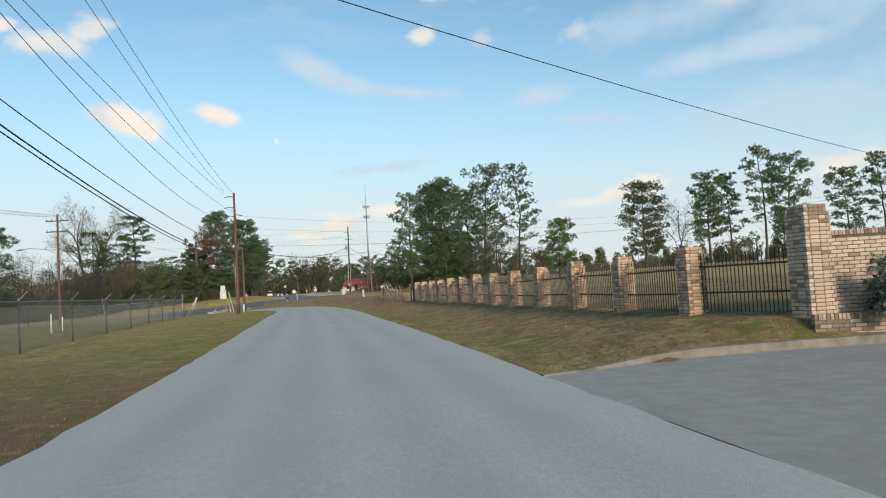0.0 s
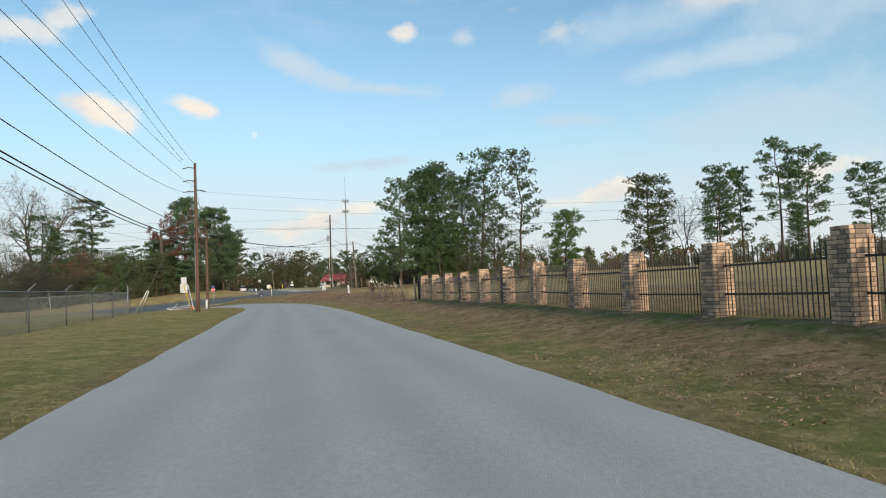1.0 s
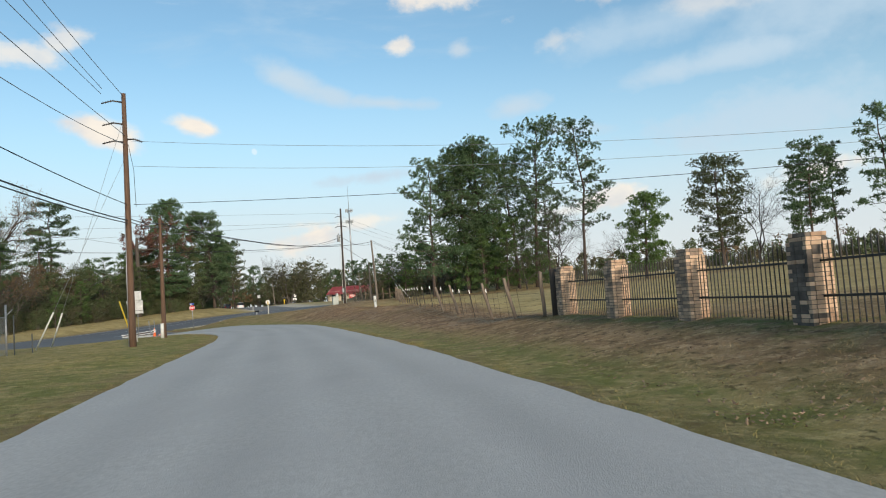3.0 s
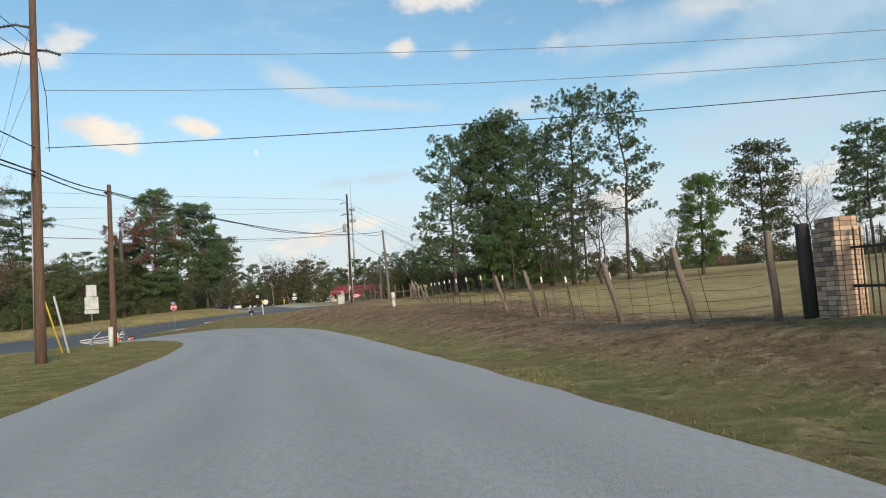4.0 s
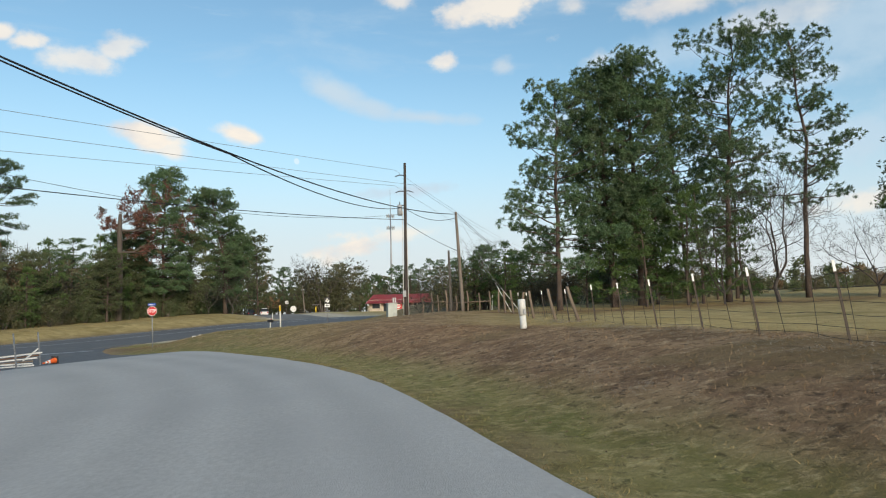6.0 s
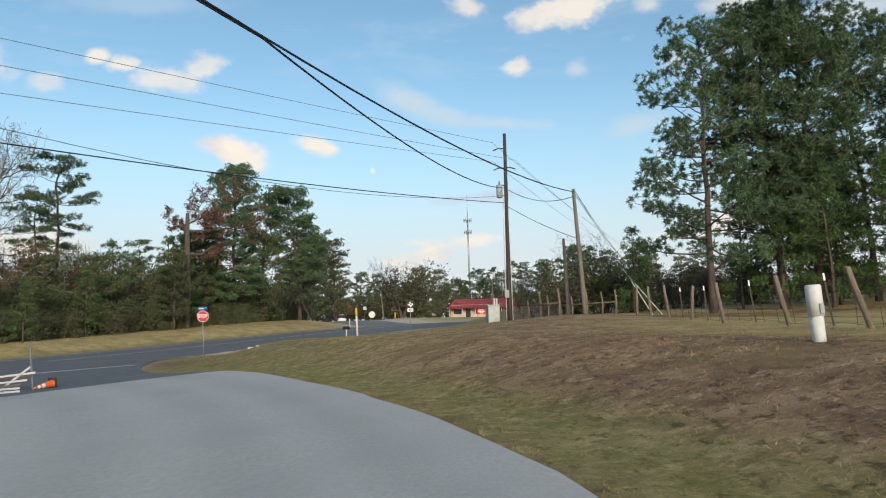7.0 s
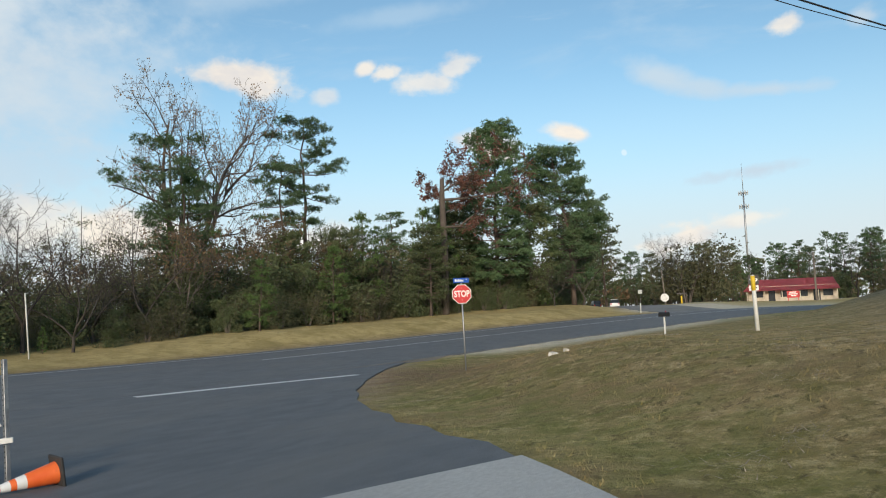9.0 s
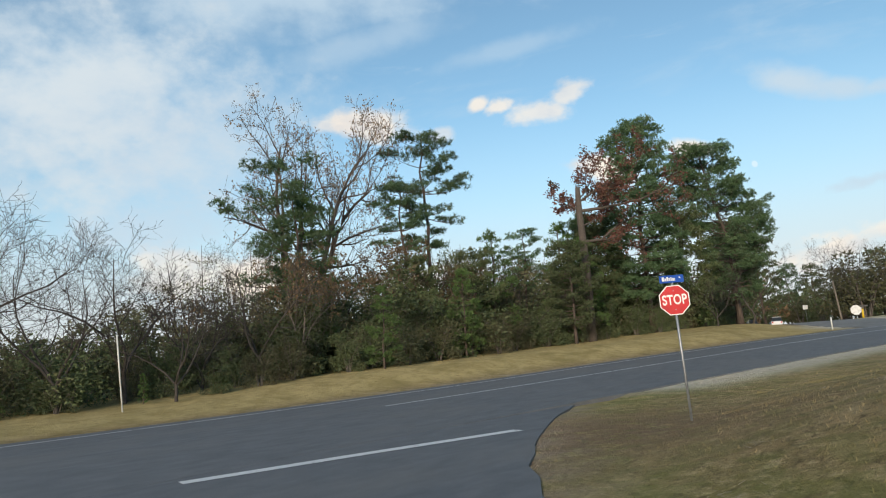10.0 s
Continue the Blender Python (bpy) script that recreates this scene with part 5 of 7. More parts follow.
def far_woods():
    """Woods in the distance, all round: trunks and ragged crowns."""
    rng = np.random.RandomState(9)
    root = thing("far_woods", "dark green and brown woods in the distance", "woods", kind="stuff")
    bins = {0: [], 1: [], 2: []}
    wood = Soup()
    for lo, hi, rad, n, tall in ((-58, -22, 235, 110, 14), (-26, 16, 215, 130, 11), (-75, 80, 330, 330, 17), (60, 190, 260, 50, 15), (190, 300, 240, 60, 15), (12, 75, 225, 150, 12)):
        for i in range(n):
            a = radians(lo + (hi - lo) * (i + rng.rand()) / n)
            r = rad * (0.9 + 0.4 * rng.rand())
            x, y = -20 + math.sin(a) * r, 90 + math.cos(a) * r
            road = np.hypot(SIDE[:, 0] - x, SIDE[:, 1] - y).min()
            if road < 9 or abs(x + 27) < 16 and 205 < y < 262:
                continue
            z = gz(x, y)
            h = tall * (0.45 + 0.7 * rng.rand())
            kind = rng.choice(3, p=(0.45, 0.35, 0.2))
            wood.tube([(x, y, z - 0.3), (x, y, z + h * 0.85)], [0.22, 0.05], 4, False)
            lobes = 9
            for _ in range(lobes):
                t = rng.rand()
                wide = h * (0.30 - 0.16 * t) * (0.7 + 0.5 * rng.rand())
                ang = rng.rand() * 6.283
                c = np.array([x + math.cos(ang) * wide * 0.8, y + math.sin(ang) * wide * 0.8, z + h * (0.10 + 0.86 * t)])
                m = 34 if kind < 2 else 16
                bins[kind].append(c + unit(rng, m) * (h * 0.10 * (0.4 + 0.8 * rng.rand(m)))[:, None])
    wood.link("trunk_growth", TWIG, root)
    for kind, material in ((0, LEAF_GREEN), (1, LEAF_OLIVE), (2, LEAF_BROWN)):
        c = np.concatenate(bins[kind])
        leaf_mesh("canopy", c, unit(rng, len(c)), 0.6 + 0.8 * rng.rand(len(c)), 0.4 + 0.5 * rng.rand(len(c)), rng, material, root)


far_woods()

# middle distance: by the side road, the store and the far bend
for ob, own, x, y, tall in ((FAR_D, 18, -61, 283, 12), (FAR_D, 18, -55, 276, 10), (FAR_B, 19, -68, 290, 13), (FAR_D, 18, -77, 298, 13), (FAR_D, 18, -50, 270, 9), (BACK_G, 4.2, -58, 272, 6), (BACK_O, 4.4, -64, 280, 6), (BACK_G, 4.2, -71, 288, 6), (BACK_O, 4.4, -52, 264, 5.5), (BARE_B, 8, -47.5, 244, 13.5), (BARE_A, 9, -44, 247, 13), (BACK_O, 4.4, -46, 241, 9.5), (BACK_O, 4.4, -42, 243, 10.0), (BACK_O, 4.4, -50, 246, 7.5), (PINE_E, 9, -38, 240, 6.5), (FAR_B, 19, -37, 252, 9.5), (BARE_A, 9, -33, 246, 8),
                            (FAR_A, 18, -27, 250, 12), (FAR_A, 18, -21, 247, 13), (BARE_B, 8, -24, 244, 9), (FAR_B, 19, -14, 238, 12), (FAR_B, 19, -8, 228, 12.5), (FAR_D, 18, -2, 222, 11), (FAR_D, 18, 6, 216, 11), (BARE_A, 9, -17, 236, 11), (BACK_G, 4.2, -5, 212, 6), (BACK_O, 4.4, 0, 206, 5),
                            (FAR_D, 18, -64, 232, 16), (FAR_D, 18, -64, 250, 18), (FAR_B, 19, -72, 268, 18), (BACK_G, 4.2, -60, 213, 5), (BACK_O, 4.4, -63, 222, 5), (BACK_O, 4.4, -2, 160, 2.6), (BRUSH, 4.5, -8, 150, 3.0), (FAR_B, 19, -3, 172, 7), (FAR_B, 19, 6, 178, 8), (BARE_A, 9, -10, 168, 9),
                            (FAR_B, 19, -31, 256, 12), (FAR_D, 18, -25, 258, 11), (FAR_A, 18, -18, 254, 13), (FAR_D, 18, -12, 250, 12), (FAR_B, 19, -6, 244, 13), (FAR_D, 18, 0, 238, 12), (FAR_B, 19, 6, 232, 12), (FAR_D, 18, 13, 226, 11), (FAR_D, 18, 20, 220, 10), (FAR_B, 19, 26, 230, 11), (FAR_D, 18, -40, 262, 11), (FAR_D, 18, -46, 268, 12), (BACK_O, 4.4, -36, 244, 5), (BACK_G, 4.2, -30, 242, 5), (BACK_O, 4.4, -24, 241, 5), (BACK_G, 4.2, -18, 240, 5), (BACK_O, 4.4, -12, 232, 5), (BACK_G, 4.2, 3, 210, 5), (BACK_O, 4.4, 9, 204, 5), (BACK_G, 4.2, 15, 200, 4.5)):
    plant(ob, x, y + (24 if -40 < x < -10 and y > 226 else 0), tall * (1.12 if y > 226 else 1), own)
for x, y, tall in ((-16.6, 134, 2.2), (-15.9, 133.2, 2.0), (-15.1, 133.6, 2.3), (-14.2, 133.0, 2.0), (-13.2, 132.6, 2.2), (-12.2, 132.2, 2.4), (-11.2, 132.0, 2.2), (-17.2, 150, 2.8), (-15.4, 153, 3.2), (-13.2, 151, 3.0), (-11.0, 155, 3.4)):
    plant(BRUSH, x, y, tall, 4.5, wide=1.3)
# ---- brick posts, iron fence and entrance wall ----
FENCE_DIR = Vector((-0.185, 0.983, 0)).normalized()
FENCE_TURN = math.degrees(math.atan2(-FENCE_DIR.x, FENCE_DIR.y))     # turn of a frame whose y runs along the fence
POST_GAP = 3.665


def fence_place(i):
    if i == 0:
        return 7.02, 15.35
    p = Vector((6.27, 14.4, 0)) + FENCE_DIR * POST_GAP * i
    return p.x, p.y


BRICK_MESH = {}


def brick_mesh(length, wide, high, material):
    key = (round(length, 3), round(wide, 3), material.name)
    if key not in BRICK_MESH:
        bm = bmesh.new()
        box(bm, -length / 2, length / 2, -wide / 2, wide / 2, -high / 2, high / 2, 0.006)
        me = bpy.data.meshes.new("brick")
        bm.to_mesh(me)
        bm.free()
        me.materials.append(material)
        BRICK_MESH[key] = me
    return BRICK_MESH[key]


COURSE, JOINT = 0.0765, 0.0115


def post_bricks(width, high, rng, stain_shade, crown_stain):
    """Places of the bricks of a square post, pinwheel courses: x, y, z, length along x, along y, darkened by stain and
    painted shade.
    """
    out = []
    deep, j = 0.095, JOINT
    full = width
    n = int(high / COURSE)
    for c in range(n):
        # the top courses step in
        width = full - (0.08 if c >= n - 2 else 0.0)
        run = width - deep - j
        z = (c + 0.5) * COURSE - j / 2
        flip = c % 2
        for side in range(4):
            cuts = [0.0]
            s = 0.11 if (c + side) % 2 else 0.21
            while s < run - 0.03:
                cuts.append(s)
                s += 0.212
            cuts.append(run)
            for a, b in zip(cuts[:-1], cuts[1:]):
                u = (a + b) / 2 - width / 2 + (0 if flip else deep + j)
                v = width / 2 - deep / 2
                x, y = ((u, -v), (v, u), (-u, v), (-v, -u))[side]
                length = max(b - a - j, 0.04)
                # side 3 faces the lane: extra dark bricks paint its shade besides its stains
                chance = stain_shade if side == 3 else 0.05
                if c > n - 6:
                    chance = max(chance, crown_stain)
                out.append((x, y, z + rng.uniform(-0.001, 0.001), length, side % 2, rng.random() < chance))
    return out, n * COURSE


def brick_post(i, high, width, single, stain_shade, crown_stain, label):
    rng = random.Random(100 + i)
    x, y = fence_place(i)
    z = gz(x, y) - 0.06
    root = thing("brick_post", label, "post", pose(x, y, z, 0, 0, FENCE_TURN), "brick fence posts")
    bricks, top = post_bricks(width, high, rng, stain_shade, crown_stain)
    bm = bmesh.new()
    box(bm, -width / 2 + 0.014, width / 2 - 0.014, -width / 2 + 0.014, width / 2 - 0.014, -0.3, top - 2 * COURSE - 0.012)
    box(bm, -width / 2 + 0.054, width / 2 - 0.054, -width / 2 + 0.054, width / 2 - 0.054, top - 2 * COURSE - 0.02, top - 0.012)
    part("mortar_core", bm, MORTAR, root)
    if single:
        for bx, by, bz, length, along_y, dark in bricks:
            ob = new("brick", brick_mesh(length, 0.095, COURSE - JOINT, BRICK_STAINED_SHADED if dark else (BRICK_PALE if i == 0 else BRICK)))
            ob.parent = root
            ob.location = (bx, by, bz)
            if along_y:
                ob.rotation_euler = (0, 0, math.pi / 2)
    else:
        for dark, material in ((False, BRICK_JOINED), (True, BRICK_BLACK if stain_shade > 0.7 else BRICK_STAINED_SHADED_JOINED)):
            s = Soup()
            for bx, by, bz, length, along_y, d in bricks:
                if d != dark:
                    continue
                lx, ly = (0.046, length / 2) if along_y else (length / 2, 0.046)
                v = [(bx + sx * lx, by + sy * ly, bz + sz * (COURSE - JOINT) / 2) for sz in (-1, 1) for sx, sy in ((-1, -1), (1, -1), (1, 1), (-1, 1))]
                s.add(v, [(0, 3, 2, 1), (4, 5, 6, 7), (0, 1, 5, 4), (1, 2, 6, 5), (2, 3, 7, 6), (3, 0, 4, 7)])
            if s.v:
                tagged(s.link("brickwork", material, root), kind="stuff")
    return root


# per post: dark share of the lane side (stain plus painted shade), top stain
STAIN_SHADES = {0: (0.3, 0.6), 1: (0.35, 0.15), 3: (0.5, 0.2), 5: (0.45, 0.15), 8: (0.95, 0.6), 10: (0.8, 0.35), 6: (0.5, 0.5), 11: (0.6, 0.3)}
for i in range(14):
    st, cs = STAIN_SHADES.get(i, (0.4, 0.10))
    label = "square tan brick fence post with worn mortar joints"
    if st > 0.7:
        label = "square tan brick fence post with black staining on one face"
    if i == 0:
        label = "tall square tan brick gate post, black-stained near the top"
    brick_post(i, 2.23 if i == 0 else 1.67, 0.58 if i == 0 else 0.5, i < 8, st, cs, label)


def fence_panel():
    root = thing("iron_fence_panel", "black iron picket fence panel between brick posts", "fence", group="iron fence panels")
    span = POST_GAP - 0.5
    for z in (0.47, 1.06):
        bm = bmesh.new()
        box(bm, -0.012, 0.012, -span / 2, span / 2, z, z + 0.042, 0.003)
        part("rail", bm, IRON, root)
    bm = bmesh.new()
    box(bm, -0.0085, 0.0085, -0.0085, 0.0085, 0.06, 1.36)
    tip = bm.verts.new((0, 0, 1.43))
    top = sorted(bm.verts, key=lambda v: -v.co.z)[1:5]
    top.sort(key=lambda v: math.atan2(v.co.y, v.co.x))
    for k in range(4):
        bm.faces.new((top[k], top[(k + 1) % 4], tip))
    first = part("picket", bm, IRON, root)
    n = 25
    for k in range(n):
        ob = first if k == 0 else new("picket", first.data)
        ob.parent = root
        ob.location = (0.02, -span / 2 + span * (k + 0.5) / n, 0)
    return root


_panel = fence_panel()
for i in range(13):
    a, b = Vector((*fence_place(i), 0)), Vector((*fence_place(i + 1), 0))
    za, zb = gz(a.x, a.y), gz(b.x, b.y)
    mid = (a + b) / 2
    lean = math.degrees(math.atan2(zb - za, POST_GAP))
    m = pose(mid.x, mid.y, (za + zb) / 2 - 0.04, 0, 0, FENCE_TURN) @ pose(0, 0, 0, lean, 0, 0)
    if i == 0:
        m = pose(mid.x, mid.y, (za + zb) / 2 - 0.02, 0, 0, math.degrees(math.atan2(a.x - b.x, b.y - a.y))) @ pose(0, 0, 0, lean, 0, 0) @ Matrix.Diagonal((1, 0.80, 1, 1))
        _panel.matrix_basis = m
    else:
        copy_thing(_panel, m @ Matrix.Diagonal((1, 1 / 0.80, 1, 1)))


def entrance_wall():
    """A run of brick wall from the gate post, with a soldier course on top and a low planter edge before it."""
    x0, y0 = fence_place(0)
    z = gz(x0, y0) - 0.06
    root = thing("entrance_wall", "tan brick entrance wall with a soldier-course coping", "wall", pose(x0 + 0.28, y0 - 0.05, z, 0, 0, -6))
    length, high, thick = 7.0, 1.57, 0.22
    bm = bmesh.new()
    box(bm, 0.0, length, 0.012, thick - 0.012, -0.4, high + 0.10)
    part("mortar_core", bm, MORTAR, root)
    rng = random.Random(7)
    count = 0
    rest = Soup()
    for c in range(int(high / COURSE)):
        zc = (c + 0.5) * COURSE
        s = 0.0 if c % 2 else -0.106
        while s < length - 0.05:
            a, b = max(s, 0.0), min(s + 0.2005, length)
            s += 0.212
            if b - a < 0.04:
                continue
            if a < 2.0:
                ob = new("brick", brick_mesh(b - a, 0.05, COURSE - JOINT, BRICK_STAINED_SHADED if rng.random() < 0.04 + 0.25 * (zc < 0.4) * (a > 0.9) else BRICK_PALE))
                ob.parent = root
                ob.location = ((a + b) / 2, 0.02, zc)
                count += 1
            else:
                v = [(x, y, zc + w) for w in (-0.0325, 0.0325) for x, y in ((a, -0.005), (b, -0.005), (b, 0.03), (a, 0.03))]
                rest.add(v, [(0, 3, 2, 1), (4, 5, 6, 7), (0, 1, 5, 4), (1, 2, 6, 5), (3, 0, 4, 7)])
    tagged(rest.link("brickwork", BRICK_PALE_JOINED, root), kind="stuff")
    for k in range(int(length / 0.0677)):
        ob = new("coping_brick", brick_mesh(0.0577, thick + 0.03, 0.098, BRICK_STAINED_SHADED if rng.random() < 0.45 else BRICK_PALE))
        ob.parent = root
        ob.location = ((k + 0.5) * 0.0677, thick / 2, high + 0.062)
    edge_root = thing("planter_edge", "low stained brick ledge at the foot of the entrance wall", "planter", pose(x0 - 0.25, y0 - 0.46, z - 0.02, 0, 0, -6))
    bm = bmesh.new()
    box(bm, 0.0, length, 0.02, 0.40, -0.4, 0.02)
    part("mortar_core", bm, MORTAR, edge_root)
    for k in range(95):
        ob = new("brick", brick_mesh(0.0615, 0.17, 0.11, BRICK_STAINED_SHADED if rng.random() < 0.45 else BRICK_PALE))
        ob.parent = edge_root
        ob.location = ((k + 0.5) * 0.0728, 0.1, 0.045)
    for c in range(4):
        for k in range(33):
            ob = new("brick", brick_mesh(0.2005, 0.17, COURSE - JOINT, BRICK_STAINED_SHADED if rng.random() < 0.3 else BRICK_PALE))
            ob.parent = edge_root
            ob.location = (0.1 + (c % 2) * 0.1 + k * 0.212, 0.1, -0.012 - (c + 0.5) * COURSE)
    for xx, deep in ((1.1, -0.60), (2.4, -0.62), (4.6, -0.6)):
        ju = bush(int(60 + xx * 3), 1.0, 0.62, JUNIPER, 3200, 0.10, "grey-green juniper bush in front of the brick entrance wall", 10, "juniper_bush", "planter junipers")
        at = root.matrix_basis @ Vector((xx, deep, 0))
        ju.matrix_basis = pose(at.x, at.y, gz(at.x, at.y) - 0.02)


entrance_wall()

# ---- chain-link fence ----
LINK = [Vector((-14.8 - 0.252 * (y - 25.4), y, 0)) for y in (-7.0, -0.4, 6.2, 12.8, 19.2, 25.7, 32.2, 38.7, 45.2, 51.7, 58.2, 64.9, 71.5)]
LINK_BACK = [Vector((-26.4, 71.5, 0)), Vector((-31.4, 66.0, 0)), Vector((-35.2, 60.4, 0)), Vector((-38, 53.5, 0)), Vector((-38.6, 46.5, 0)), Vector((-38.6, 39.5, 0)), Vector((-38.6, 32.5, 0)), Vector((-38.6, 25.5, 0))]


def link_post(x, y, end=False, lean=(0, 0)):
    z = gz(x, y)
    root = thing("chain_link_post", "galvanised chain-link fence post with an angled barbed-wire arm", "fence post", pose(x, y, z), "chain-link fence posts")
    Soup().tube([(0, 0, -0.3), (0, 0, 2.35 if end else 1.83)], 0.045 if end else 0.032, 10).link("pole", DARK_STEEL if not end else GALVANISED, root, smooth=True)
    Soup().tube([(0, 0, 1.82), (-0.06 + lean[0] * 0.3, lean[1] * 0.3, 1.86), (lean[0], lean[1], 2.13)], 0.017, 6).link("barb_arm", GALVANISED, root, smooth=True)
    if not end:
        Soup().tube([(0, 0, 1.81), (0, 0, 1.87), (0, 0, 1.89)], [0.042, 0.042, 0.015], 8).link("cap", GALVANISED, root, smooth=True)
    return root


def link_run(points, lean, seed):
    rng = random.Random(seed)
    for a, b in zip(points[:-1], points[1:]):
        za, zb = gz(a.x, a.y), gz(b.x, b.y)
        root = thing("chain_link_fence", "galvanised chain-link fence panel with a top rail", "fence", pose(0, 0, 0), "chain-link fence panels")
        A, B = Vector((a.x, a.y, za)), Vector((b.x, b.y, zb))
        Soup().tube([A + Vector((0, 0, 1.78)), B + Vector((0, 0, 1.78))], 0.021, 8).link("top_rail", GALVANISED, root, smooth=True)
        d = B - A
        n = int(d.length / 0.075)
        net = Soup()
        side = Vector((d.y, -d.x, 0)).normalized()
        w = 0.0045
        high = 1.74
        reach = high / 0.075

        def spot(k, h):
            s = min(max(k / n, 0), 1)
            return A + d * s + Vector((0, 0, 0.04 + h))

        for k in range(-int(reach), n):
            for sgn in (1, -1):
                k0, k1, h0, h1 = k, k + reach, 0.0, high
                if k0 < 0:
                    h0, k0 = -k0 * 0.075, 0
                if k1 > n:
                    h1, k1 = high - (k1 - n) * 0.075, n
                if h1 - h0 < 0.02:
                    continue
                if sgn < 0:
                    h0, h1 = high - h0, high - h1
                p, q = spot(k0, h0), spot(k1, h1)
                o = Vector((0, 0, w))
                net.add([p - o, p + o, q + o, q - o], [(0, 1, 2, 3)])
        tagged(net.link("mesh_fabric", FENCE_WIRE, root), kind="stuff")
        for j, f in enumerate((0.35, 0.7, 1.0)):
            off = Vector((lean[0] * f, lean[1] * f, 1.84 + 0.29 * f))
            pts = [A + d * s + off - Vector((0, 0, 0.05 * 4 * s * (1 - s) * rng.uniform(0.4, 1.2))) for s in np.linspace(0, 1, 6)]
            Soup().tube(pts, 0.0045, 3, False).link("barbed_wire", RUSTY_WIRE, root)


for k, p in enumerate(LINK):
    link_post(p.x, p.y, k == len(LINK) - 1, (0.28, 0.07))
for p in LINK_BACK[1:]:
    link_post(p.x, p.y, False, (-0.22, 0.2))
link_run(LINK, (0.28, 0.07), 1)
link_run(LINK_BACK, (-0.22, 0.2), 2)
for x, y, h in ((-25.2, 46.0, 1.15), (-30.5, 57.0, 1.1), (-33.0, 40.0, 1.0)):
    root = thing("white_marker_post", "white plastic marker post inside the chain-link compound", "post", pose(x, y, gz(x, y)), "marker posts")
    Soup().tube([(0, 0, -0.2), (0, 0, h), (0, 0, h + 0.04)], [0.05, 0.05, 0.02], 10).link("shaft", WHITE_PLASTIC, root, smooth=True)
for x, y, h in ((-26.7, 72.6, 1.9), (-26.3, 73.4, 0.95)):
    root = thing("steel_stake", "thin steel stake beside the chain-link corner", "stake", pose(x, y, gz(x, y)), "steel stakes")
    Soup().tube([(0, 0, -0.2), (0, 0, h)], 0.03, 6).link("shaft", DARK_STEEL, root, smooth=True)

# ---- utility poles and lines ----


def utility_pole(x, y, high, label, material=None, lean=(0, 0), r=0.165):
    z = gz(x, y)
    root = thing("utility_pole", label, "utility pole", pose(x, y, z), "utility poles")
    s = Soup()
    n = 9
    s.tube([(lean[0] * (k / n), lean[1] * (k / n), -0.4 * (k == 0) + high * k / n) for k in range(n + 1)], [r * (1 - 0.38 * k / n) for k in range(n + 1)], 14)
    s.link("shaft", material or POLE_WOOD, root, smooth=True)
    return root


def davit(root, x, y, z, out, rise=0.18):
    """A fibreglass arm with a suspension insulator."""
    d = Vector(out)
    a = Vector((x, y, z))
    Soup().tube([a, a + d * 0.5 + Vector((0, 0, rise * 0.35)), a + d + Vector((0, 0, rise * 0.2 - 0.12))], [0.045, 0.035, 0.028], 6).link("arm", INSULATOR, root, smooth=True)
    s = Soup()
    for k in range(5):
        b = a + d * (0.45 + 0.11 * k) + Vector((0, 0, rise * 0.4 - 0.03 * k))
        s.tube([b, b + d.normalized() * 0.03, b + d.normalized() * 0.035], [0.02, 0.075, 0.02], 8, False)
    s.link("insulator", INSULATOR, root, smooth=True)


def span(name, a, b, sag, radius, material, label, n=24, group="overhead lines"):
    """A hanging line between two places."""
    a, b = Vector(a), Vector(b)
    pts = [a.lerp(b, k / n) - Vector((0, 0, sag * 4 * (k / n) * (1 - k / n))) for k in range(n + 1)]
    ob = Soup().tube(pts, radius, 5).link(name, material, smooth=True)
    return tagged(ob, label, "overhead line", group)


P0, P1, P2, P3, P4, P5, PL, PR = (-9.6, 10.0), (-21.3, 73.0), (-23.7, 83.6), (-17.35, 128.5), (-12.9, 124.0), (-13.75, 125.8), (-43.0, 79.4), (46.0, 60.0)
pole = utility_pole(*P0, 15.4, "tall brown wooden utility pole on the verge")
pole_1 = utility_pole(*P1, 12.45, "tall brown wooden utility pole with dark insulator arms")
for z, d in ((12.0, (-0.95, -0.35, 0)), (10.9, (-0.95, -0.35, 0)), (10.0, (-0.95, -0.35, 0))):
    davit(pole_1, 0, 0, z, d)
davit(pole_1, 0, 0, 10.15, (0.75, 0.25, 0), 0.05)
Soup().tube([(0.12, 0.05, 9.9), (0.32, 0.1, 8.6), (0.36, 0.12, 6.8)], 0.012, 5).link("down_lead", CABLE, pole_1)
Soup().tube([(-0.14, -0.13, 0.0), (-0.13, -0.12, 3.0), (-0.10, -0.10, 6.5)], 0.022, 6).link("conduit", GALVANISED, pole_1, smooth=True)
pole_2 = utility_pole(*P2, 7.62, "shorter brown wooden utility pole with cables", r=0.15)
Soup().tube([(-0.06, -0.17, 0.0), (-0.06, -0.17, 0.92)], 0.11, 10).link("white_guard", WHITE_PLASTIC, pole_2, "white plastic cable guard", smooth=True)
Soup().tube([(-0.28, 0.05, 7.28), (-0.12, 0.02, 7.24), (0.1, 0.02, 7.26)], [0.02, 0.09, 0.05], 8).link("clamp", CABLE, pole_2, smooth=True)
pole_3 = utility_pole(*P3, 12.2, "dark wooden utility pole carrying a transformer", POLE_DARK, lean=(0.1, 0.0))
for z, d in ((11.2, (-0.7, 0, 0)), (9.9, (-0.7, 0, 0)), (9.9, (0.75, 0, 0)), (8.75, (-0.5, 0, 0))):
    davit(pole_3, 0, 0, z, d, 0.1)
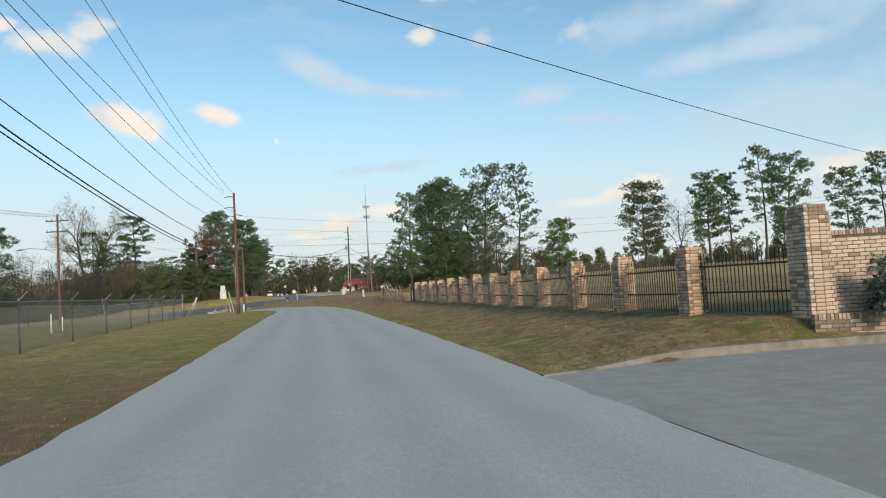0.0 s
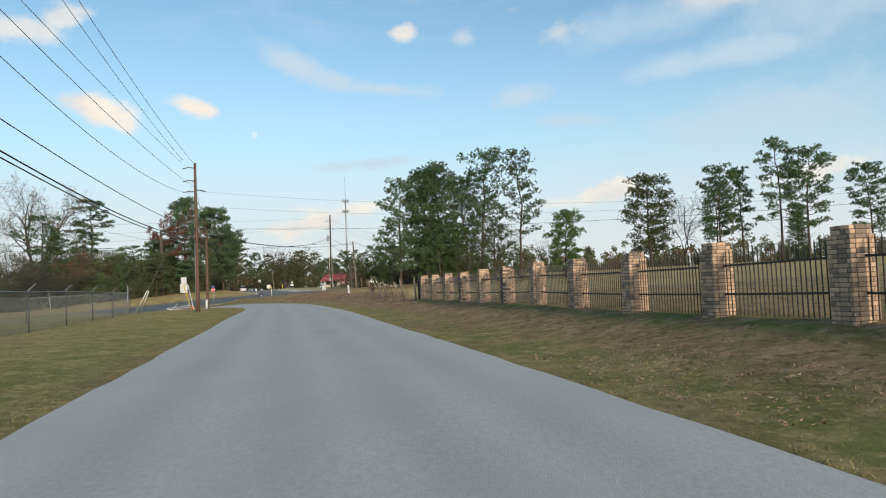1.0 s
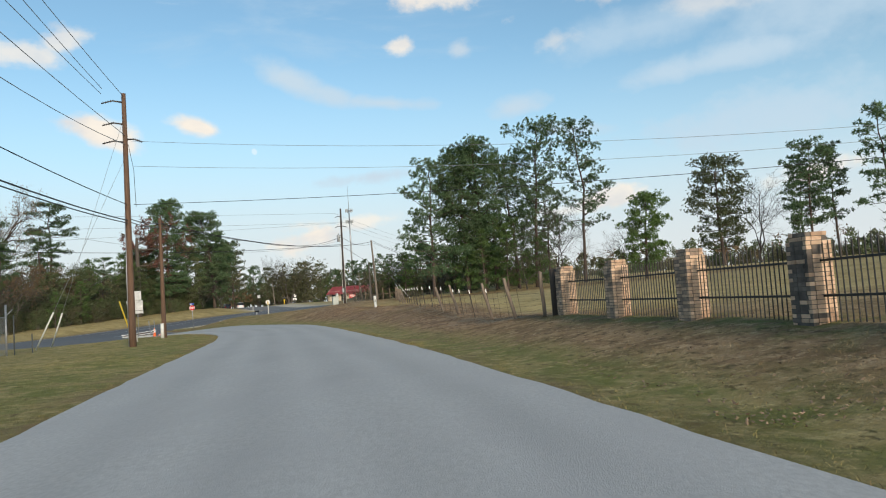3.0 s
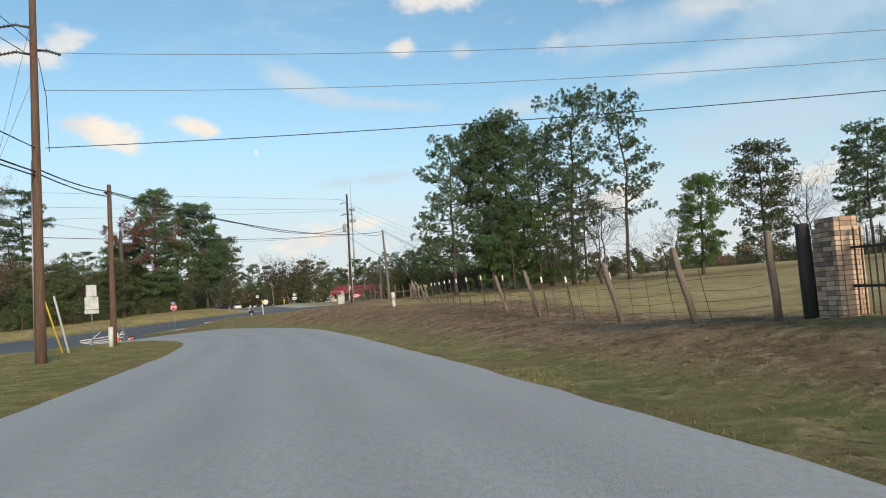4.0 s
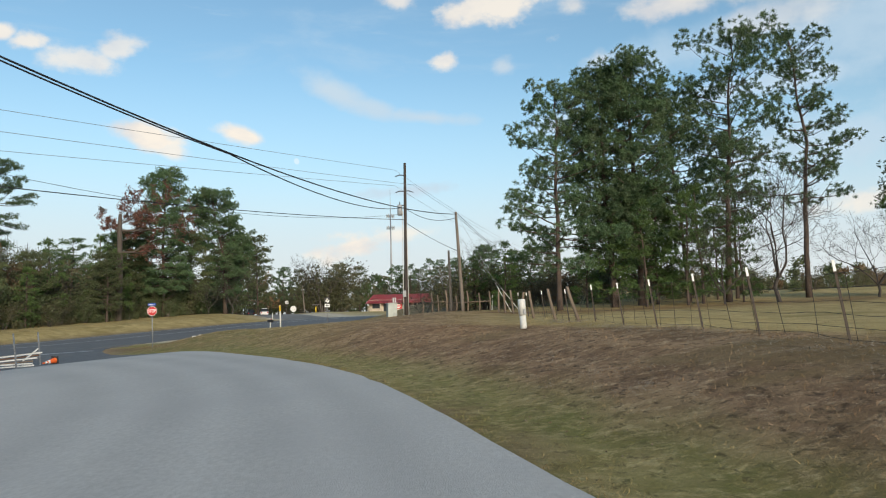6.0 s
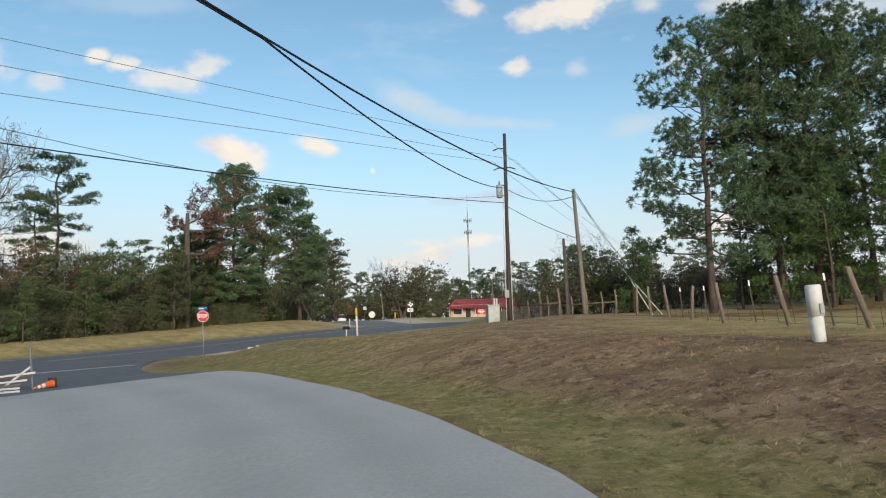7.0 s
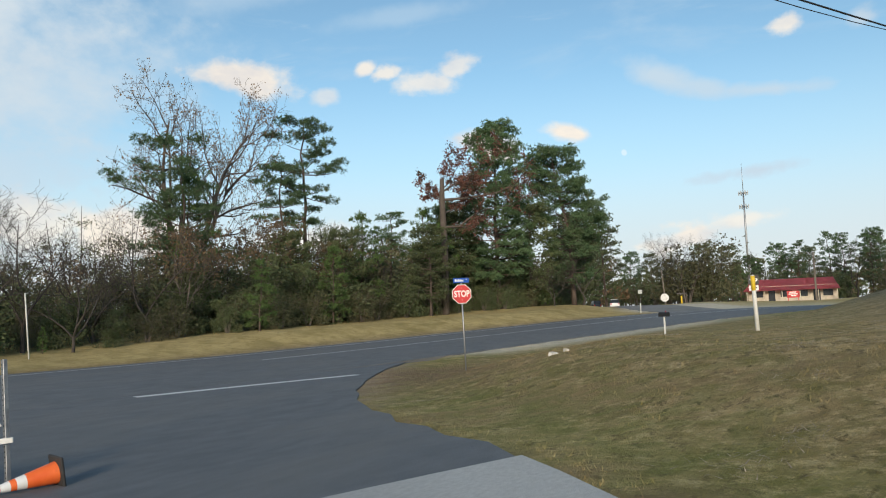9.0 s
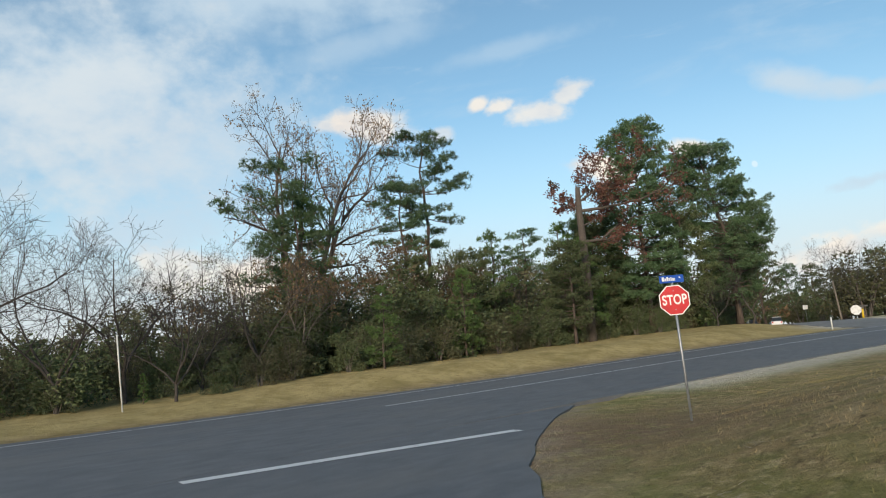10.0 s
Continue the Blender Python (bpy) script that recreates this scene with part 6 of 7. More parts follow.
Soup().tube([(-0.36, -0.05, 7.95), (-0.36, -0.05, 8.0), (-0.36, -0.05, 8.75), (-0.36, -0.05, 8.82)], [0.16, 0.20, 0.20, 0.12], 16).link("transformer", TRANSFORMER_GREY, pole_3, "grey can transformer", smooth=True)
Soup().tube([(-0.36, -0.05, 8.8), (-0.36, -0.05, 9.05)], [0.05, 0.03], 8).link("bushing", INSULATOR, pole_3, smooth=True)
for off in (-0.2, 0.2):
    Soup().tube([(off, -0.06, 0.0), (off * 0.9, -0.05, 5.5), (off * 0.7, -0.05, 8.3)], 0.028, 6).link("conduit", WHITE_PLASTIC, pole_3, smooth=True)
bm = bmesh.new()
box(bm, -0.24, 0.02, -0.32, -0.16, 1.45, 1.95, 0.02)
part("meter_box", bm, TRANSFORMER_GREY, pole_3)
pole_4 = utility_pole(*P4, 7.33, "grey-brown leaning wooden cable pole", POLE_GREY, (-0.35, 0.1), 0.15)
pole_5 = utility_pole(*P5, 4.66, "short grey wooden pole beside the old corral", POLE_GREY, (-0.12, 0), 0.13)
pole_l = utility_pole(*PL, 12.6, "brown wooden utility pole with two crossarms and a street light")
for z in (11.8, 10.6):
    bm = bmesh.new()
    box(bm, -1.25, 1.25, -0.16, -0.05, z, z + 0.12, 0.01)
    part("crossarm", bm, POLE_WOOD, pole_l)
    for k in (-1.15, -0.6, 0.6, 1.15):
        Soup().tube([(k, -0.1, z + 0.12), (k, -0.1, z + 0.2), (k, -0.1, z + 0.28)], [0.02, 0.06, 0.03], 8).link("insulator", INSULATOR, pole_l, smooth=True)
Soup().tube([(0, 0, 8.1), (-1.3, 0, 8.75), (-3.1, 0, 8.95), (-4.0, 0, 8.85)], 0.035, 7).link("light_arm", GALVANISED, pole_l, smooth=True)
Soup().tube([(-3.9, 0, 8.88), (-4.15, 0, 8.85), (-4.55, 0, 8.8)], [0.07, 0.13, 0.05], 8).link("lamp_head", GALVANISED, pole_l, smooth=True)
pole_r = utility_pole(*PR, 8.5, "wooden utility pole beyond the brick fence", POLE_GREY)
PF = (-38.0, 10.0)
pole_f = utility_pole(*PF, 11.0, "wooden utility pole beside the main road")


for z0, z1, sag, dx in ((10.3, 9.6, 2.4, 0.0), (9.9, 10.05, 0.9, 0.0), (11.1, 12.1, 0.4, -0.95), (15.1, 12.0, 1.15, 0.0), (15.5, 12.35, 1.0, -0.9)):
    span("power_line", (P0[0] + dx, P0[1], z0), (P1[0] + dx, P1[1] + dx * 0.35, z1), sag, 0.014, CONDUCTOR, "thin bare overhead power conductor")
for z0, z1, sag, r in ((7.27, 6.61, 1.02, 0.018), (6.8, 5.83, 1.34, 0.026), (6.62, 5.7, 1.36, 0.022)):
    span("telephone_cable", (P0[0], P0[1], z0), (P1[0], P1[1], z1), sag, r, CABLE, "black overhead telephone cable")
for x0, y0, z0 in ((-9.6, 10.0, 7.2), (-9.6, 10.0, 6.4), (-9.6, 10.0, 11.9)):
    span("telephone_cable", (x0, y0, z0), (4.0, -55.0, z0), 0.8, 0.02, CABLE, "black overhead telephone cable")
span("service_line", (P0[0], P0[1], 8.0), (PR[0], PR[1], 7.9), 0.75, 0.014, CABLE, "black overhead service line crossing the lane")
for z0, z1, sag, r in ((9.75, 8.2, 2.1, 0.009), (8.5, 8.0, 2.0, 0.009), (6.6, 6.6, 1.07, 0.013)):
    span("service_line", (P1[0] + 0.3, P1[1], z0), (PR[0], PR[1], z1), sag, r, CABLE if r > 0.012 else CONDUCTOR, "thin dark overhead line crossing the lane")
for z0, z1 in ((5.95, 7.0), (5.8, 6.75)):
    span("telephone_cable", (P1[0], P1[1], z0), (P2[0], P2[1], z1), 0.12, 0.024, CABLE, "black overhead telephone cable")
span("telephone_cable", (P2[0], P2[1], 7.0), (P4[0] - 0.33, P4[1], 8.35), 1.0, 0.026, CABLE, "thick black overhead cable over the verge")
span("telephone_cable", (P2[0], P2[1], 6.93), (-20.6, 95.6, 6.54), 0.12, 0.022, CABLE, "thick black cable lashed under another")
span("telephone_cable", (-20.6, 95.6, 6.54), (P3[0], P3[1], 9.64), 0.7, 0.024, CABLE, "thick black sagging overhead cable")
span("telephone_cable", (P3[0], P3[1], 9.65), (P4[0] - 0.3, P4[1], 8.1), 0.55, 0.02, CABLE, "black cable between two poles")
span("telephone_cable", (P3[0], P3[1], 8.5), (P4[0] - 0.2, P4[1], 5.6), 0.15, 0.018, CABLE, "black cable between two poles")
span("telephone_cable", (P3[0], P3[1], 8.66), (PL[0], PL[1], 6.6), 0.77, 0.022, CABLE, "black overhead cable across the junction")
span("telephone_cable", (P3[0], P3[1], 9.14), (PL[0], PL[1], 11.0), 2.95, 0.011, CABLE, "thin black overhead cable across the junction")
for dx, z0, z1 in ((-0.7, 12.7, 8.1), (-0.7, 11.42, 6.0), (0.72, 11.45, 7.2)):
    span("power_line", (P3[0] + dx, P3[1], z0), (PL[0] + dx * 0.2, PL[1], z1), 0.1, 0.012, CONDUCTOR, "thin bare overhead power conductor")
    span("power_line", (P3[0] + dx, P3[1], z0), (8.0 + dx, 224.0, z0), 1.4, 0.012, CONDUCTOR, "thin bare overhead power conductor")
for z0 in (8.5, 8.3):
    span("telephone_cable", (P4[0] - 0.33, P4[1], z0), (4.0, 214.0, 8.5), 1.2, 0.018, CABLE, "black overhead cable above the field edge")
for k in (-1.15, -0.6, 0.6, 1.15):
    span("power_line", (PL[0] + k, PL[1] - 0.1, 11.6), (PF[0] + k, PF[1], 10.4), 1.0, 0.014, CONDUCTOR, "thin bare overhead power conductor")
# guy wires with their guards
for base, tip in (((-27.9, 76.6), (-21.3, 73.0, 9.0)), ((-28.6, 79.5), (-21.3, 73.0, 11.0))):
    a = Vector((*base, gz(*base)))
    b = Vector(tip)
    d = (b - a).normalized()
    root = thing("guy_wire", "steel guy wire with a pale plastic guard at its foot", "guy wire", group="guy wires")
    Soup().tube([a, b], 0.008, 5).link("wire", FENCE_WIRE, root)
    Soup().tube([a + d * 0.05, a + d * 2.5], 0.042, 8).link("guard", WHITE_PLASTIC, root, smooth=True)
for base, tip in (((-9.6, 121.3), (-13.1, 124.0, 8.2)), ((-8.9, 122.6), (-13.1, 124.0, 6.8))):
    a = Vector((*base, gz(*base)))
    b = Vector(tip)
    d = (b - a).normalized()
    root = thing("guy_wire", "steel guy wire with a pale plastic guard at its foot", "guy wire", group="guy wires")
    Soup().tube([a, b], 0.008, 5).link("wire", FENCE_WIRE, root)
    Soup().tube([a + d * 0.05, a + d * 2.2], 0.024, 8).link("guard", WHITE_PLASTIC, root, smooth=True)

# ---- signs ----


def plate(bm, outline, y0, y1):
    """A flat plate with thickness from an outline in x, z."""
    a = [bm.verts.new((x, y0, z)) for x, z in outline]
    b = [bm.verts.new((x, y1, z)) for x, z in outline]
    bm.faces.new(a)
    bm.faces.new(b[::-1])
    n = len(a)
    for k in range(n):
        bm.faces.new((a[k], b[k], b[(k + 1) % n], a[(k + 1) % n]))
    bmesh.ops.recalc_face_normals(bm, faces=bm.faces)
    return bm


def octagon(r, cx=0.0, cz=0.0):
    return [(cx + r * math.cos(radians(22.5 + 45 * k)), cz + r * math.sin(radians(22.5 + 45 * k))) for k in range(8)]


def letters(text, size, x, y, z, material, parent):
    cu = bpy.data.curves.new("lettering", "FONT")
    cu.body, cu.size, cu.align_x, cu.align_y = text, size, "CENTER", "CENTER"
    cu.extrude, cu.offset = 0.002, size * 0.022
    cu.space_character = 1.05
    ob = new("lettering_curve", cu)
    me = bpy.data.meshes.new_from_object(ob.evaluated_get(bpy.context.evaluated_depsgraph_get()))
    bpy.data.objects.remove(ob)
    me.materials.clear()
    me.materials.append(material)
    out = new("lettering", me)
    out.parent = parent
    out.matrix_basis = pose(x, y, z, 90, 0, 0) @ Matrix.Diagonal((0.82, 1.15, 1, 1))
    return out


def stop_sign(x, y, turn, width, top, lean, label, blade=True, group=""):
    z = gz(x, y)
    root = thing("stop_sign", label, "stop sign", pose(x, y, z, 0, lean, turn), group)
    r = width / 2 / math.cos(radians(22.5))
    c = top - width / 2
    Soup().tube([(0, 0.02, -0.4), (0, 0.02, top + (0.05 if blade else -0.05))], 0.026, 8).link("post", GALVANISED, root, smooth=True)
    part("back_plate", plate(bmesh.new(), octagon(r, 0, c), 0.0, -0.006), SIGN_BACK, root)
    part("white_border", plate(bmesh.new(), octagon(r * 0.985, 0, c), -0.006, -0.009), SIGN_WHITE, root)
    part("red_face", plate(bmesh.new(), octagon(r * 0.93, 0, c), -0.009, -0.012), SIGN_RED, root)
    letters("STOP", width * 0.40, 0, -0.0135, c, SIGN_WHITE, root)
    for dz in (-0.19, 0.19):
        Soup().tube([(0, -0.012, c + dz), (0, -0.018, c + dz)], 0.011, 8).link("bolt", GALVANISED, root, smooth=True)
    if blade:
        b = thing("street_name_blade", "", "", pose(0, 0.0, top + 0.055, 0, 0, 14))
        b.parent = root
        bm = bmesh.new()
        box(bm, -0.27, 0.27, -0.004, 0.004, 0.0, 0.155, 0.002)
        blue = part("name_plate", bm, SIGN_BLUE, root, "blue name plate")
        blue.matrix_basis = b.matrix_basis.copy()
        bpy.data.objects.remove(b)
        xx = -0.215
        for w, h in ((0.06, 0.085), (0.045, 0.06), (0.045, 0.085), (0.045, 0.06), (0.035, 0.075), (0.045, 0.06), (0.03, 0.06)):
            bm = bmesh.new()
            box(bm, xx, xx + w - 0.012, -0.008, -0.004, 0.038, 0.038 + h)
            part("name_bar", bm, SIGN_WHITE, blue)
            xx += w
        bm = bmesh.new()
        box(bm, 0.165, 0.195, -0.008, -0.004, 0.085, 0.115)
        part("name_bar", bm, SIGN_WHITE, blue)
        bm = bmesh.new()
        box(bm, -0.02, 0.02, -0.012, 0.03, -0.06, 0.02)
        clip = part("blade_bracket", bm, GALVANISED, root)
        clip.matrix_basis = pose(0, 0.012, top + 0.06)
    return root


stop_sign(-33.85, 120.1, -62 + 90 + 6, 0.61, 2.73, -1.5, "red octagonal stop sign on a steel post under a blue blade")


def sign_back(x, y, turn, top, pieces, label, back=True):
    z = gz(x, y)
    root = thing("road_sign", label, "road sign", pose(x, y, z, 0, 0, turn), "road signs")
    Soup().tube([(0, 0.02, -0.3), (0, 0.02, top)], 0.024, 8).link("post", GALVANISED, root, smooth=True)
    for name, w, z0, z1, m in pieces:
        bm = bmesh.new()
        box(bm, -w / 2, w / 2, -0.008, 0.0, z0, z1, 0.003)
        part(name, bm, m, root)
    return root


sign_back(-29.2, 93.2, 14, 3.7, (("upper_plate", 0.58, 2.98, 3.68, SIGN_BACK), ("middle_plate", 0.76, 2.2, 2.96, SIGN_BACK), ("lower_plate", 0.80, 1.95, 2.17, SIGN_BACK)), "three bare aluminium sign plates seen from behind on a steel post")
root = sign_back(-39.7, 185.0, 10, 1.3, (), "pale aluminium back of an octagonal sign on a post")
part("octagonal_back", plate(bmesh.new(), octagon(0.5, 0, 0.95), -0.01, 0.0), SIGN_BACK_PALE, root)


def route_sign(x, y):
    z = gz(x, y)
    root = thing("route_marker", "black route marker with white state outline above an arrow plate", "road sign", pose(x, y, z, 0, 0, 10) @ Matrix.Diagonal((0.56, 0.56, 0.56, 1)), "road signs")
    top = (3.12 - z) / 0.56 - 3.55
    Soup().tube([(0, 0.02, -0.5), (0, 0.02, 3.6 + top)], 0.045, 8).link("post", GALVANISED, root, smooth=True)
    bm = bmesh.new()
    box(bm, -0.56, 0.56, -0.01, 0.0, 2.45 + top, 3.55 + top, 0.004)
    part("black_plate", bm, SIGN_BLACK, root)
    shape = ((-0.12, 0.42), (0.08, 0.42), (0.08, 0.18), (0.28, 0.12), (0.42, 0.14), (0.44, -0.10), (0.26, -0.24), (0.14, -0.44), (0.02, -0.42), (-0.08, -0.22), (-0.2, -0.26), (-0.42, 0.02), (-0.12, 0.05))
    part("state_outline", plate(bmesh.new(), [(u, 3.0 + top + v) for u, v in shape], -0.016, -0.0105), SIGN_WHITE, root)
    for u in (-0.12, 0.02, 0.16):
        bm = bmesh.new()
        box(bm, u, u + 0.09, -0.02, -0.0165, 2.9 + top, 3.08 + top)
        part("number_bar", bm, SIGN_BLACK, root)
    bm = bmesh.new()
    box(bm, -0.5, 0.5, -0.01, 0.0, 1.75 + top, 2.35 + top, 0.004)
    arrow = part("arrow_plate", bm, SIGN_WHITE, root)
    part("arrow", plate(bmesh.new(), [(u, v + top) for u, v in ((-0.36, 2.05), (-0.12, 2.22), (-0.12, 2.1), (0.34, 2.1), (0.34, 2.0), (-0.12, 2.0), (-0.12, 1.88))], -0.016, -0.0105), SIGN_BLACK, arrow)


route_sign(-27.4, 148.6)
root = thing("yellow_marker_sign", "small dark sign on a yellow post beside the main road", "road sign", pose(-44.7, 227.0, gz(-44.7, 227.0), 0, 0, 20), "road signs")
Soup().tube([(0, 0, -0.2), (0, 0, 1.3)], 0.14, 8).link("post", YELLOW, root, smooth=True)
bm = bmesh.new()
box(bm, -0.8, 0.8, -0.03, 0.03, 1.6, 1.85, 0.01)
part("board", bm, SIGN_BLACK, root)
sign_back(-57.0, 251.0, -10, 3.4, (("plate", 0.9, 2.6, 3.4, SIGN_WHITE),), "far white road sign beside the side road")

# ---- things on the verges ----


def marker_post(x, y, high, r, label, material=WHITE_PLASTIC, lean=(0, 0, 0), cap=None):
    root = thing("marker_post", label, "marker post", pose(x, y, gz(x, y), *lean), "marker posts")
    Soup().tube([(0, 0, -0.3), (0, 0, high - 0.02), (0, 0, high)], [r, r, r * 0.8], 12).link("shaft", material, root, smooth=True)
    if cap:
        Soup().tube([(0, 0, high - 0.42), (0, 0, high - 0.02)], r + 0.004, 12).link("band", cap, root, "yellow band", smooth=True)
    return root


marker_post(-25.35, 120.7, 1.5, 0.055, "white square-topped marker post with a yellow upper band", WHITE_PAINT, (0, -1.5, 0), YELLOW)
marker_post(-58.2, 121.0, 3.3, 0.035, "tall thin pale delineator post at the far road edge", WHITE_PLASTIC, (0, -8, 0))
marker_post(-23.72, 79.5, 2.4, 0.042, "leaning white plastic cable marker post", WHITE_PLASTIC, (3, -11.5, 0))
marker_post(-23.92, 79.4, 2.45, 0.034, "leaning yellow cable marker stake", YELLOW, (3, -15.5, 0))
marker_post(-10.5, 130.5, 1.2, 0.05, "white cable marker post in the grass", WHITE_PLASTIC, (0, 3, 0))
root = thing("cable_pedestal", "weathered white plastic cable pedestal on the bank", "utility pedestal", pose(-11.15, 95.5, gz(-11.15, 95.5), 0, -3, 20))
Soup().tube([(0, 0, -0.2), (0, 0, 0.42)], 0.105, 14).link("base", WHITE_PLASTIC, root, smooth=True)
Soup().tube([(0, 0, 0.40), (0, 0, 0.88), (0, 0, 0.91)], [0.125, 0.125, 0.10], 14).link("cover", WHITE_PLASTIC, root, smooth=True)
bm = bmesh.new()
box(bm, -0.03, 0.05, -0.15, -0.11, 0.44, 0.6, 0.004)
part("latch", bm, TRANSFORMER_GREY, root)
root = thing("utility_cabinet", "pale grey-green steel utility cabinet on the verge", "utility cabinet", pose(-18.3, 126.3, gz(-18.3, 126.3), 0, 0, 18))
bm = bmesh.new()
box(bm, -0.36, 0.36, -0.3, 0.3, -0.1, 0.98, 0.015)
part("body", bm, CABINET_GREEN, root)
bm = bmesh.new()
box(bm, -0.40, 0.40, -0.34, 0.34, 0.98, 1.05, 0.015)
part("lid", bm, CABINET_GREEN, root)
bm = bmesh.new()
box(bm, -0.33, 0.33, -0.325, -0.30, 0.05, 0.93, 0.006)
part("door", bm, CABINET_GREEN, root)
for k in (0.25, 0.4):
    Soup().tube([(k, 0.5, -0.2), (k, 0.5, 1.45)], 0.05, 8).link("stub_pipe", WHITE_PLASTIC, root, smooth=True)


def mailbox(x, y, turn):
    root = thing("mailbox", "black rural mailbox on a wooden post", "mailbox", pose(x, y, gz(x, y), 0, 0, turn))
    bm = bmesh.new()
    box(bm, -0.04, 0.04, -0.04, 0.04, -0.3, 1.0, 0.006)
    part("post", bm, WHITE_PAINT, root)
    bm = bmesh.new()
    prof = [(-0.12, 1.0), (0.12, 1.0), (0.12, 1.14)] + [(0.12 * math.cos(a), 1.14 + 0.12 * math.sin(a)) for a in np.linspace(0.2, math.pi - 0.2, 7)] + [(-0.12, 1.14)]
    plate(bm, prof, -0.3, 0.3)
    part("body", bm, SIGN_BLACK, root)
    bm = bmesh.new()
    box(bm, 0.122, 0.134, -0.05, -0.02, 1.1, 1.34)
    part("flag", bm, SIGN_RED, root)


mailbox(-31.75, 141.8, 70)
marker_post(-40.2, 174.3, 1.05, 0.06, "short white delineator post at the gravel edge", WHITE_PLASTIC)


def cone(m, label):
    root = thing("traffic_cone", label, "traffic cone", m, "traffic cones")
    bm = bmesh.new()
    box(bm, -0.19, 0.19, -0.19, 0.19, 0.0, 0.035, 0.012)
    part("base", bm, RUBBER, root)
    for name, z0, z1, mat_ in (("body", 0.03, 0.36, CONE_ORANGE), ("lower_band", 0.36, 0.46, SIGN_WHITE), ("middle_ring", 0.46, 0.52, CONE_ORANGE), ("upper_band", 0.52, 0.62, SIGN_WHITE), ("tip", 0.62, 0.72, CONE_ORANGE)):
        s = Soup()
        r = [0.135 - 0.105 * z / 0.72 for z in (z0, z1)]
        s.tube([(0, 0, z0), (0, 0, z1)], r, 18, name == "tip").link(name, mat_, root, smooth=True)
    return root


_cz = float(lane_z(-31.82, 105.2)) + 0.03
cone(Matrix.Translation((-31.82, 105.22, _cz + 0.15)) @ Vector((-0.22, -0.96, -0.13)).to_track_quat("Z", "X").to_matrix().to_4x4(), "orange traffic cone with white bands lying on the asphalt")
cone(pose(-29.9, 98.2, float(lane_z(-29.9, 98.2)) + 0.04), "orange traffic cone with white bands standing on the lane")


def barricade():
    """A collapsed barricade: pale rails fanned out over the asphalt, with struts. Each rail by reach to the side, height and depth at both ends."""
    z = float(lane_z(-32.35, 104.95)) + 0.03
    root = thing("fallen_barricade", "collapsed white barricade rails fanned out on the asphalt", "barricade", pose(-32.35, 104.95, z))
    side, near = Vector((-0.69, -0.72, 0)), Vector((0.72, -0.69, 0))
    for (l0, h0, d0), (l1, h1, d1), m in (((-0.05, 0.55, 0.05), (3.2, 0.30, 0.0), WHITE_PAINT), ((0.2, 0.33, 0.2), (3.3, 0.16, 0.35), WHITE_PAINT), ((0.45, 0.10, 0.5), (3.3, 0.12, 0.9), WHITE_PAINT), ((0.5, 0.035, 0.9), (3.2, 0.04, 1.7), WHITE_PAINT),
                                         ((0.1, 0.44, 0.1), (3.0, 0.22, 0.1), POLE_WOOD), ((0.4, 0.2, 0.35), (3.2, 0.08, 0.5), POST_WOOD), ((0.1, 0.74, 0.0), (1.0, 0.04, 0.3), WHITE_PAINT), ((1.85, 0.82, 0.2), (3.0, 0.05, 0.6), WHITE_PAINT)):
        a, b = side * l0 + near * d0 + Vector((0, 0, h0)), side * l1 + near * d1 + Vector((0, 0, h1))
        bm = bmesh.new()
        n = (b - a).length
        box(bm, -0.014, 0.014, -0.032, 0.032, 0.0, n, 0.004)
        ob = part("rail", bm, m, root)
        ob.matrix_basis = Matrix.Translation(a) @ (b - a).to_track_quat("Z", "Y").to_matrix().to_4x4()
    return root


barricade()
for x, y, h, lean in ((-32.35, 104.95, 1.5, (0, -6, 0)), (-31.8, 102.35, 1.48, (2, -6, 0))):
    root = thing("sign_stub_post", "bare perforated steel sign post standing at the lane's mouth", "sign post", pose(x, y, float(lane_z(x, y)) + 0.02, *lean), "stub posts")
    bm = bmesh.new()
    box(bm, -0.026, 0.026, -0.026, 0.026, 0.0, h, 0.004)
    part("shaft", bm, GALVANISED, root)
    s = Soup()
    for k in range(int(h / 0.06)):
        zz = 0.05 + k * 0.06
        s.add([(-0.009, -0.0275, zz), (0.009, -0.0275, zz), (0.009, -0.0275, zz + 0.018), (-0.009, -0.0275, zz + 0.018)], [(0, 1, 2, 3)])
    tagged(s.link("perforation", SIGN_BLACK, root), kind="stuff")

def rubble(x, y, w, d, turn, seed):
    """A broken slab of pale concrete lying in the grass."""
    rng = random.Random(seed)
    bm = bmesh.new()
    n = 7
    ring = [(w * (0.8 + 0.3 * rng.random()) * math.cos(6.283 * k / n), d * (0.8 + 0.3 * rng.random()) * math.sin(6.283 * k / n)) for k in range(n)]
    low = [bm.verts.new((a, b, -0.08)) for a, b in ring]
    up_ = [bm.verts.new((a * 0.93, b * 0.93, 0.02 + 0.04 * rng.random())) for a, b in ring]
    bm.faces.new(low[::-1])
    bm.faces.new(up_)
    for k in range(n):
        bm.faces.new((low[k], low[(k + 1) % n], up_[(k + 1) % n], up_[k]))
    tagged(part("concrete_slab", bm, GRAVEL), "broken pale concrete slab lying in the roadside grass", "rubble", "broken slabs").matrix_basis = pose(x, y, gz(x, y), 4, 8, turn)


rubble(-29.75, 116.7, 0.13, 0.07, 10, 2)
rubble(-29.5, 117.0, 0.09, 0.06, -20, 5)

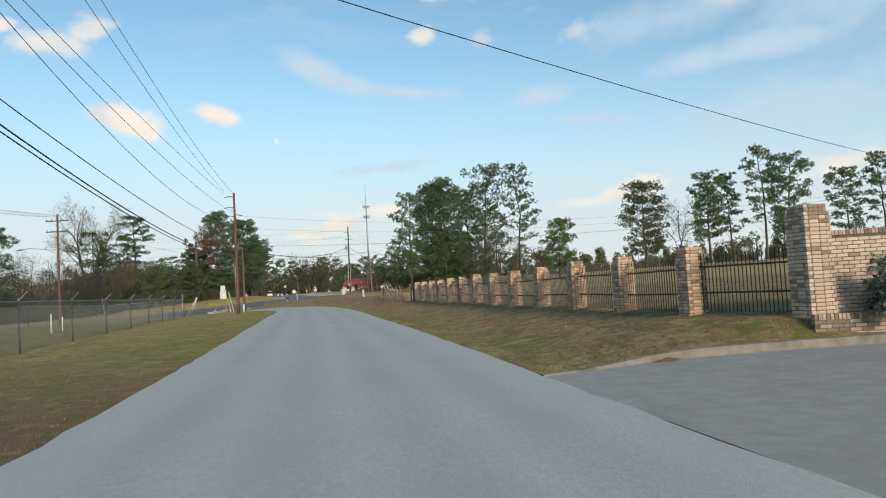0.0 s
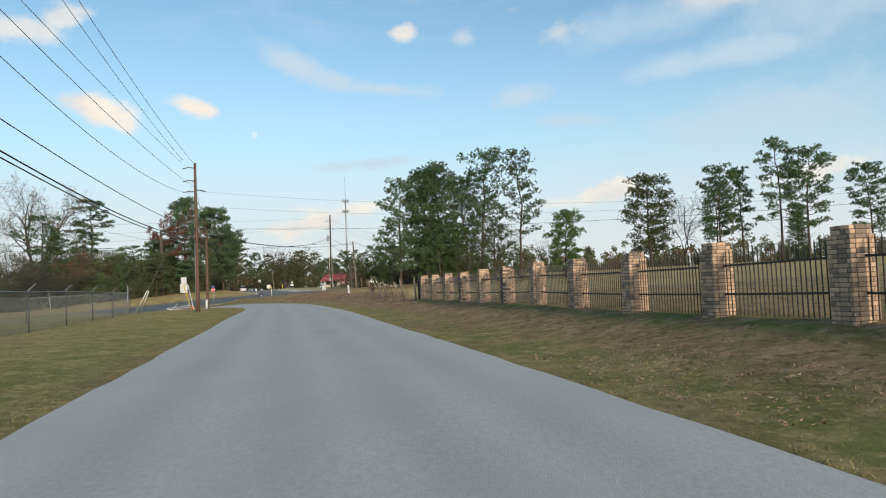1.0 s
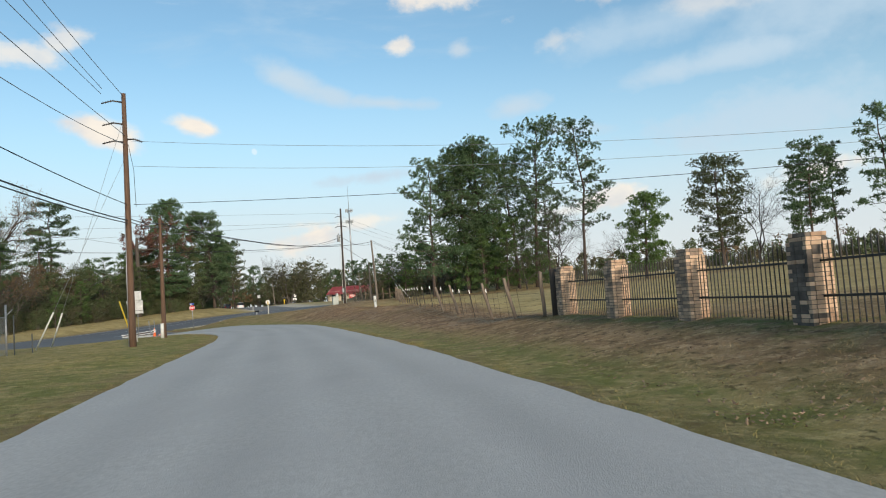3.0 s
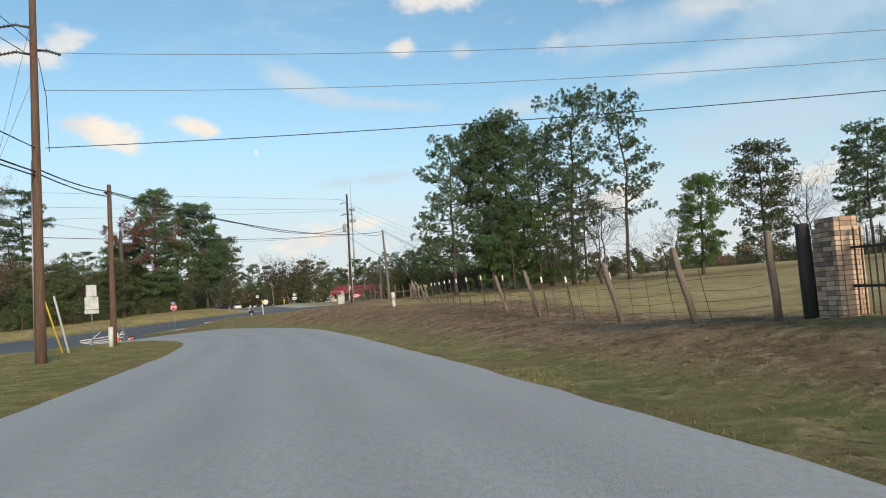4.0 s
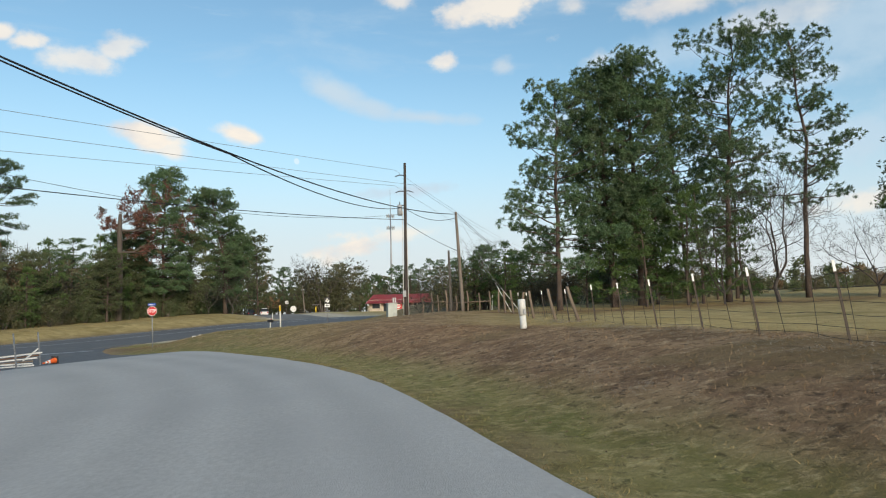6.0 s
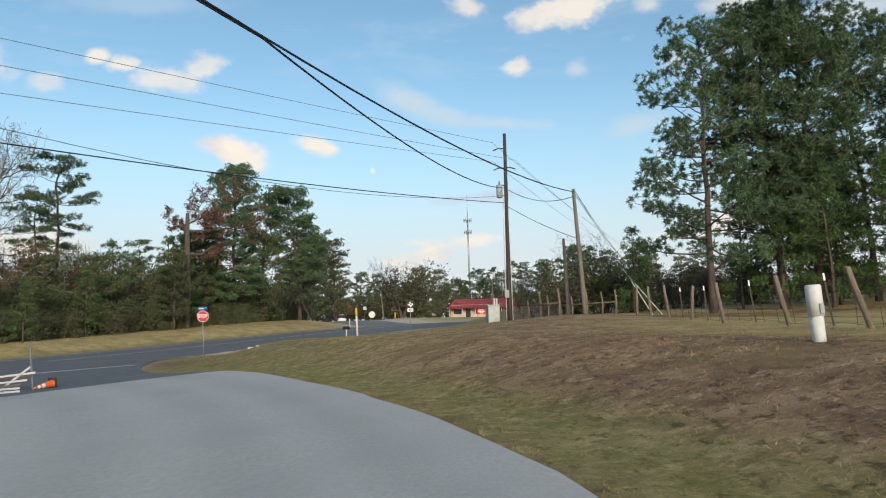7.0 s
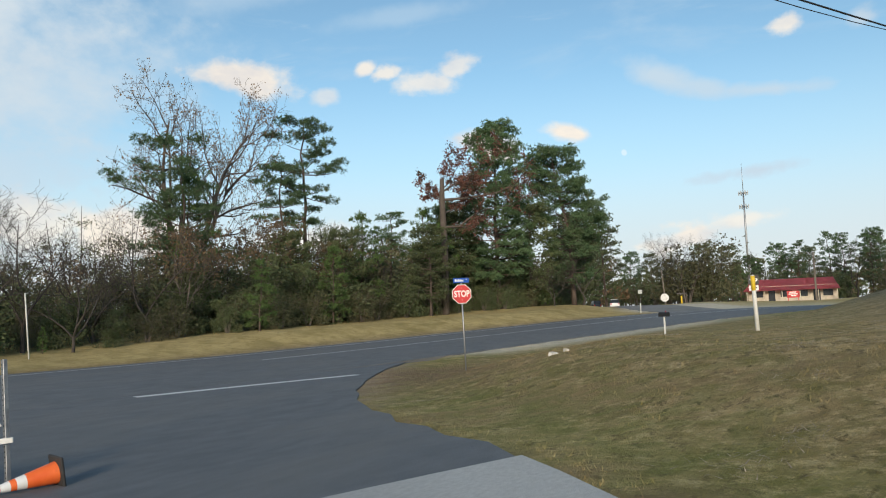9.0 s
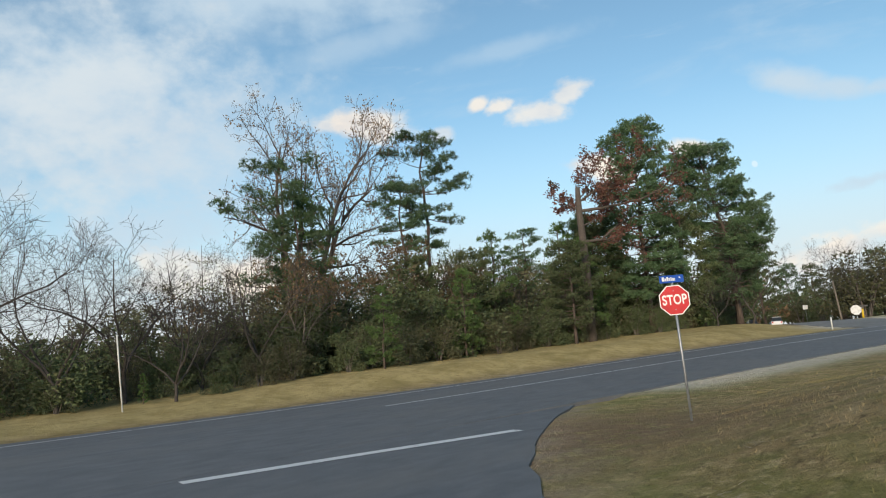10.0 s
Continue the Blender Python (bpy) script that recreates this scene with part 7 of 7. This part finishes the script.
# ---- the field fence ----
FIELD_LINE = even([(-3.1, 62.0), (-4.2, 64.4), (-4.42, 66.9), (-5.0, 69.85), (-5.5, 72.3), (-6.25, 75.45), (-6.75, 78.5), (-7.3, 81.5), (-7.7, 86.2), (-8.3, 93), (-8.8, 99), (-9.2, 103), (-9.6, 108), (-9.9, 115), (-10.6, 121)], 200, 1)


def field_at(y):
    return float(np.interp(y, FIELD_LINE[:, 1], FIELD_LINE[:, 0]))


def wood_post(y, high, lean, r=0.068, dx=0.0):
    x = field_at(y) + dx
    root = thing("fence_post", "weathered leaning wooden fence post at the field edge", "fence post", pose(x, y, gz(x, y), *lean), "wooden field fence posts")
    s = Soup()
    s.tube([(0, 0, -0.3), (0.01, 0, high * 0.3), (-0.01, 0.01, high * 0.7), (0, 0, high), (0.01, 0, high + 0.02)], [r, r * 0.97, r * 1.0, r * 0.92, r * 0.6], 10).link("shaft", POST_WOOD, root, smooth=True)


for y, h, lean in ((62.1, 1.5, (0, -2, 0)), (63.8, 1.5, (2, -13, 0)), (66.93, 1.48, (0, -13, 0)), (72.4, 1.5, (0, -15, 0)), (75.44, 1.3, (0, -14, 0)), (99.0, 1.35, (3, -17, 0)), (102.7, 1.35, (2, -12, 0)), (107.6, 1.35, (0, -8, 0)), (111.5, 1.3, (5, 4, 0)), (115.0, 1.4, (0, -6, 0)), (118.0, 1.4, (0, -3, 0)), (120.5, 1.5, (0, 2, 0))):
    wood_post(y, h, lean)


root = thing("stout_post", "thick dark creosoted post at the end of the brick fence", "fence post", pose(-2.85, 61.6, gz(-2.85, 61.6), 0, -1, 0), "wooden field fence posts")
Soup().tube([(0, 0, -0.3), (0, 0, 0.8), (0.01, 0, 1.5), (0.01, 0, 1.53)], [0.12, 0.115, 0.11, 0.08], 12).link("shaft", POLE_DARK, root, smooth=True)


def t_post(y, lean, dx=0.05):
    x = field_at(y) + dx
    root = thing("t_post", "dark steel T-post with a white-painted top", "fence post", pose(x, y, gz(x, y), *lean), "steel field fence posts")
    for z0, z1, m, name in ((-0.2, 1.08, RUSTY_WIRE, "shaft"), (1.08, 1.25, SIGN_WHITE, "white_tip")):
        bm = bmesh.new()
        box(bm, -0.021, 0.021, -0.004, 0.004, z0, z1)
        box(bm, -0.004, 0.004, 0.004, 0.03, z0, z1)
        part(name, bm, m, root)


for y, lean in ((67.1, (3, -10, 0)), (69.85, (0, -9, 0)), (71.8, (0, -7, 0)), (72.85, (0, -8, 0)), (75.6, (0, -3, 0)), (78.48, (0, -6, 0)), (80.9, (0, -7, 0)), (83.6, (0, -8, 0)), (86.2, (0, -8, 0)), (88.6, (0, -8, 0)), (91.3, (0, -8, 0)), (94.0, (0, -7, 0)), (97.0, (0, -5, 0)), (100.6, (0, -6, 0)), (105.0, (0, -6, 0)), (109.5, (0, -4, 0)), (113.0, (0, -3, 0))):
    t_post(y, lean)


def field_wire():
    root = thing("field_fence_wire", "sagging rusty woven wire of the field fence", "fence wire", kind="stuff")
    rng = random.Random(3)
    ys = np.linspace(62.2, 120.5, 116)
    for h in (1.08, 0.86, 0.64, 0.45, 0.27, 0.12):
        pts = []
        for k, y in enumerate(ys):
            x = field_at(y)
            pts.append((x - 0.10 * h, y, gz(x, y) + h - 0.05 * abs(math.sin(k * 0.42 + h * 2)) + rng.uniform(-0.02, 0.02)))
        Soup().tube(pts, 0.005, 3, False).link("line_wire", RUSTY_WIRE, root)
    s = Soup()
    for y in np.arange(63.4, 120, 0.95):
        x = field_at(y)
        z = gz(x, y)
        j = rng.uniform(-0.2, 0.2)
        s.tube([(x, y, z + 0.05), (x - 0.05, y + j, z + 0.6), (x - 0.1, y + j * 1.4, z + 1.06)], 0.0065, 4, False)
    s.link("stay_wire", RUSTY_WIRE, root)


field_wire()


def corral():
    """Old posts and rails beside the cable poles."""
    root = thing("old_corral", "remains of an old weathered wooden corral", "corral")
    for x, y, h, r in ((-15.4, 130.6, 1.7, 0.14), (-14.9, 130.2, 1.5, 0.1), (-14.2, 129.4, 1.85, 0.15), (-13.4, 129.0, 1.3, 0.1), (-12.5, 128.6, 1.6, 0.12), (-11.6, 128.0, 1.4, 0.1), (-10.8, 127.6, 1.5, 0.1), (-16.2, 131.2, 1.2, 0.1)):
        z = gz(x, y)
        Soup().tube([(x, y, z - 0.2), (x + 0.05, y, z + h * 0.5), (x - 0.03, y, z + h)], [r * 0.62, r * 0.6, r * 0.5], 8).link("post", POST_WOOD, root, smooth=True)
    for a, b, h in (((-14.2, 129.4), (-10.8, 127.6), 0.75), ((-16.2, 131.2), (-14.2, 129.4), 0.9)):
        za, zb = gz(*a) + h, gz(*b) + h
        Soup().tube([(*a, za), (*b, zb)], 0.04, 6).link("rail", POST_WOOD, root, smooth=True)


corral()

# ---- buildings and vehicles in the distance ----


def roadside_store():
    x0, y0 = -36.2, 248.0
    z = gz(-30, 248)
    root = thing("roadside_store", "low cream roadside store with a red metal roof and porch", "building", pose(x0, y0, z, 0, 0, 0) @ Matrix.Diagonal((1.17, 1.17, 1.17, 1)))
    w, d = 13.6, 9.0
    bm = bmesh.new()
    box(bm, 0.3, w - 0.3, 1.6, d, -0.5, 2.5)
    part("wall", bm, CREAM, root)
    bm = bmesh.new()
    ridge = d * 0.55
    v = [bm.verts.new(p) for p in ((-0.3, -0.2, 1.75), (w + 0.2, -0.2, 1.75), (w - 0.6, ridge, 3.75), (0.9, ridge, 3.75), (-0.3, d + 0.4, 2.2), (w + 0.2, d + 0.4, 2.2))]
    bm.faces.new((v[0], v[1], v[2], v[3]))
    bm.faces.new((v[3], v[2], v[5], v[4]))
    bm.faces.new((v[0], v[3], v[4]))
    bm.faces.new((v[1], v[5], v[2]))
    got = bmesh.ops.solidify(bm, geom=bm.faces[:], thickness=0.12)
    roof = part("roof", bm, RED_METAL, root, "red metal roof")
    for k in range(18):
        u = k / 17
        Soup().tube([(-0.2 + u * (w + 0.3), -0.2, 1.79), (0.95 + u * (w - 1.6), ridge, 3.79)], 0.03, 4).link("seam", RED_METAL, roof)
    for k in range(6):
        bm = bmesh.new()
        box(bm, 0.2 + k * (w - 0.5) / 5, 0.32 + k * (w - 0.5) / 5, 0.0, 0.12, -0.4, 1.78)
        part("porch_post", bm, CREAM, root)
    for k, (a, b, top) in enumerate(((1.0, 2.6, 1.7), (3.4, 4.4, 2.0), (5.2, 7.0, 1.7), (7.8, 9.2, 1.7), (10.0, 11.0, 2.0), (11.4, 12.8, 1.7))):
        bm = bmesh.new()
        box(bm, a, b, 1.54, 1.62, 0.0 if top > 1.9 else 0.7, top)
        part("window" if top < 1.9 else "door", bm, DARK_GLASS, root)
    bm = bmesh.new()
    box(bm, 0.0, w, -0.1, 1.7, -0.4, 0.02)
    part("porch_floor", bm, KERB, root)
    x, y = -27.6, 238.0
    root = thing("store_sign", "red roadside sign board with pale lettering bars", "sign", pose(x, y, gz(x, y), 0, 0, 6))
    for k in (-0.8, 0.8):
        bm = bmesh.new()
        box(bm, k - 0.06, k + 0.06, -0.06, 0.06, -0.3, 1.7)
        part("post", bm, SIGN_RED, root)
    bm = bmesh.new()
    box(bm, -1.0, 1.0, -0.06, 0.06, 0.55, 1.75, 0.02)
    board = part("board", bm, SIGN_RED, root)
    for zz, a, b in ((1.42, -0.6, 0.5), (1.1, -0.75, 0.7), (0.8, -0.4, 0.45)):
        bm = bmesh.new()
        box(bm, a, b, -0.075, -0.061, zz, zz + 0.16)
        part("lettering_bar", bm, SIGN_WHITE, board)


roadside_store()
root = thing("white_shed", "low white flat-roofed shed far behind the verge", "building", pose(-11.8, 206.0, gz(-11.8, 206.0), 0, 0, 4))
bm = bmesh.new()
box(bm, -2.2, 2.2, 0, 3, -0.3, 1.55, 0.02)
part("wall", bm, WHITE_PAINT, root)
bm = bmesh.new()
box(bm, -2.4, 2.4, -0.2, 3.2, 1.55, 1.68, 0.02)
part("roof", bm, SIGN_BACK, root)
bm = bmesh.new()
box(bm, -1.2, -0.3, -0.04, 0.03, 0, 1.35)
part("door", bm, TRANSFORMER_GREY, root)


def car(x, y, z, turn, paint, label, high=1.72, length=4.6):
    """A parked car with body, glasshouse, lamps and wheels; its tail towards -y."""
    root = thing("car", label, "car", pose(x, y, z, 0, 0, turn), "cars")
    w = 0.92
    bm = bmesh.new()
    prof = [(-length / 2, 0.35), (-length / 2 - 0.02, 0.75), (-length / 2 + 0.1, 0.98), (length / 2 - 0.95, 0.98), (length / 2 - 0.1, 0.78), (length / 2, 0.4), (length / 2 - 0.1, 0.25), (-length / 2 + 0.1, 0.25)]
    a = [bm.verts.new((-w, p, q)) for p, q in prof]
    b = [bm.verts.new((w, p, q)) for p, q in prof]
    bm.faces.new(a)
    bm.faces.new(b[::-1])
    for k in range(len(prof)):
        bm.faces.new((a[k], b[k], b[(k + 1) % len(prof)], a[(k + 1) % len(prof)]))
    bmesh.ops.recalc_face_normals(bm, faces=bm.faces)
    bmesh.ops.bevel(bm, geom=bm.edges[:], offset=0.05, segments=2, affect="EDGES")
    body = part("body", bm, paint, root, smooth=False)
    bm = bmesh.new()
    top = [(-length / 2 + 0.12, 0.97, 0.86), (-length / 2 + 0.45, high - 0.06, 0.70), (length / 2 - 2.1, high, 0.68), (length / 2 - 1.15, 0.97, 0.84)]
    a = [bm.verts.new((-u, p, q)) for p, q, u in top]
    b = [bm.verts.new((u, p, q)) for p, q, u in top]
    bm.faces.new(a)
    bm.faces.new(b[::-1])
    for k in range(4):
        bm.faces.new((a[k], b[k], b[(k + 1) % 4], a[(k + 1) % 4]))
    bmesh.ops.recalc_face_normals(bm, faces=bm.faces)
    part("glasshouse", bm, DARK_GLASS, root)
    bm = bmesh.new()
    box(bm, -0.7, 0.7, -length / 2 + 0.4, length / 2 - 2.0, high - 0.06, high + 0.01, 0.03)
    part("roof", bm, paint, root)
    for sx in (-0.72, 0.72):
        bm = bmesh.new()
        box(bm, sx - 0.13, sx + 0.13, -length / 2 - 0.06, -length / 2 + 0.02, 0.66, 0.9, 0.01)
        part("tail_lamp", bm, TAIL_RED, body)
    for sx in (-0.86, 0.86):
        for sy in (-length / 2 + 0.85, length / 2 - 0.85):
            s = Soup()
            s.tube([(sx - 0.1, sy, 0.33), (sx + 0.1, sy, 0.33)], 0.33, 16)
            wheel = s.link("wheel", RUBBER, root, smooth=False)
            Soup().tube([(sx - 0.11, sy, 0.33), (sx + 0.11, sy, 0.33)], 0.19, 12).link("rim", GALVANISED, wheel)
    return root


car(-60.6, 243.0, float(side_z(-60.6, 243.0)) + 0.05, 18, CAR_WHITE, "white car on the side road seen from behind")
car(-69.6, 261.0, float(side_z(-69.6, 261.0)) + 0.05, 28, CAR_DARK, "dark car far along the side road", 1.8)


def cell_tower():
    x, y, h = -58.3, 545.0, 84.0
    z = gz(x, y)
    root = thing("cell_tower", "tall thin grey steel communication tower with antenna platforms", "tower", pose(x, y, z))
    Soup().tube([(0, 0, 0), (0, 0, h * 0.5), (0, 0, h - 18)], [0.75, 0.6, 0.42], 8).link("mast", GALVANISED, root, smooth=True)
    Soup().tube([(0, 0, h - 18), (0, 0, h)], [0.22, 0.08], 6).link("whip", GALVANISED, root, smooth=True)
    for zz in (h - 18, h - 26):
        for k in range(6):
            a = k * math.pi / 3
            bm = bmesh.new()
            box(bm, -0.3, 0.3, -0.2, 0.2, -1.2, 1.2)
            part("antenna", bm, TRANSFORMER_GREY, root).matrix_basis = pose(2.4 * math.cos(a), 2.4 * math.sin(a), zz)
        Soup().tube([(2.4 * math.cos(k * math.pi / 3), 2.4 * math.sin(k * math.pi / 3), zz) for k in range(7)], 0.15, 5).link("platform_ring", GALVANISED, root)
        Soup().tube([(-2.4, 0, zz), (2.4, 0, zz)], 0.12, 4).link("platform_bar", GALVANISED, root)


cell_tower()
utility_pole(-48.6, 233.6, 6.4, "leaning pale wooden pole at the far road junction", POLE_GREY, (-0.5, 0))
utility_pole(-24.0, 222.0, 7.5, "wooden pole beside the roadside store", POLE_GREY)
utility_pole(8.0, 224.0, 12.5, "far wooden utility pole", POLE_GREY)

# ---- grass tufts and fallen leaves ----


def grass_tufts():
    """Short blades over the near verges, thinning out with distance from the lane."""
    rng = np.random.RandomState(12)
    groups = []
    for n, x0, x1, y0, y1 in ((95000, -22, 9, 3, 64), (60000, -34, -3, 60, 100), (60000, -38, -8, 95, 135), (30000, -62, -52, 95, 185)):
        groups.append(np.stack([rng.uniform(x0, x1, n), rng.uniform(y0, y1, n)], 1))
    p = np.concatenate(groups)
    z, near, share = lie(p[:, 0], p[:, 1])
    keep = (near > 0.04) & (rng.rand(len(p)) < np.exp(-np.maximum(near - 3, 0) / 6))
    for poly, zf in PAVED:
        keep &= ~inside(p[:, 0], p[:, 1], poly)
    p, z, near, share = p[keep], z[keep], near[keep], share[keep]
    z = z + lumps(p[:, 0], p[:, 1]) * 0.05 * step((near - 0.8) / 4)
    blades = 4
    n = len(p) * blades
    q = np.repeat(np.column_stack([p, z]), blades, axis=0)
    q[:, :2] += rng.normal(size=(n, 2)) * 0.07
    high = (0.010 + 0.036 * rng.rand(n) ** 2) * (1 + 0.35 * np.repeat(share[:, 0] * step((near - 2) / 3), blades))
    a = rng.rand(n) * 6.283
    w = 0.003 + 0.004 * rng.rand(n)
    v = np.empty((n, 3, 3))
    v[:, 0] = q + np.stack([np.cos(a) * w, np.sin(a) * w, np.full(n, -0.02)], 1)
    v[:, 1] = q - np.stack([np.cos(a) * w, np.sin(a) * w, np.full(n, 0.02)], 1)
    v[:, 2] = q + np.stack([rng.normal(size=n) * 0.032, rng.normal(size=n) * 0.032, high], 1)
    me = bpy.data.meshes.new("grass_tufts")
    me.vertices.add(n * 3)
    me.vertices.foreach_set("co", v.ravel().astype(np.float32))
    me.loops.add(n * 3)
    me.loops.foreach_set("vertex_index", np.arange(n * 3, dtype=np.int32))
    me.polygons.add(n)
    me.polygons.foreach_set("loop_start", np.arange(0, n * 3, 3, dtype=np.int32))
    me.update(calc_edges=True)
    me.materials.append(BLADES)
    rep = blades * 3
    add_cover(me, np.repeat(p[:, 0], rep), np.repeat(p[:, 1], rep), np.repeat(near, rep), np.repeat(share, rep, axis=0))
    tagged(new("grass_tufts", me), "short dormant grass tufts on the verges", "grass", kind="stuff")


grass_tufts()


def fallen_leaves():
    """Curled dead leaves lying along the ditch and on the near verges."""
    rng = np.random.RandomState(33)
    pts = []
    for n, lo, hi, side, a, b in ((6500, 8, 46, "R", 0.7, 2.9), (700, 46, 70, "R", 1.2, 3.2), (900, 2, 30, "L", 0.3, 6.0), (500, 66, 100, "R", 1.0, 4.0), (120, 18, 60, "R", 3.0, 5.2)):
        line = LANE_R if side == "R" else LANE_L
        y = rng.uniform(lo, hi, n)
        x = np.interp(y, line[:, 1], line[:, 0])
        off = a + (b - a) * rng.rand(n) ** 1.2
        clump = np.sin(y * 0.9) * np.sin(y * 0.37 + 1) > -0.2
        x = x + off * (1 if side == "R" else -1)
        pts.append(np.stack([x, y], 1)[clump])
    p = np.concatenate(pts)
    z = ground_at(p[:, 0], p[:, 1])
    keep = np.ones(len(p), bool)
    for poly, zf in PAVED:
        keep &= ~inside(p[:, 0], p[:, 1], poly)
    s = Soup()
    for (x, y), h in zip(p[keep], z[keep]):
        r = 0.016 + 0.022 * rng.rand()
        m = pose(x, y, h + 0.03 + 0.03 * rng.rand(), rng.uniform(-35, 35), rng.uniform(-35, 35), rng.uniform(0, 360))
        v = [m @ Vector(c) for c in ((-r, 0, 0.3 * r), (0, -0.55 * r, 0), (r, 0, 0.35 * r), (0, 0.55 * r, 0.0))]
        s.add(v, [(0, 1, 2), (0, 2, 3)])
    tagged(s.link("fallen_leaves", FALLEN_LEAF), "dry brown fallen leaves along the ditch", "fallen leaves", kind="stuff")


fallen_leaves()


def straw_litter():
    """Pale dead straw lying in clumps along the field fence and on the bank."""
    rng = np.random.RandomState(41)
    c = []
    for _ in range(170):
        y = rng.uniform(63, 104)
        c.append((field_at(y) - rng.uniform(-0.1, 0.9), y, rng.uniform(0.25, 0.7)))
    for _ in range(110):
        y = rng.uniform(64, 118)
        c.append((np.interp(y, LANE_R[:, 1], LANE_R[:, 0]) + rng.uniform(2.0, 7.0), y, rng.uniform(0.2, 0.6)))
    for _ in range(60):
        y = rng.uniform(112, 132)
        c.append((rng.uniform(-32, -20), y, rng.uniform(0.2, 0.6)))
    s = Soup()
    for x, y, r in c:
        n = int(95 * r)
        px, py = x + rng.normal(size=n) * r * 0.45, y + rng.normal(size=n) * r * 0.45
        z = ground_at(px, py)
        for k in range(n):
            a, length, w = rng.rand() * 6.283, 0.08 + 0.16 * rng.rand(), 0.004 + 0.004 * rng.rand()
            dx, dy = math.cos(a), math.sin(a)
            h = z[k] + 0.015 + 0.03 * rng.rand()
            s.add([(px[k] - dy * w, py[k] + dx * w, h), (px[k] + dy * w, py[k] - dx * w, h), (px[k] + dx * length, py[k] + dy * length, h + 0.05 * rng.rand())], [(0, 1, 2)])
    tagged(s.link("straw_litter", STRAW), "pale dead straw lying in clumps on the bank", "straw", kind="stuff")


straw_litter()
